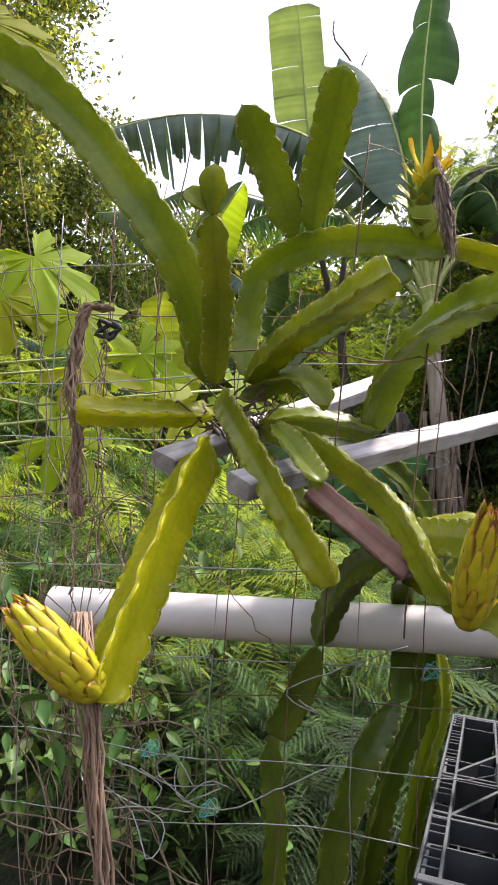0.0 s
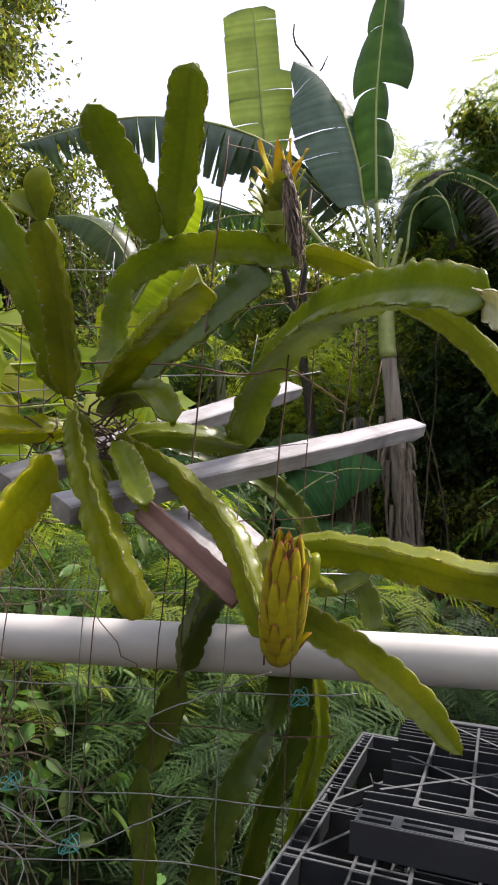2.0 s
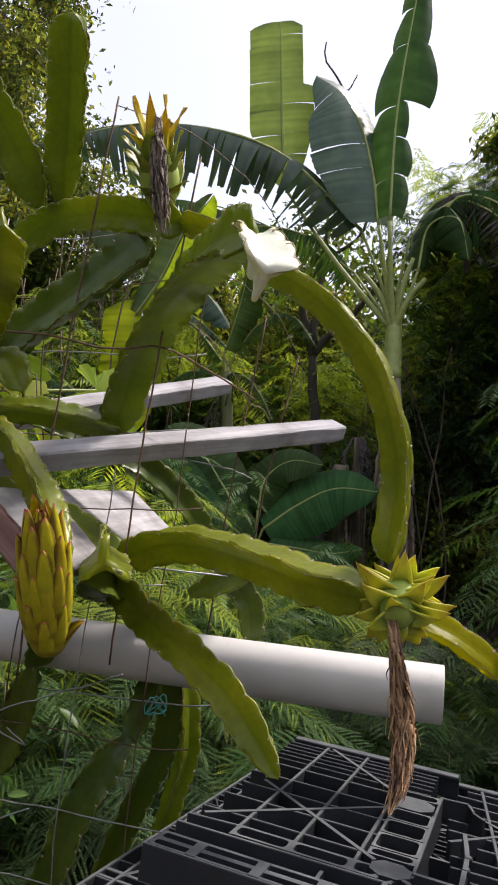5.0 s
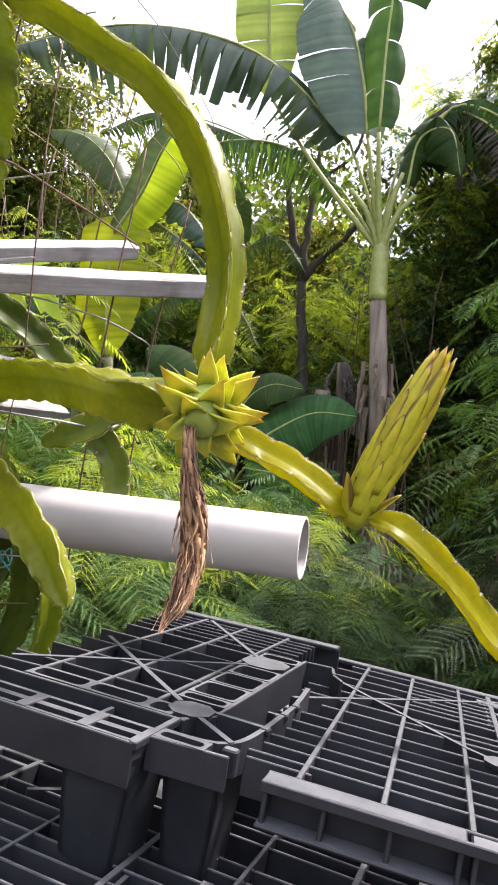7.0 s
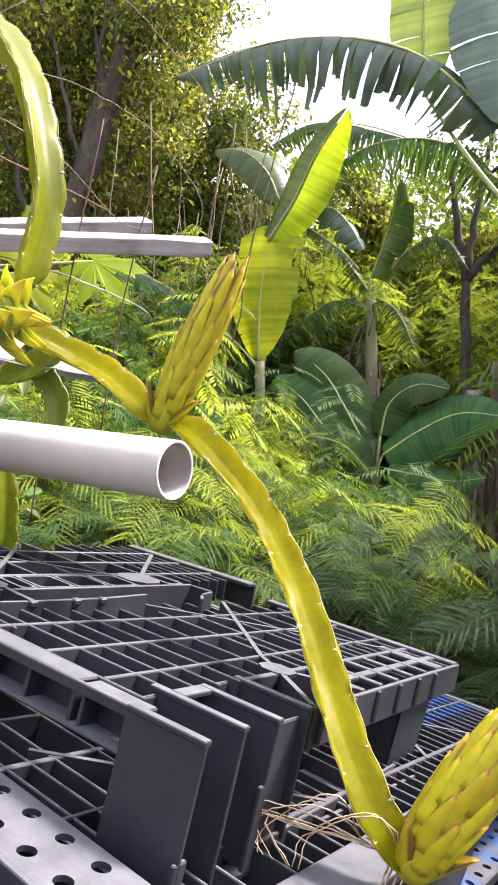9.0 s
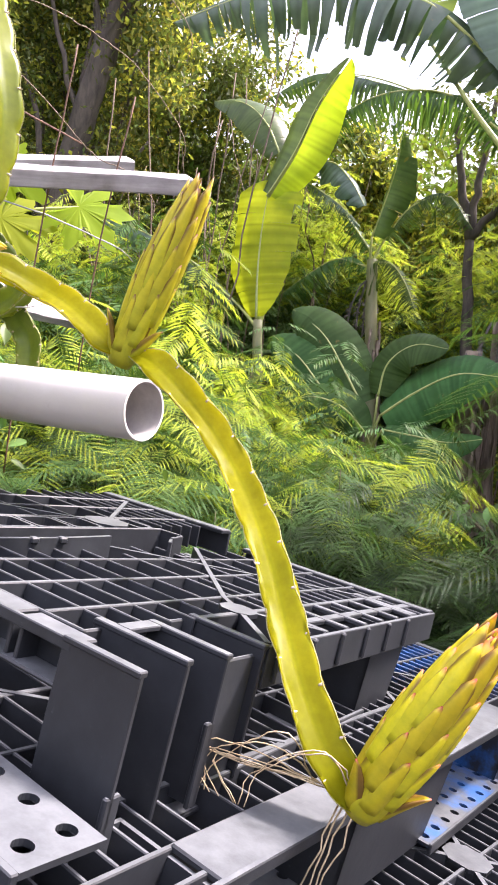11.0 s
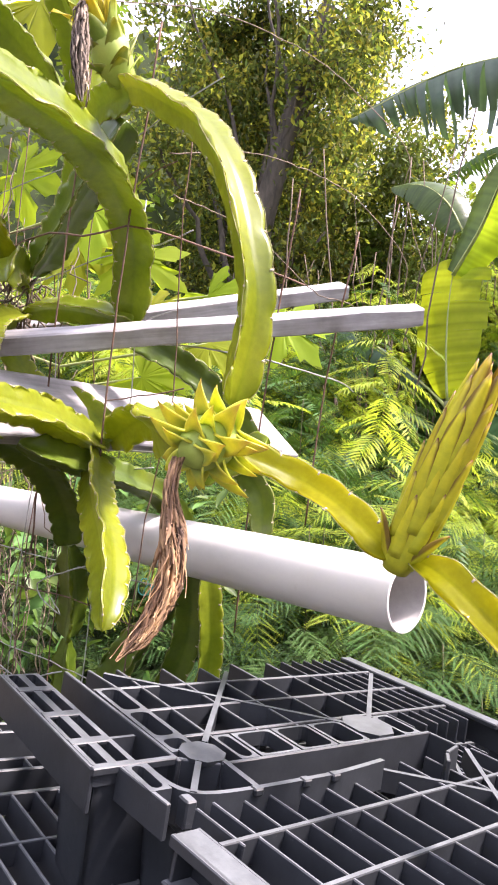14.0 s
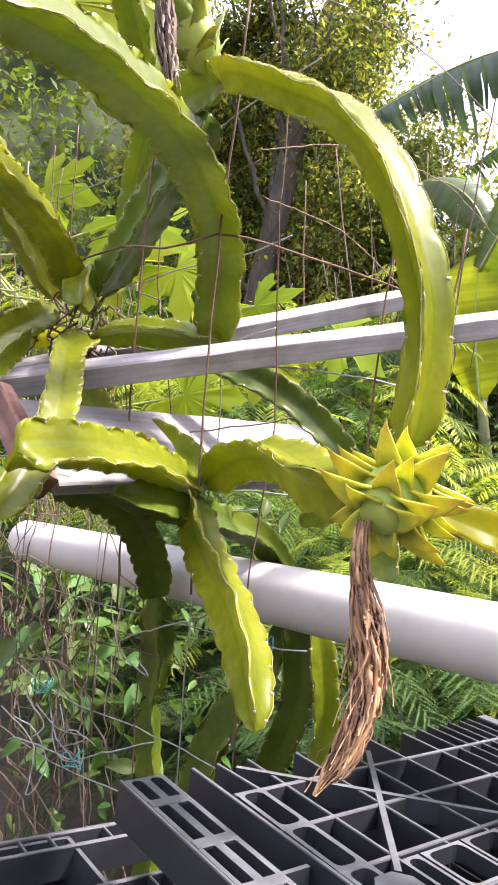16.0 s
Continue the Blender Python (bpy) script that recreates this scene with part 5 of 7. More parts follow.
bud((-0.443, 0.985, 1.318), (-0.535, 0.900, 1.455), 0.040, M_BRACT_RED, "yellow flower bud with reddish scale tips", 36, 1)
bud((0.085, 1.195, 1.408), (0.117, 1.080, 1.592), 0.036, M_BRACT_RED, "yellow flower bud with red-tipped scales", 36, 2)
bud((0.698, 1.615, 1.350), (0.814, 1.606, 1.612), 0.034, M_BRACT, "long yellow-green flower bud with brown scale tips", 40, 3)
bud((1.180, 1.512, 0.908), (1.292, 1.530, 1.122), 0.037, M_BRACT_RED, "large yellow flower bud with pink tips", 38, 4)


def ribbon(points, width, turn, n=12, thick=0.0005):
    """A thin crumpled strip along a curve, turning round it as it goes."""
    C = spline(points, n)
    T = np.gradient(C, axis=0)
    ref = np.array((math.cos(turn), math.sin(turn), 0.1))
    V, F = [], []
    for i in range(n):
        t = unit(T[i])
        w = turn + 1.6 * math.sin(2.2 * i / n + turn)
        a = unit(np.cross(t, ref + 0.6 * np.array((math.cos(w * 2), math.sin(w * 2), 0))))
        b = np.cross(t, a)
        u = i / (n - 1)
        h = width * (0.35 + 1.1 * math.sin(math.pi * min(1.0, u * 0.9 + 0.05))) * (1.0 if u < 0.85 else 0.55)
        fold = 0.5 * h * math.sin(turn * 5 + i * 1.3)
        V += [C[i] - a * h, C[i] + b * fold + b * thick, C[i] + a * h, C[i] + b * fold - b * thick]
    for i in range(n - 1):
        for k in range(4):
            F.append((i * 4 + k, i * 4 + (k + 1) % 4, i * 4 + 4 + (k + 1) % 4, i * 4 + 4 + k))
    F += [(0, 1, 2, 3), ((n - 1) * 4 + 3, (n - 1) * 4 + 2, (n - 1) * 4 + 1, (n - 1) * 4)]
    return V, F


def dried_flower(parent, axis, R, material, label, seed):
    """A limp withered tube of crumpled petals, narrow at the neck and ragged at the end."""
    lots = []
    rng = random.Random(seed)
    A = spline(axis, 61)
    for i in range(150):
        w = rng.uniform(0, 6.283)
        u0 = 0.0 if i < 16 else rng.uniform(0.0, 0.66)
        u1 = rng.uniform(0.35, 0.6) if i < 16 else min(1.0, u0 + rng.uniform(0.26, 0.55))
        pts = []
        for k in range(5):
            u = u0 + (u1 - u0) * k / 4
            r = R * float(np.interp(u, [0, 0.10, 0.22, 0.45, 0.7, 0.88, 1.0], [0.50, 0.42, 0.62, 0.95, 0.92, 0.6, 0.10])) * rng.uniform(0.45, 1.05)
            a = w + 0.7 * u + rng.uniform(-0.3, 0.3)
            pts.append(A[int(60 * u)] + r * np.array((math.cos(a), math.sin(a), 0.15 * rng.uniform(-1, 1))))
        if i % 5 == 4:
            flick = R * rng.uniform(0.35, 0.9)
            pts[-2] = pts[-2] + 0.6 * flick * np.array((math.cos(w), math.sin(w), 0.0))
            pts[-1] = pts[-1] + flick * np.array((math.cos(w), math.sin(w), rng.uniform(-0.2, 0.9)))
        if i % 4 == 3:
            lots.append(tube(pts, rng.uniform(0.0006, 0.0013), 12, 4, 0.4, 0.0016, seed * 200 + i))
        else:
            lots.append(ribbon(pts, R * rng.uniform(0.06, 0.20), w, 18))
    V, F = join(lots)
    return part("dried_flower", mesh_from("dried_flower", V, F, material), parent, label)


def fruit(centre, axis_tip, R, L, material, label, rings, seed):
    """A young fruit with recurved fleshy bracts in rings of (height, count, length, width, tilt, curl)."""
    V, F, rows, sides = [], [], 14, 18
    for i in range(rows):
        u = i / (rows - 1)
        r = R * math.sin(math.pi * (0.08 + 0.84 * u)) ** 0.6
        for k in range(sides):
            w = 2 * math.pi * k / sides
            V.append((r * math.cos(w), r * math.sin(w), L * (u - 0.5)))
    for i in range(rows - 1):
        for k in range(sides):
            k2 = (k + 1) % sides
            F.append((i * sides + k, i * sides + k2, (i + 1) * sides + k2, (i + 1) * sides + k))
    F += [tuple(range(sides))[::-1], tuple(range((rows - 1) * sides, rows * sides))]
    body = part("fruit", mesh_from("fruit", V, F, M_FRUIT), cactus, label, axis_pose(centre, axis_tip))
    rng = random.Random(seed)
    for h, cnt, ln, wd, tilt, curl, *other in rings:
        me = scale_mesh(ln, wd, curl, other[0] if other else material, 0.0022, True)
        for i in range(cnt):
            w = 6.283 * i / cnt + h * 9 + rng.uniform(-0.15, 0.15)
            r = R * math.sin(math.pi * min(0.95, max(0.05, 0.08 + 0.84 * (h / L + 0.5)))) ** 0.6 * 0.9
            m = Matrix.Translation((r * math.cos(w), r * math.sin(w), h)) @ Matrix.Rotation(w, 4, "Z") @ Matrix.Rotation(radians(tilt + rng.uniform(-14, 14)), 4, "Y") @ Matrix.Scale(rng.uniform(0.8, 1.2), 4)
            part("bract", me, body, "", m)
    return body


fruit((0.521, 1.440, 1.490), (0.524, 1.375, 1.447), 0.036, 0.084, M_BRACT_FRUIT, "young green fruit with spreading yellow bracts",
      [(-0.042, 7, 0.056, 0.028, 44, 0.9), (-0.030, 7, 0.060, 0.030, 46, 1.1), (-0.016, 7, 0.058, 0.031, 42, 1.3), (0.0, 6, 0.052, 0.031, 36, 1.4), (0.016, 6, 0.046, 0.030, 30, 1.3), (0.030, 4, 0.036, 0.028, 22, 1.0)], 5)
dried_flower(cactus, [(0.514, 1.398, 1.466), (0.522, 1.384, 1.425), (0.536, 1.386, 1.333), (0.538, 1.360, 1.270), (0.526, 1.326, 1.226)], 0.0175, M_DRY, "withered brown flower hanging from the fruit", 6)
fruit((0.036, 1.530, 2.222), (0.040, 1.478, 2.284), 0.038, 0.120, M_BRACT_PALE, "upright green fruit clad in broad bracts with a golden crown",
      [(-0.056, 4, 0.058, 0.050, 24, 0.7), (-0.036, 4, 0.070, 0.052, 16, 0.7), (-0.012, 4, 0.078, 0.052, 10, 0.6), (0.016, 4, 0.082, 0.044, 6, 0.4), (0.040, 5, 0.080, 0.020, 16, 0.5, M_BRACT_GOLD), (0.052, 3, 0.092, 0.022, 3, 0.0, M_BRACT_GOLD)], 7)
dried_flower(cactus, [(0.052, 1.462, 2.300), (0.060, 1.448, 2.26), (0.072, 1.445, 2.17), (0.086, 1.452, 2.080)], 0.016, M_DRY_GREY, "withered grey flower hanging from the upright fruit", 8)


def build_roots():
    rng = random.Random(4)
    lots = []
    for i in range(11):
        x = 1.165 + rng.uniform(-0.05, 0.03)
        a = rng.uniform(-1, 1)
        lots.append(tube([(x, 1.505, 0.925), (x - 0.05 + 0.03 * a, 1.47, 0.955 + 0.03 * a), (x - 0.12 + 0.04 * a, 1.46, 0.935), (x - 0.10, 1.44, 0.905)], 0.0009, 18, 4, 0.6, 0.0008, i))
    for i in range(4):
        x = 1.17 + rng.uniform(-0.03, 0.02)
        lots.append(tube([(x, 1.50, 0.915), (x - 0.01, 1.47, 0.86), (x - 0.03 + rng.uniform(-0.02, 0.02), 1.46, 0.78)], 0.0011, 10, 4, 0.6, 0.002, 50 + i))
    V, F = join(lots)
    tagged(part("aerial_root", mesh_from("aerial_root", V, F, M_ROOT), cactus, "thin straw-coloured aerial roots"), kind="stuff")
    lots = []
    for i in range(40):
        p = (-0.40 + rng.uniform(-0.07, 0.07), 1.60 + rng.uniform(-0.06, 0.05), 1.79 + rng.uniform(-0.05, 0.05))
        lots.append(tube([p, (p[0] + rng.uniform(-0.07, 0.07), p[1] + rng.uniform(-0.05, 0.05), p[2] + rng.uniform(-0.05, 0.05)), (p[0] + rng.uniform(-0.12, 0.12), p[1] + rng.uniform(-0.05, 0.05), p[2] + rng.uniform(-0.10, 0.05))], 0.003, 8, 5, 0.5, 0.004, 80 + i))
    V, F = join(lots)
    part("crown_root", mesh_from("crown_root", V, F, M_VINE_DARK), cactus, "woody dry heart of the plant")


build_roots()


# ---- banana plants ----
def banana_leaf(parent, pts, width, up=(0, 0, 1), tear=0.0, hang=0.35, material=None, seed=0, label="", cut=None, fringe=0.4, gap=None):
    """A blade along a curved midrib: cross strips, torn apart where tear is above 0 and hanging down by hang."""
    rng = np.random.default_rng(seed)
    n = 60
    C = spline(pts, n + 1)
    T = np.gradient(C, axis=0)
    upv = np.array(up, float)
    V, F, tone = [], [], []
    pale = rng.uniform(0.0, 1.0, n + 1)
    for side in (-1, 1):
        i = 1
        while i < n:
            run = 1 if tear > 0.6 else (int(rng.integers(1, 4)) if tear > 0.4 else (int(rng.integers(7, 15)) if tear > 0 else n))
            j = min(n, i + run)
            drop = hang + (rng.normal(0, 0.16 * tear))
            reach = 1 + (rng.normal(0, fringe * tear) if tear else 0)
            first = len(V)
            for k in range(i, j + 1):
                u = k / n
                if cut:
                    prof = width * min(1.0, (u / 0.36) ** 0.55, ((1.02 - u) / cut) ** 0.6)
                else:
                    prof = width * max(0.02, math.sin(math.pi * min(1, 0.06 + 0.94 * u)) ** 0.55)
                if gap and side == gap[0] and u > gap[1]:
                    prof *= gap[2]
                t = unit(T[k])
                a = unit(np.cross(t, upv)) * side
                b = unit(np.cross(a, t) * side)
                if b @ upv < 0:
                    b = -b
                shrink = 1.0
                if tear > 0:
                    mid = (i + j) / 2
                    shrink = 1 - (0.85 * tear if run < 4 else 0.008)
                    if run >= 4 and fringe > 0.5:
                        prof *= 1 - 0.22 * abs(2 * (k - i) / max(1, j - i) - 0.7) ** 2
                else:
                    mid = k
                for q in range(5):
                    w = q / 4
                    bend = drop * (0.55 + 0.45 * w)
                    base = C[k] * (1 - w * (1 - shrink)) + C[int(mid)] * w * (1 - shrink)
                    ripple = 0.012 * width * math.sin(k * 2.4 + side) * w
                    p = base + prof * reach * w * (math.cos(bend * 1.3) * a - math.sin(bend * 1.3) * b) + b * (ripple + 0.05 * prof * math.sin(math.pi * w) )
                    V.append(p)
                    tone.append(pale[k] * 0.8 + 0.2 * (1 - w))
            m = j - i + 1
            for k in range(m - 1):
                for q in range(4):
                    s0 = first + k * 5 + q
                    F.append((s0, s0 + 1, s0 + 6, s0 + 5))
            i = j
    me = mesh_from("leaf", V, F, material or M_BAN)
    me.attributes.new("vein", "FLOAT", "POINT").data.foreach_set("value", tone)
    ob = part("leaf", me, parent, label)
    rv, rf = tube([C[0], C[n // 3], C[2 * n // 3], C[n]], width * 0.028 + 0.005, 22, 6, 0.2)
    part("midrib", mesh_from("midrib", rv, rf, M_RIB), ob)
    return ob


def banana_trunk(parent, pts, r, seed, dry=0.5, material=None):
    V, F = tube(pts, r, 24, 14, 0.62, r * 0.04, seed)
    tr = part("trunk", mesh_from("trunk", V, F, material or M_BAN_TRUNK), parent)
    lots = []
    rng = random.Random(seed)
    C = spline(pts, 30)
    for i in range(int(26 * dry)):
        k = rng.randrange(2, 24)
        w = rng.uniform(0, 6.283)
        o = np.array((math.cos(w), math.sin(w), 0)) * r * 1.05
        d = np.array((0, 0, -rng.uniform(0.3, 0.8)))
        p = C[k] + o
        lots.append(tube([p, p + d * 0.5 + o * 0.25, p + d + o * rng.uniform(0.1, 0.6)], r * 0.20, 10, 5, 0.4, r * 0.05, seed + i))
    if lots:
        V, F = join(lots)
        part("dry_sheath", mesh_from("dry_sheath", V, F, M_BAN_DRY, False), parent, "shaggy dry brown sheaths")
    return tr


def dead_leaves(parent, at, n, length, seed, spread=0.5):
    rng = random.Random(seed)
    lots = []
    a = np.array(at, float)
    for i in range(n):
        w = rng.uniform(0, 6.283)
        o = np.array((math.cos(w), math.sin(w), 0))
        L = length * rng.uniform(0.6, 1.1)
        pts = [a + o * 0.05, a + o * spread * 0.5 * L + (0, 0, -0.12 * L), a + o * spread * 0.8 * L + (0, 0, -0.5 * L), a + o * spread * 0.75 * L + (0, 0, -L)]
        lots.append(tube(pts, 0.016, 12, 4, 0.4, 0.004, seed + i))
        C = spline(pts, 14)
        for k in range(4, 14):
            for s in range(2):
                d = np.array((rng.uniform(-0.3, 0.3), rng.uniform(-0.3, 0.3), -rng.uniform(0.3, 0.8))) * 0.35 * length * 0.5
                lots.append(tube([C[k], C[k] + d * 0.6 + o * 0.03, C[k] + d], 0.014, 5, 3, 0.3, 0.006, seed * 7 + k))
    V, F = join(lots)
    return part("dead_leaf", mesh_from("dead_leaf", V, F, M_DEADLEAF, False), parent, "withered dark hanging leaves")


def leaf_on_stalk(plant, node, pts, width, up, tear, hang, material, seed, label, cut=None, fringe=0.4, r=0.022, gap=None):
    """A blade with the bare stalk that carries it from the plant's heart."""
    n, p0, p1 = np.array(node, float), np.array(pts[0], float), np.array(pts[1], float)
    ob = banana_leaf(plant, pts, width, up, tear, hang, material, seed, label, cut, fringe, gap)
    bend = n * 0.45 + p0 * 0.55 - 0.12 * (p1 - p0)
    V, F = tube([n, bend, p0], r, 12, 7, 0.55)
    part("stalk", mesh_from("stalk", V, F, M_RIB), ob)
    return ob


def build_bananas():
    g = "banana plants"
    b = thing("banana_plant", "tall banana plant with torn drooping leaves and a shaggy dry trunk", "banana plant", g)
    banana_trunk(b, [(0.45, 7.25, 0), (0.39, 7.22, 0.97), (0.27, 7.2, 2.5), (0.22, 7.2, 3.12)], 0.12, 1, 3.6, M_SHAG)
    V, F = tube([(0.22, 7.2, 3.05), (0.21, 7.2, 3.3), (0.20, 7.2, 3.62)], 0.085, 10, 12, 0.9, 0.003, 2)
    part("heart", mesh_from("heart", V, F, M_RIB), b, "pale green heart of packed leaf stalks")
    node = (0.20, 7.18, 3.50)
    leaf_on_stalk(b, node, [(-0.94, 7.1, 4.95), (-1.02, 7.1, 5.55), (-1.075, 7.1, 6.20), (-1.13, 7.1, 6.80)], 0.33, (0.1, -1, 0.1), 0.12, 0.04, M_BAN_PALE, 2, "pale bright upright leaf with a piece torn out", 0.05, 0.1, 0.03, (1, 0.60, 0.68))
    leaf_on_stalk(b, node, [(0.02, 7.0, 4.50), (-0.077, 7.0, 5.08), (-0.25, 7.0, 5.60), (-0.42, 6.98, 5.88), (-0.68, 6.95, 6.06)], 0.56, (0.62, -0.75, 0.30), 0.10, 0.34, M_BAN_BLUE, 3, "dark waxy folded leaf", None, 0.1, 0.03)
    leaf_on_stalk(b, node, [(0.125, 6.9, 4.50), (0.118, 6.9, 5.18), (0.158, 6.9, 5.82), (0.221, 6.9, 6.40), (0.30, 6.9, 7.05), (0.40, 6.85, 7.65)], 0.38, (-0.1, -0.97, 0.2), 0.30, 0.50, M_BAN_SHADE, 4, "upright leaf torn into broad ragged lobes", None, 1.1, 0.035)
    leaf_on_stalk(b, node, [(-0.156, 7.1, 4.50), (-0.613, 6.94, 5.01), (-1.05, 6.78, 5.22), (-1.77, 6.62, 5.40), (-2.59, 6.46, 5.36), (-3.30, 6.28, 5.10)], 0.52, (0.1, -0.25, 0.96), 0.55, 1.15, M_BAN_BLUE, 5, "long drooping leaf torn into strips")
    leaf_on_stalk(b, node, [(-0.22, 7.35, 4.15), (-0.55, 7.3, 4.48), (-1.03, 7.3, 4.62), (-1.39, 7.3, 4.66), (-1.86, 7.3, 4.48), (-2.2, 7.3, 4.15)], 0.36, (0.1, -0.4, 0.9), 0.9, 1.1, M_BAN, 6, "shredded drooping leaf")
    banana_leaf(b, [(-0.3, 7.8, 4.3), (-0.9, 7.8, 4.7), (-1.9, 7.8, 5.1), (-2.5, 7.8, 5.22), (-3.1, 7.8, 5.0)], 0.32, (0.1, -0.4, 0.9), 0.7, 1.1, M_BAN, 66, "drooping leaf further back")
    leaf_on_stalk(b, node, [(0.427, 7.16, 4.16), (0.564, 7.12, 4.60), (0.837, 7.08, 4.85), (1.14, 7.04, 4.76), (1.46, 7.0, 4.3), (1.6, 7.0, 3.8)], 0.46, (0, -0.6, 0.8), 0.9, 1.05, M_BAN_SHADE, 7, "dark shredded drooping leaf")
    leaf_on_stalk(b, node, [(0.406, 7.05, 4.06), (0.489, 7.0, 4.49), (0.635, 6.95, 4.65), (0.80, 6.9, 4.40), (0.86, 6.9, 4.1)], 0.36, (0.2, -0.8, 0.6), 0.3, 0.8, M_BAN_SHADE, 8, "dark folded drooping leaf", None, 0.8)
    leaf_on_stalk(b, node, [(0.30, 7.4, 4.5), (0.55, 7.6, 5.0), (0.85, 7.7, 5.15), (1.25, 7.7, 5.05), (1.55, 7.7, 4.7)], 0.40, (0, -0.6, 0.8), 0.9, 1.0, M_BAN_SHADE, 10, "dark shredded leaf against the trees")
    for i, (dx, dz) in enumerate(((-0.30, 0.55), (-0.16, 0.75), (0.16, 0.70), (0.28, 0.50))):
        V, F = tube([node, (node[0] + dx * 0.45, 7.1, node[2] + dz * 0.6), (node[0] + dx, 7.08, node[2] + dz)], 0.036, 10, 8, 0.6)
        part("leaf_stalk", mesh_from("leaf_stalk", V, F, M_RIB), b)
    for k, pts in enumerate(([(0.40, 7.15, 4.3), (0.62, 7.12, 4.72), (0.90, 7.1, 4.78), (1.18, 7.05, 4.50), (1.34, 7.0, 4.0)], [(0.36, 7.2, 4.2), (0.50, 7.3, 4.7), (0.72, 7.3, 4.95), (1.02, 7.3, 4.85), (1.26, 7.3, 4.5)])):
        banana_leaf(b, pts, 0.44, (0.1, -0.6, 0.8), 0.85, 1.25, M_DEADLEAF, 81 + k, "withered grey-brown hanging leaf")
    # second tall plant, further right and back
    b = thing("banana_plant", "banana plant with dead hanging leaves among the trees", "banana plant", g)
    banana_trunk(b, [(2.1, 9.2, 0), (2.1, 9.2, 2.5), (2.0, 9.2, 4.3)], 0.14, 11, 0.6)
    for i, (dx, dy, dz) in enumerate([(-1.4, -0.6, 0.6), (0.9, -0.8, 0.9), (-0.4, -1.2, 1.2), (1.5, -0.4, 0.2)]):
        banana_leaf(b, [(2.0, 9.2, 4.3), (2.0 + dx * 0.45, 9.2 + dy * 0.5, 4.3 + 0.55 + dz * 0.4), (2.0 + dx * 0.85, 9.2 + dy * 0.9, 4.4 + dz * 0.55), (2.0 + dx * 1.2, 9.2 + dy * 1.1, 4.0 + dz * 0.1)], 0.34, (0, -0.5, 0.85), 0.9, 1.1, M_BAN, 12 + i, "torn leaf")
    dead_leaves(b, (2.0, 9.1, 4.6), 12, 1.5, 17, 0.7)
    # young plant with a bright leaf
    b = thing("banana_plant", "young banana plant with one bright upright leaf", "banana plant", g)
    banana_trunk(b, [(-2.15, 7.05, 0), (-2.22, 7.03, 1.3), (-2.33, 7.0, 2.35)], 0.075, 21, 0.3)
    node = (-2.32, 7.02, 2.25)
    banana_leaf(b, [(-2.35, 7.0, 2.36), (-2.40, 7.0, 2.78), (-2.42, 7.0, 3.25), (-2.39, 7.0, 3.76)], 0.37, (0.0, -1, -0.35), 0.22, 0.14, M_BAN_YOUNG, 22, "bright yellow-green lower half of the leaf", 0.10, 0.35)
    upper = [(-2.38, 6.98, 3.58), (-2.10, 6.98, 4.05), (-1.92, 6.98, 4.48), (-1.66, 6.98, 4.86)]
    banana_leaf(b, upper, 0.30, (0.30, -0.93, 0.2), 0.0, 0.25, M_BAN_YOUNG, 26, "twisted upper half of the leaf, lit through", None, 0.4, (-1, 0.0, 0.03))
    # same leaf's turned-away half, painted darker instead of being shaded
    banana_leaf(b, [(x, y - 0.03, z) for x, y, z in upper], 0.27, (0.30, -0.93, 0.2), 0.0, 0.45, M_BAN, 29, "folded side of the leaf, its shade put into a darker green", None, 0.4, (1, 0.0, 0.03))
    leaf_on_stalk(b, node, [(-2.44, 7.2, 4.10), (-2.73, 7.2, 4.54), (-3.04, 7.2, 4.72), (-3.36, 7.2, 4.76)], 0.26, (0.1, -0.75, 0.65), 0.1, 0.35, M_BAN, 23, "dark green arching leaf", None, 0.2, 0.025)
    leaf_on_stalk(b, node, [(-2.34, 7.4, 4.44), (-2.15, 7.4, 4.83), (-1.92, 7.4, 4.93), (-1.50, 7.4, 4.80)], 0.22, (0, -0.6, 0.8), 0.5, 0.7, M_BAN_BLUE, 24, "torn waxy leaf", None, 0.4, 0.025)
    leaf_on_stalk(b, node, [(-2.17, 7.3, 3.95), (-1.97, 7.3, 4.05), (-1.69, 7.3, 3.86), (-1.47, 7.3, 3.56)], 0.24, (0.2, -0.6, 0.75), 0.3, 0.6, M_BAN_BLUE, 27, "waxy drooping leaf", None, 0.6, 0.02)
    leaf_on_stalk(b, node, [(-2.19, 7.25, 3.86), (-1.90, 7.25, 3.69), (-1.62, 7.25, 3.49), (-1.46, 7.25, 3.33)], 0.12, (0.3, -0.7, 0.6), 0.8, 0.9, M_BAN_BLUE, 28, "thin shredded leaf", None, 0.4, 0.016)
    leaf_on_stalk(b, node, [(-2.55, 6.95, 2.48), (-2.95, 6.9, 2.80), (-3.45, 6.85, 3.07), (-4.1, 6.8, 3.32), (-4.8, 6.8, 3.45)], 0.30, (-0.1, -0.6, 0.8), 0.55, 0.95, M_BAN_BLUE, 25, "torn low leaf", None, 0.4, 0.02)
    # middle plant with feathery torn leaves
    b = thing("banana_plant", "middle-sized banana plant with torn arching leaves", "banana plant", g)
    banana_trunk(b, [(-1.55, 8.5, 0), (-1.62, 8.5, 1.6), (-1.82, 8.5, 3.35)], 0.10, 31, 1.4)
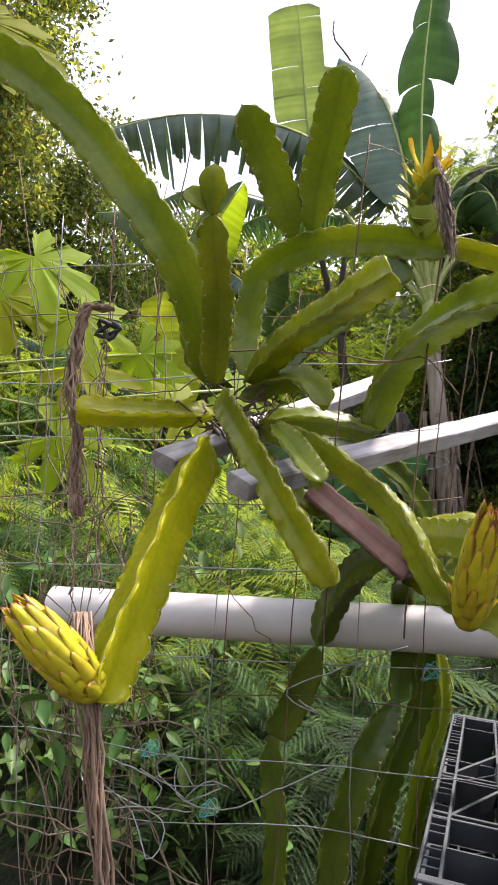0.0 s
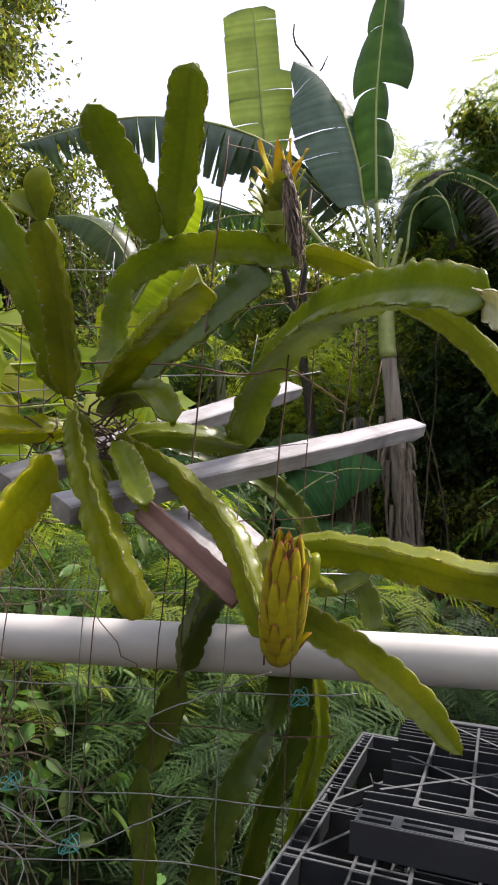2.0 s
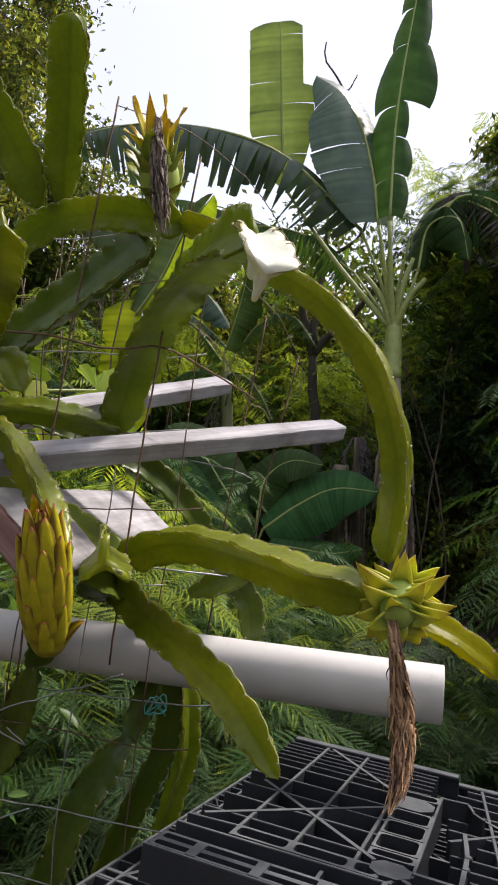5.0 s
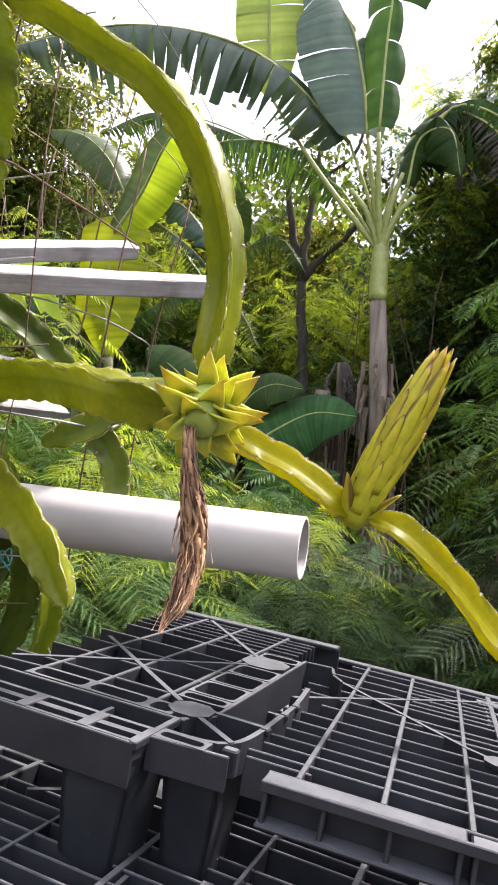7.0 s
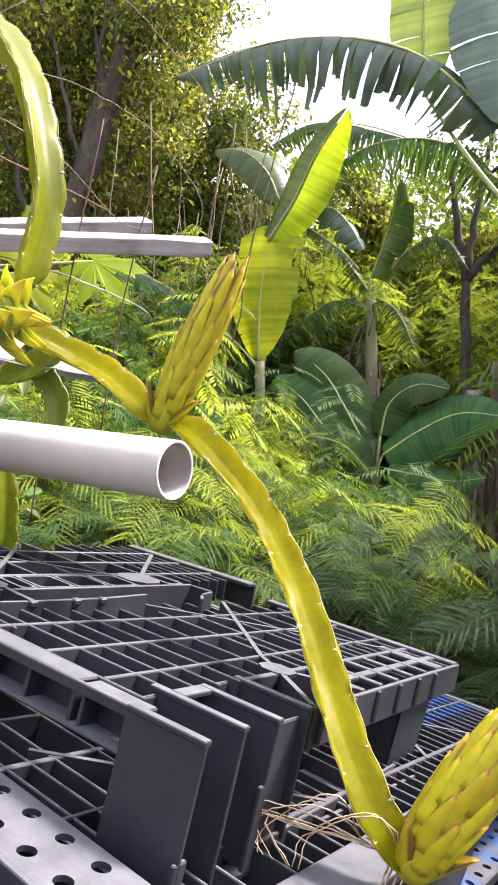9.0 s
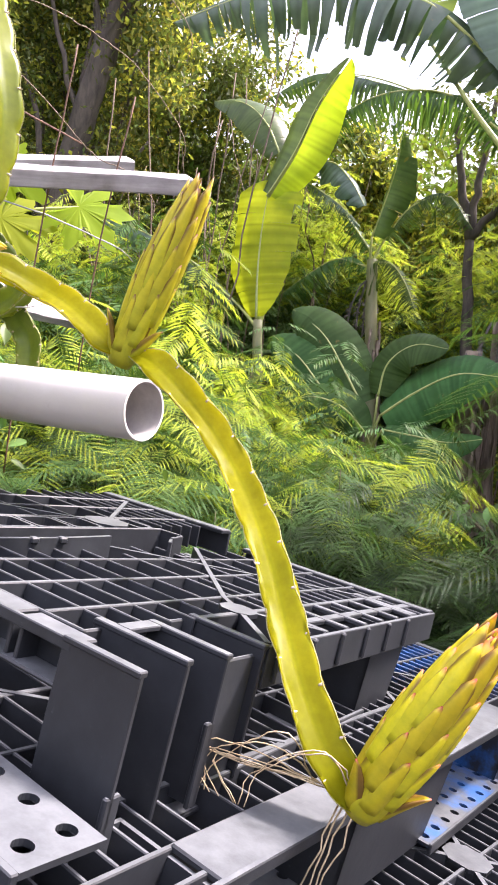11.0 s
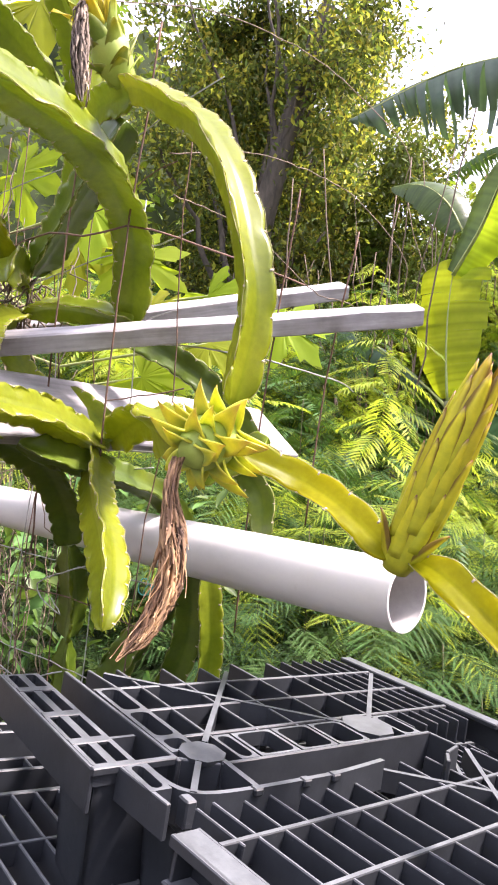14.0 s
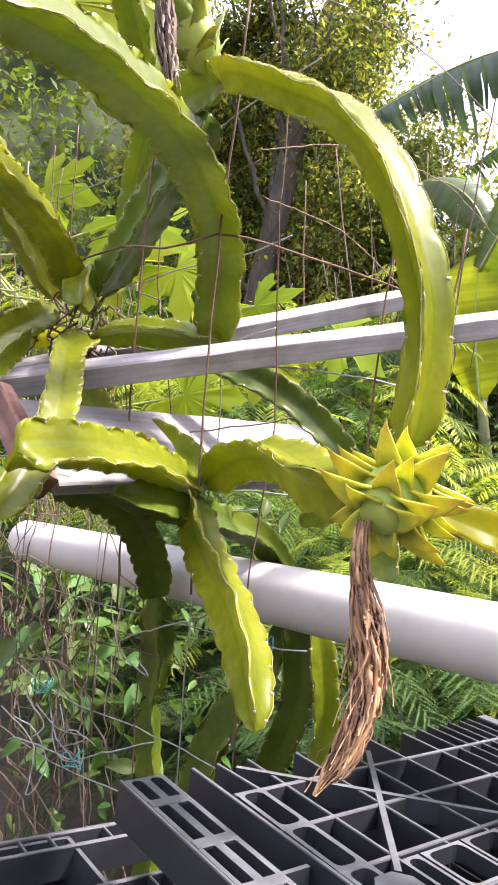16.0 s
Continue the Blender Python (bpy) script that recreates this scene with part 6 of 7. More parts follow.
    for i, (p, w, tr) in enumerate((([(-1.87, 8.48, 3.27), (-2.05, 8.4, 3.36), (-2.34, 8.3, 3.24), (-2.80, 8.2, 2.86)], 0.26, 0.75), ([(-1.85, 8.48, 3.3), (-1.62, 8.4, 3.32), (-1.36, 8.3, 3.10), (-1.14, 8.2, 2.74)], 0.26, 0.75),
                                    ([(-1.84, 8.45, 3.6), (-1.76, 8.45, 3.90), (-1.66, 8.45, 4.36), (-1.60, 8.4, 4.75)], 0.26, 0.3), ([(-1.87, 8.5, 3.47), (-2.09, 8.5, 3.73), (-2.35, 8.5, 3.99), (-2.7, 8.5, 4.05)], 0.22, 0.75),
                                    ([(-1.75, 8.6, 3.6), (-1.45, 8.6, 4.0), (-1.1, 8.6, 4.1), (-0.75, 8.6, 3.7)], 0.24, 0.75))):
        leaf_on_stalk(b, (-1.82, 8.5, 3.25), p, w, (0, -0.6, 0.8), tr, 0.8, M_BAN, 32 + i, "torn arching leaf", None, 0.5, 0.022)
    dead_leaves(b, (-1.78, 8.45, 3.1), 6, 0.8, 39, 0.3)
    # low broad-leaved plant
    b = thing("banana_plant", "low banana sucker with broad dark leaves", "banana plant", g)
    banana_trunk(b, [(-0.95, 7.1, 0), (-0.96, 7.1, 0.6), (-0.97, 7.08, 1.15)], 0.08, 41, 0.3)
    for i, (p, w) in enumerate((([(-1.10, 7.0, 1.60), (-1.41, 7.0, 2.03), (-1.70, 6.98, 2.36), (-1.92, 6.95, 2.46)], 0.27), ([(-1.12, 6.9, 1.52), (-1.49, 6.88, 1.74), (-1.78, 6.85, 2.03), (-2.04, 6.85, 2.18)], 0.29),
                                ([(-0.96, 7.0, 1.70), (-0.90, 7.0, 2.02), (-0.72, 7.0, 2.18), (-0.36, 6.95, 2.16)], 0.20), ([(-0.88, 6.9, 1.52), (-0.52, 6.9, 1.80), (-0.20, 6.88, 1.95), (0.16, 6.85, 1.94)], 0.30),
                                ([(-0.80, 6.8, 1.40), (-0.52, 6.8, 1.38), (-0.20, 6.8, 1.36), (0.06, 6.8, 1.42)], 0.15), ([(-0.70, 6.6, 1.20), (-0.48, 6.6, 1.10), (-0.24, 6.6, 1.04), (0.0, 6.55, 0.84)], 0.19),
                                ([(-0.95, 6.8, 1.35), (-1.15, 6.7, 1.55), (-1.45, 6.65, 1.62), (-1.75, 6.6, 1.50)], 0.20))):
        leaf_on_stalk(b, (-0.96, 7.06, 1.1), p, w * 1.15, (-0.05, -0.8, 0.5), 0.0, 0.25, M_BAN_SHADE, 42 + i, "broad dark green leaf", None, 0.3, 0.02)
    # bare shaggy trunks
    for i, (pts, r) in enumerate((([(-0.12, 7.3, 0), (-0.175, 7.3, 0.77), (-0.22, 7.3, 1.47), (-0.23, 7.3, 2.2)], 0.12), ([(-0.38, 7.2, 0), (-0.46, 7.2, 0.5), (-0.55, 7.2, 0.95)], 0.09), ([(0.14, 7.5, 0), (-0.02, 7.5, 1.05), (-0.07, 7.5, 1.82), (-0.10, 7.5, 2.5)], 0.07))):
        b = thing("banana_plant", "shaggy brown banana trunk standing in the shade", "banana plant", g)
        banana_trunk(b, pts, r, 51 + i, 2.2, M_BAN_DRY)
        dead_leaves(b, pts[-1], 6, 0.6, 70 + i, 0.35)
    # a fallen dry stalk beside the trunks
    b = thing("fallen_stalk", "pale dry fallen stalk among the trunks", "branch")
    V, F = tube([(-0.62, 7.0, 0.70), (-0.30, 6.95, 0.92), (0.0, 6.9, 0.80), (0.35, 6.9, 0.45)], 0.018, 24, 6, 0.6, 0.006, 5)
    part("stalk", mesh_from("stalk", V, F, M_VINE), b)


build_bananas()


# ---- feathery shrubs ----
def feather_leaf(rng, length, pairs, leaflets):
    """One twice-feathered leaf along +x with drooping side ribs, as triangles."""
    P = []
    for i in range(pairs):
        u = (i + 1) / pairs
        base = np.array((length * (0.15 + 0.85 * u), 0, -0.22 * length * u * u))
        pl = length * 0.31 * (0.70 + 0.45 * math.sin(math.pi * (0.10 + 0.75 * u)))
        for s in (-1, 1):
            ang = radians(64 - 22 * u) + rng.normal(0, 0.07)
            d = np.array((math.cos(ang), s * math.sin(ang), -0.06 + rng.normal(0, 0.06)))
            side = np.array((-s * math.sin(ang), math.cos(ang), 0.0))
            nor = np.cross(d, side)
            P += [base - side * 0.0012, base + side * 0.0012, base + d * pl + np.array((0, 0, -0.22 * pl))]
            if not leaflets:
                lw = 0.030 * pl + 0.004
                m0 = base + d * pl * 0.5 + np.array((0, 0, -0.05 * pl))
                e0 = base + d * pl + np.array((0, 0, -0.22 * pl))
                P += [base, m0 + side * lw, m0 - side * lw, m0 - side * lw, m0 + side * lw, e0]
            if leaflets:
                m0 = base + d * pl * 0.5 + np.array((0, 0, -0.05 * pl))
                e0 = base + d * pl + np.array((0, 0, -0.22 * pl))
                P += [base, m0 + side * 0.0032, m0 - side * 0.0032, m0 - side * 0.0032, m0 + side * 0.0032, e0]
            for j in range(leaflets):
                w = (j + 0.8) / leaflets
                c = base + d * pl * w + np.array((0, 0, -0.22 * pl * w * w))
                ll = min(0.0095, pl * 0.105) * (0.65 + 0.45 * math.sin(math.pi * w)) * (1.0 if leaflets > 7 else 1.25)
                lw = pl * 0.27 / leaflets
                for q in (-1, 1):
                    e = side * q * ll + d * ll * 0.45 + nor * ll * rng.uniform(-0.2, 0.2)
                    P += [c - d * lw, c + d * lw, c + e]
    for i in range(4):
        x0, x1 = length * i / 4, length * (i + 1) / 4
        P += [np.array((x0, -0.0015, -0.22 * length * (i / 4) ** 2)), np.array((x0, 0.0015, -0.22 * length * (i / 4) ** 2)), np.array((x1, 0, -0.22 * length * ((i + 1) / 4) ** 2))]
    return np.array(P)


def feather_branch(seed, material, leaves=10, length=0.27, pairs=7, leaflets=10, reach=0.5):
    rng = np.random.default_rng(seed)
    pts = []
    for i in range(leaves):
        u = (i + 1) / leaves
        P = feather_leaf(rng, length * rng.uniform(0.75, 1.2), pairs, leaflets)
        w = i * 2.4 + rng.uniform(-0.4, 0.4)
        m = Matrix.Translation((0, 0, reach * u)) @ Matrix.Rotation(w, 4, "Z") @ Matrix.Rotation(radians(rng.uniform(-6, 26)), 4, "Y") @ Matrix.Rotation(rng.uniform(-0.25, 0.25), 4, "X")
        A = np.array(m)
        pts.append(P @ A[:3, :3].T + A[:3, 3])
    V = np.concatenate(pts)
    F = np.arange(len(V)).reshape(-1, 3)
    return np_mesh("branch", V, F, material)


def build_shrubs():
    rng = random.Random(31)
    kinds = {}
    for key, mat in (("sun", M_FERN_SUN), ("mid", M_FERN), ("dark", M_FERN_SHADE)):
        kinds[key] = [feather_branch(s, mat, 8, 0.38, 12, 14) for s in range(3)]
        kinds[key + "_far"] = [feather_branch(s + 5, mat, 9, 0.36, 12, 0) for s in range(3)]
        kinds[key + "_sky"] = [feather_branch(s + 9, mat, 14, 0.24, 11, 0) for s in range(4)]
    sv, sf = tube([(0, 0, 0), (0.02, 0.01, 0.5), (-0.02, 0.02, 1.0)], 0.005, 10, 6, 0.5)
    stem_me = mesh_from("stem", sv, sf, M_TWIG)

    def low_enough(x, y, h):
        """Keeps shrubs low before the young banana, its sucker and the old trunks, to fit the camera's view."""
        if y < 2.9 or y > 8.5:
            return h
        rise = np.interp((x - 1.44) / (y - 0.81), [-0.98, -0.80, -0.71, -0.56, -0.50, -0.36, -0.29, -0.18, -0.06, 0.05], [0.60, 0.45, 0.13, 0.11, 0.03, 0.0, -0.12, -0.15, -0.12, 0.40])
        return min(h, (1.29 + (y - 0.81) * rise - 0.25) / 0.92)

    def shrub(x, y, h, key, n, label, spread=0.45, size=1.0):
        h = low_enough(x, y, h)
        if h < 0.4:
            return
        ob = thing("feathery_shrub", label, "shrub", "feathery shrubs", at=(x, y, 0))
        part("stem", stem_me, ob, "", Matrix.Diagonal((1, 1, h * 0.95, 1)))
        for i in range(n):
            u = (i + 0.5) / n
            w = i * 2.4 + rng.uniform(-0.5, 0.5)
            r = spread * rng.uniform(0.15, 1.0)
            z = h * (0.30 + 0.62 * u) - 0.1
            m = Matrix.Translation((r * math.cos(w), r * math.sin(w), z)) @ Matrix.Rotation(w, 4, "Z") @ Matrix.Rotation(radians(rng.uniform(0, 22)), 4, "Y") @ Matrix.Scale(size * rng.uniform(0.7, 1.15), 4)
            # painted light: upper branches take the sunlit copy, lower ones the shaded copy
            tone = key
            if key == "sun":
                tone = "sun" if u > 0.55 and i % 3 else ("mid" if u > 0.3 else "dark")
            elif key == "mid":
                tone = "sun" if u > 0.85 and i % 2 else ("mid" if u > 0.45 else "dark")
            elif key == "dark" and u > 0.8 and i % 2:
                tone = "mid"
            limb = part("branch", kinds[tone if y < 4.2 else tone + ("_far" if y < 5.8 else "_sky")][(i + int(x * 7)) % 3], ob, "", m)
            tagged(limb, kind="stuff")

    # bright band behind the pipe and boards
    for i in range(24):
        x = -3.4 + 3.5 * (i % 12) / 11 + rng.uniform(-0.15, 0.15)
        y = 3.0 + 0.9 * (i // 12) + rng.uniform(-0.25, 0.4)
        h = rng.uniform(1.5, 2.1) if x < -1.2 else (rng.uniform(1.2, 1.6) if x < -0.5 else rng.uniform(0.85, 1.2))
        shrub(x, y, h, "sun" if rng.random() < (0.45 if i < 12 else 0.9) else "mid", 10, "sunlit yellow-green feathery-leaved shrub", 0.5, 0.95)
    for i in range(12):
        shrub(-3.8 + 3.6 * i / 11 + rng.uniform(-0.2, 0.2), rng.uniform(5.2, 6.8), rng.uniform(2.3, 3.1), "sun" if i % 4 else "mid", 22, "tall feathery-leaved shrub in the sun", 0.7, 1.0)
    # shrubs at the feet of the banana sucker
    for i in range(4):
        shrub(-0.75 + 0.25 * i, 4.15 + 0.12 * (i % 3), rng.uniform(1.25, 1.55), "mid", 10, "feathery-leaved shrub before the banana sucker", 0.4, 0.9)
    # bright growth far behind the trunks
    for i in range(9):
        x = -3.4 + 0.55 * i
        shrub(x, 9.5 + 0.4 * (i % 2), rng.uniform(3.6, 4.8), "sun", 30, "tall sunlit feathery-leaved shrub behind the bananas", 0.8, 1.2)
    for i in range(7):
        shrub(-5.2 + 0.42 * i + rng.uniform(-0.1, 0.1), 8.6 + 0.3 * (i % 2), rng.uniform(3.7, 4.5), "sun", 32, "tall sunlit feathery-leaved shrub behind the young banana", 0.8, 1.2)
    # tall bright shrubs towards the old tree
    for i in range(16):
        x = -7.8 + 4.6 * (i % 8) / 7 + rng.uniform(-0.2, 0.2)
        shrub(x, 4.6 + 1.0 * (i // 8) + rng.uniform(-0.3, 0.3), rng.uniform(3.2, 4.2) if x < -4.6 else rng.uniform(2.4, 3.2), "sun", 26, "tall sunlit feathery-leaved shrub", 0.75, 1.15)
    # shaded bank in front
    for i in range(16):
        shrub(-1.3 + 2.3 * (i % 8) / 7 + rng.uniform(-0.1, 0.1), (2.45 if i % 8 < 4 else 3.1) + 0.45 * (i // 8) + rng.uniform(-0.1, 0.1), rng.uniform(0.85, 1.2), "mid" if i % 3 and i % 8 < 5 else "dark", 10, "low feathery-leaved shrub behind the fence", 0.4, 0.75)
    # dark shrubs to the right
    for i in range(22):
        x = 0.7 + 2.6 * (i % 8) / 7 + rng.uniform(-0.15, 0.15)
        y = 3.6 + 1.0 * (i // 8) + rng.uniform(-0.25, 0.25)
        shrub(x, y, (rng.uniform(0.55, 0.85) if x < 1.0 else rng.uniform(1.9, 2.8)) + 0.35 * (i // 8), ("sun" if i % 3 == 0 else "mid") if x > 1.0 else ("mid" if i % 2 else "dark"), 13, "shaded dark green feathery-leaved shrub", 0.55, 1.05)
    # feathery tree crown at the right against the sky
    for i in range(9):
        shrub(0.95 + 2.4 * (i % 5) / 4 + rng.uniform(-0.15, 0.15), 8.6 + 1.0 * (i // 5), 6.2 + 1.7 * (i % 5) / 4 + rng.uniform(-0.2, 0.3), "mid" if i % 2 else "sun", 70, "tall feathery-leaved tree against the sky", 0.95, 1.15)


build_shrubs()


# ---- trees ----
def build_tree(x, y, h, crown, label, seed, leaves, size, mats, trunk_r, lean=(0, 0), low=0.35):
    rng = np.random.default_rng(seed)
    ob = thing("tree", label, "tree", at=(x, y, 0))
    top = np.array((lean[0], lean[1], h * 0.72))
    V, F = tube([(0, 0, 0), top * 0.35 + (0.08, 0.05, 0), top * 0.7, top], trunk_r, 20, 10, 0.45, trunk_r * 0.08, seed)
    part("trunk", mesh_from("trunk", V, F, M_BARK), ob)
    cents = []
    for i in range(16):
        u = low + (1 - low) * (i + 0.5) / 16
        w = i * 2.4 + rng.uniform(-0.4, 0.4)
        start = top * min(1.0, u * 0.95)
        end = np.array((lean[0] * u + crown * math.cos(w) * rng.uniform(0.5, 1.0), lean[1] * u + crown * math.sin(w) * rng.uniform(0.5, 1.0), h * (u + 0.10) * rng.uniform(0.92, 1.04)))
        mid = (start + end) / 2 + (0, 0, 0.25)
        V, F = tube([start, mid, end], trunk_r * 0.30 * (1.2 - u), 12, 6, 0.3, 0.03, seed + i)
        part("limb", mesh_from("limb", V, F, M_BARK), ob)
        for k in range(9):
            p = mid + (end - mid) * rng.uniform(0.0, 1.15) + rng.normal(0, crown * 0.13, 3)
            cents.append((p, rng.uniform(0.20, 0.42) * crown * 0.6))
    n = leaves // len(cents)
    for m, mat in enumerate(mats):
        C = np.concatenate([p + rng.normal(0, 1, (n // len(mats), 3)) * np.array((r, r, r * 0.7)) * 0.6 for p, r in cents])
        V, F = leaf_cloud(C, None, size, rng)
        part("crown", np_mesh("crown", V, F, mat), ob)
    return ob


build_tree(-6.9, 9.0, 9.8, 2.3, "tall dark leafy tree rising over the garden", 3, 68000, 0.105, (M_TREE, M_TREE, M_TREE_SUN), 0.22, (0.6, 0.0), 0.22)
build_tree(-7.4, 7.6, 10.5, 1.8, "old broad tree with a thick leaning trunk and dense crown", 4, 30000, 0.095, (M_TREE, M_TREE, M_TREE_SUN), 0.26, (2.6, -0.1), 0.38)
# two trees added, mostly out of view, to shade the right-hand shrubs
build_tree(5.0, 8.4, 7.4, 2.2, "unseen dense tree added to shade the garden side", 6, 26000, 0.13, (M_TREE_SUN,), 0.2, (0.0, 0.0), 0.25)
build_tree(3.7, 9.8, 6.6, 2.0, "dense tree beside the banana plants, added for its shade", 7, 24000, 0.13, (M_TREE_SUN,), 0.18, (0.0, 0.0), 0.25)
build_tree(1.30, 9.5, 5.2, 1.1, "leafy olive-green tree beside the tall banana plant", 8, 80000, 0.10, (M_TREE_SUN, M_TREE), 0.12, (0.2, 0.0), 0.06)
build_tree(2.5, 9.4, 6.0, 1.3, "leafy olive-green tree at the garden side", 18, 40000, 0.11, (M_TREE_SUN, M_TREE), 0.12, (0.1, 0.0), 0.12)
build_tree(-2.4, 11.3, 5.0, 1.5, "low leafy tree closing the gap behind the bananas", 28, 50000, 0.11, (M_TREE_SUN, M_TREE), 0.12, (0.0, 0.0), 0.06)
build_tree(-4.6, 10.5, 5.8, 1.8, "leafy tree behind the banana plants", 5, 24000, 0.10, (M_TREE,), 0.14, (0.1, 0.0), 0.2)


def build_slender_tree():
    """A thin bare trunk that forks below a sparse crown."""
    ob = thing("tree", "slender dark trunk forking under a sparse crown", "tree", at=(-0.83, 8.8, 0))
    for name, pts, r in (("trunk", [(0.36, 0, 0), (0.26, 0, 0.9), (0.15, 0, 2.2), (0.0, 0, 3.72)], 0.10),
                         ("limb", [(0.0, 0, 3.65), (-0.08, 0, 3.95), (-0.18, 0, 4.3), (-0.3, 0, 5.0)], 0.06),
                         ("limb", [(0.0, 0, 3.65), (0.22, 0, 3.95), (0.50, 0, 4.2), (0.8, 0, 4.6)], 0.05),
                         ("limb", [(0.0, 0, 3.70), (0.01, 0, 4.2), (0.04, 0.1, 4.85), (0.1, 0.1, 5.4)], 0.05)):
        V, F = tube(pts, r, 16, 8, 0.5, 0.008, 3)
        part(name, mesh_from(name, V, F, M_BARK), ob)
    for pts, r in (([(0.1, 0.1, 4.9), (0.563, 0.0, 5.354), (0.356, 0.0, 6.703), (0.173, 0.0, 7.088), (0.047, 0.0, 7.311), (-0.095, 0.0, 7.523), (-0.095, 0.0, 7.76)], 0.022), ([(0.173, 0.0, 7.088), (0.243, 0.0, 7.096), (0.332, 0.0, 7.279)], 0.012)):
        V, F = tube(pts, r, 24, 6, 0.5, 0.003, 7)
        part("bare_twig", mesh_from("bare_twig", V, F, M_BARK), ob)
    rng = np.random.default_rng(44)
    C = np.concatenate([np.array(c) + rng.normal(0, 0.28, (420, 3)) for c in ((-0.3, 0, 5.0), (0.8, 0, 4.7), (0.1, 0.1, 5.2))])
    V, F = leaf_cloud(C, None, 0.09, rng)
    part("crown", np_mesh("crown", V, F, M_TREE), ob)


build_slender_tree()


def build_lianas():
    rng = random.Random(8)
    paths = []
    for i in range(46):
        x, y = rng.uniform(-6.0, -2.3), rng.uniform(6.8, 8.8)
        z = rng.uniform(3.2, 5.5)
        paths.append([(x, y, 0.5), (x + rng.uniform(-0.3, 0.3), y, z * 0.5), (x + rng.uniform(-0.6, 0.6), y, z)])
    for i in range(14):
        x, y = rng.uniform(-0.6, 2.6), rng.uniform(8.0, 9.5)
        paths.append([(x, y, 0), (x + rng.uniform(-0.2, 0.2), y, 1.6), (x + rng.uniform(-0.5, 0.5), y, 3.6)])
    V, F = join([tube(p, rng.uniform(0.005, 0.014), 12, 5, 0.6, 0.02, i) for i, p in enumerate(paths)])
    tagged(new("lianas", mesh_from("lianas", V, F, M_VINE_DARK)), "thin bare stems and hanging lianas among the trees", "vine", kind="stuff")


build_lianas()


# ---- papaya and broad leaves ----
def lobed_leaf(size, seed, lobes=7):
    """A papaya blade: deeply cut fingers round a centre, drooping at the tips."""
    rng = random.Random(seed)
    V, F = [(0, 0, 0.02 * size)], []
    rim = []
    for k in range(lobes):
        a0 = radians(-150 + 300 * (k + 0.5) / lobes)
        L = size * (1.0 - 0.35 * abs(k - (lobes - 1) / 2) / lobes * 2)
        for da, r in ((-0.36, 0.46), (-0.29, 0.60), (-0.31, 0.76), (-0.20, 0.76), (-0.12, 0.90), (0.0, 1.0), (0.12, 0.88), (0.20, 0.74), (0.31, 0.74), (0.29, 0.58), (0.36, 0.46)):
            rr = L * r * rng.uniform(0.93, 1.07)
            w = a0 + da
            rim.append((rr * math.cos(w), rr * math.sin(w), -0.16 * size * r * r + rng.uniform(-0.02, 0.02) * size))
    V += rim
    n = len(rim)
    inner = [(x * 0.5, y * 0.5, z * 0.35 + 0.01 * size) for x, y, z in rim]
    V += inner
    for k in range(n - 1):
        F.append((1 + k, 2 + k, 1 + n + k + 1, 1 + n + k))
        F.append((0, 1 + n + k, 1 + n + k + 1))
    return V, F


def build_papaya():
    g = thing("papaya_plant", "papaya plant with large lobed yellow-green leaves", "papaya", at=(-3.95, 1.9, 0))
    V, F = tube([(0, 0, 0), (0.05, 0, 1.5), (0.2, 0.05, 2.9), (0.35, 0.1, 3.8)], 0.05, 18, 10, 0.7, 0.003, 1)
    part("trunk", mesh_from("trunk", V, F, M_BAN_TRUNK), g)
    rng = random.Random(2)
    spots = [(1.30, -0.75, 0.66, 3.50), (1.06, -0.70, 0.55, 3.20), (1.10, -0.40, 0.5, 2.48), (0.92, -0.35, 0.5, 2.36), (1.22, -0.25, 0.45, 2.30), (0.6, -0.5, 0.5, 2.7), (1.15, -0.1, 0.45, 2.12), (1.35, 0.05, 0.4, 2.2), (1.34, -0.9, 0.5, 3.62), (1.55, -0.1, 0.4, 1.95), (1.75, 0.1, 0.4, 2.05), (1.0, 0.0, 0.5, 1.85)]
    for i, (dx, dy, s, z) in enumerate(spots):
        dx, dy = dx + 1.50, dy + 0.85
        V, F = lobed_leaf(s * 0.60, i, 6)
        n = Vector((0.55 + rng.uniform(-0.25, 0.25), -0.85, 0.45 + rng.uniform(-0.3, 0.3))).normalized()
        fx = Vector((0.8, rng.uniform(-0.2, 0.2), rng.uniform(-0.9, 0.1)))
        fx = (fx - n * fx.dot(n)).normalized()
        fy = n.cross(fx)
        m = Matrix(((fx.x, fy.x, n.x, dx), (fx.y, fy.y, n.y, dy), (fx.z, fy.z, n.z, z), (0, 0, 0, 1)))
        lf = part("leaf", mesh_from("leaf", V, F, M_PAPAYA, True), g, "lobed yellow-green leaf", m)
        V, F = tube([(0.34, 0.1, 3.7), (dx * 0.6, dy * 0.6, z + 0.05), (dx, dy, z)], 0.008, 10, 6, 0.7)
        part("stalk", mesh_from("stalk", V, F, M_RIB), g)


build_papaya()


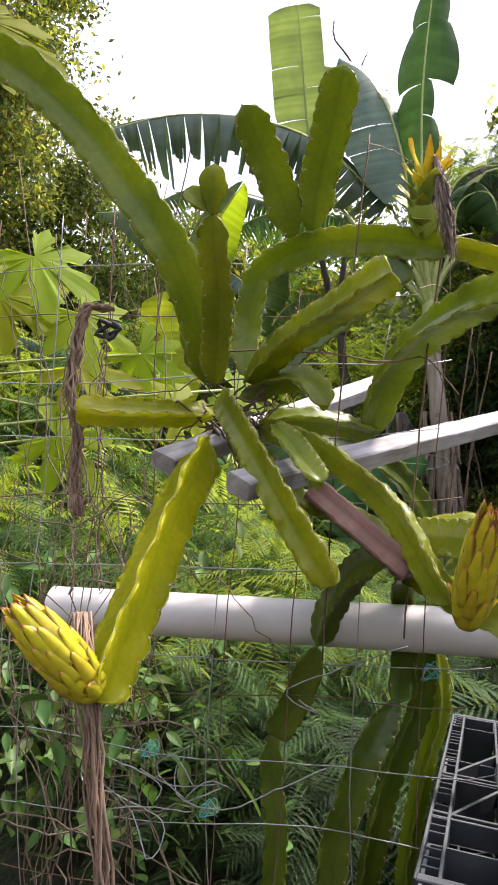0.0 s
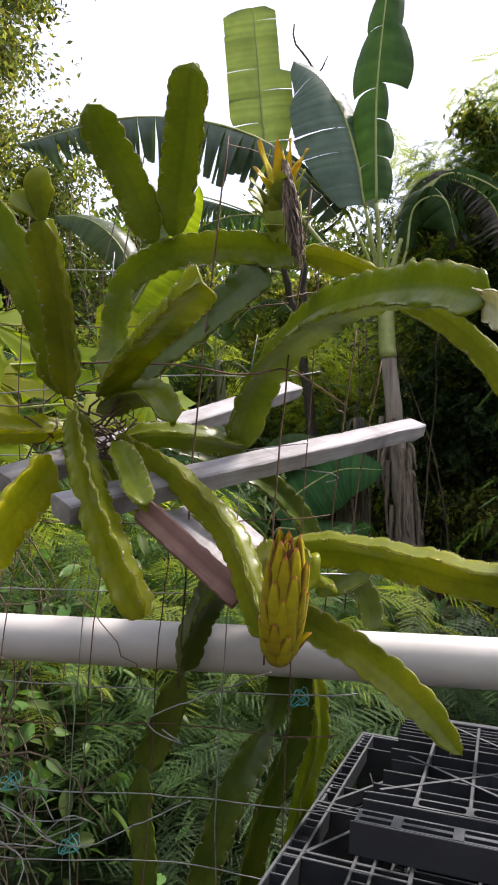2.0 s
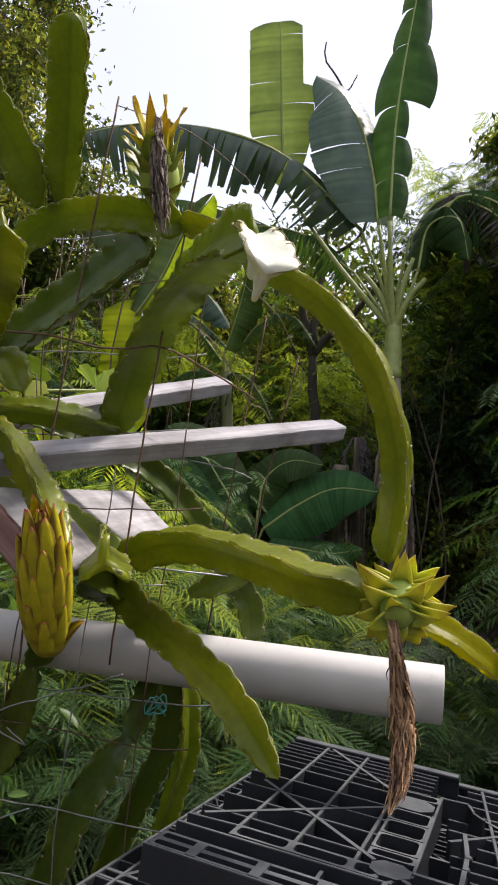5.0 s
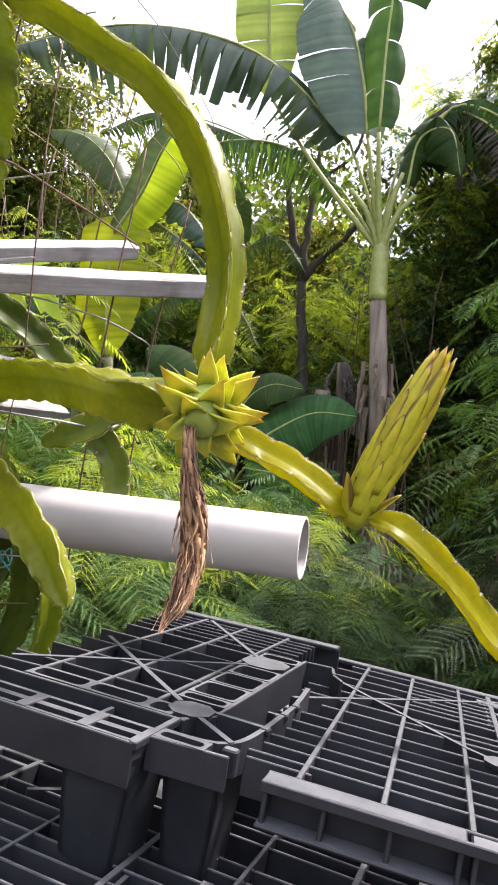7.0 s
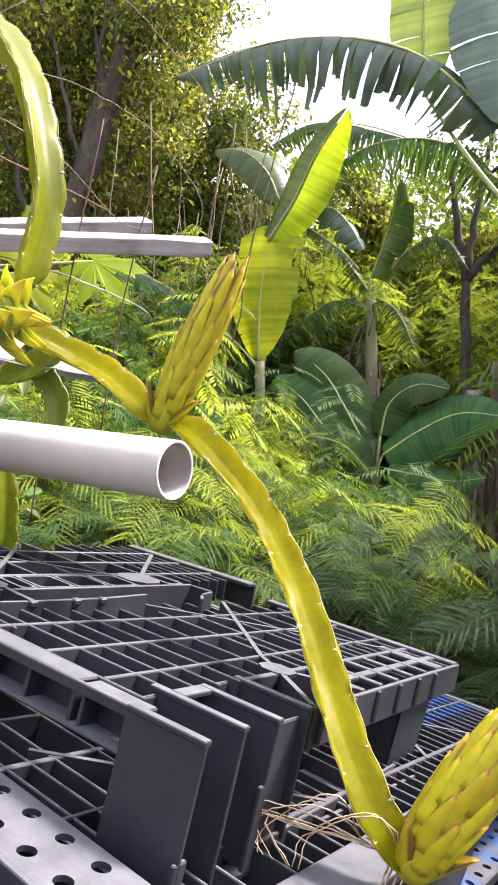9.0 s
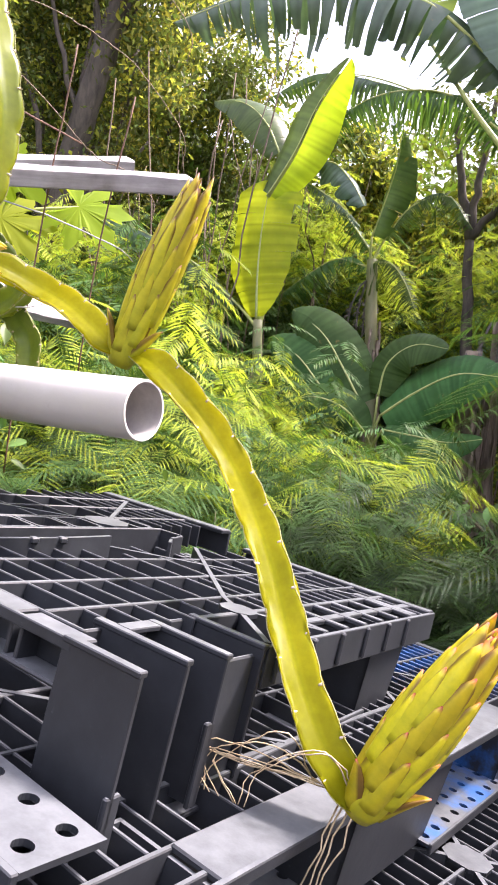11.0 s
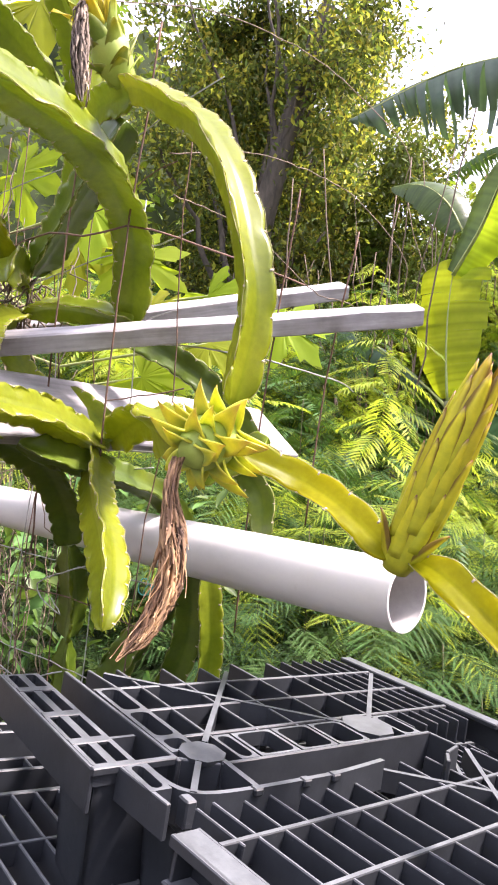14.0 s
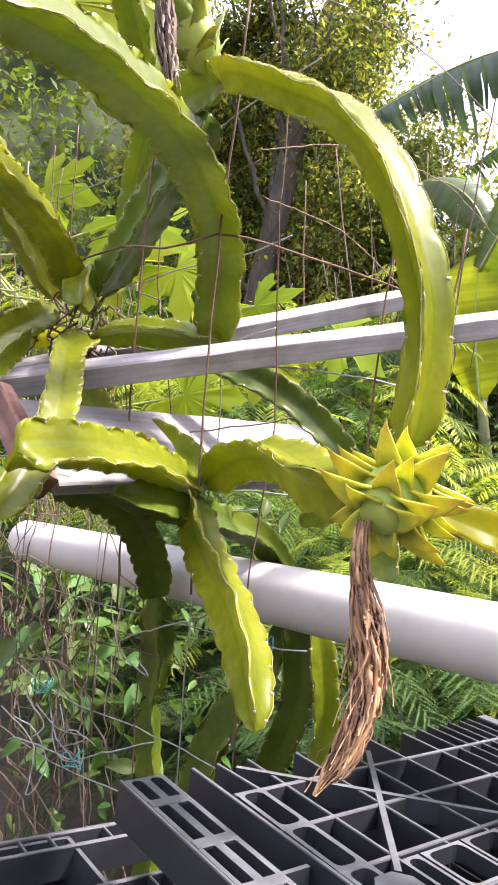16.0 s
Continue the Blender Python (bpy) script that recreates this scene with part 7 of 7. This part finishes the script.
def broad_leaf(size):
    rows, V, F = 8, [], []
    for i in range(rows):
        u = i / (rows - 1)
        w = size * 0.23 * math.sin(math.pi * (0.04 + 0.96 * u) ** 0.8) if u < 1 else 0.002
        for v in (-1, -0.5, 0, 0.5, 1):
            V.append((size * u, w * v, 0.07 * size * abs(v) - 0.25 * size * u * u))
    for i in range(rows - 1):
        for j in range(4):
            a = i * 5 + j
            F.append((a, a + 1, a + 6, a + 5))
    return np.array(V), np.array(F)


def build_undergrowth():
    rng = np.random.default_rng(12)
    LV, LF = broad_leaf(1.0)
    spots = [(-0.85, 1.98, 0.95, 0.28, 95, 0.09, "creeper with pointed green leaves on the fence foot"),
             (-0.75, 2.15, 0.75, 0.35, 110, 0.07, "leafy green climber low behind the fence"),
             (-1.2, 2.4, 1.15, 0.30, 60, 0.085, "large-leaved climber behind the fence"),
             (-0.85, 2.5, 1.25, 0.25, 50, 0.085, "large-leaved climber over the fence"),
             (1.4, 3.6, 0.35, 0.35, 160, 0.08, "dark broad-leaved plants in the shade"),
             (1.7, 3.0, 0.35, 0.35, 160, 0.08, "dark broad-leaved plants beside the pallets"),
             (-0.2, 2.9, 0.35, 0.5, 240, 0.07, "leafy weeds in the shade"),
             (0.1, 6.0, 0.35, 0.5, 200, 0.15, "broad-leaved plants at the feet of the old trunks"),
             (0.8, 5.0, 0.35, 0.5, 200, 0.13, "broad-leaved plants in the shade behind the pallets")]
    spots += [(-1.55, 2.15, 1.05, 0.30, 75, 0.105, "creeper with pale pointed leaves behind the fence"), (-1.15, 2.05, 0.85, 0.26, 70, 0.095, "creeper with pale pointed leaves behind the fence")]
    for x, y, z, r, n, s, label in spots:
        VV, FF = [], []
        for i in range(n):
            c = np.array((x, y, z)) + rng.normal(0, r * 0.55, 3)
            c[2] = max(0.05, c[2])
            m = np.array((Matrix.Rotation(rng.uniform(0, 6.28), 4, "Z") @ Matrix.Rotation(rng.uniform(-0.3, 0.9), 4, "Y") @ Matrix.Rotation(rng.normal(0, 0.4), 4, "X")).to_3x3())
            FF.append(LF + len(LV) * i)
            VV.append(LV * s * rng.uniform(0.6, 1.25) @ m.T + c)
        ob = new("undergrowth", np_mesh("undergrowth", np.concatenate(VV), np.concatenate(FF), M_BROAD, True))
        tagged(ob, label, "weeds", kind="stuff")


build_undergrowth()
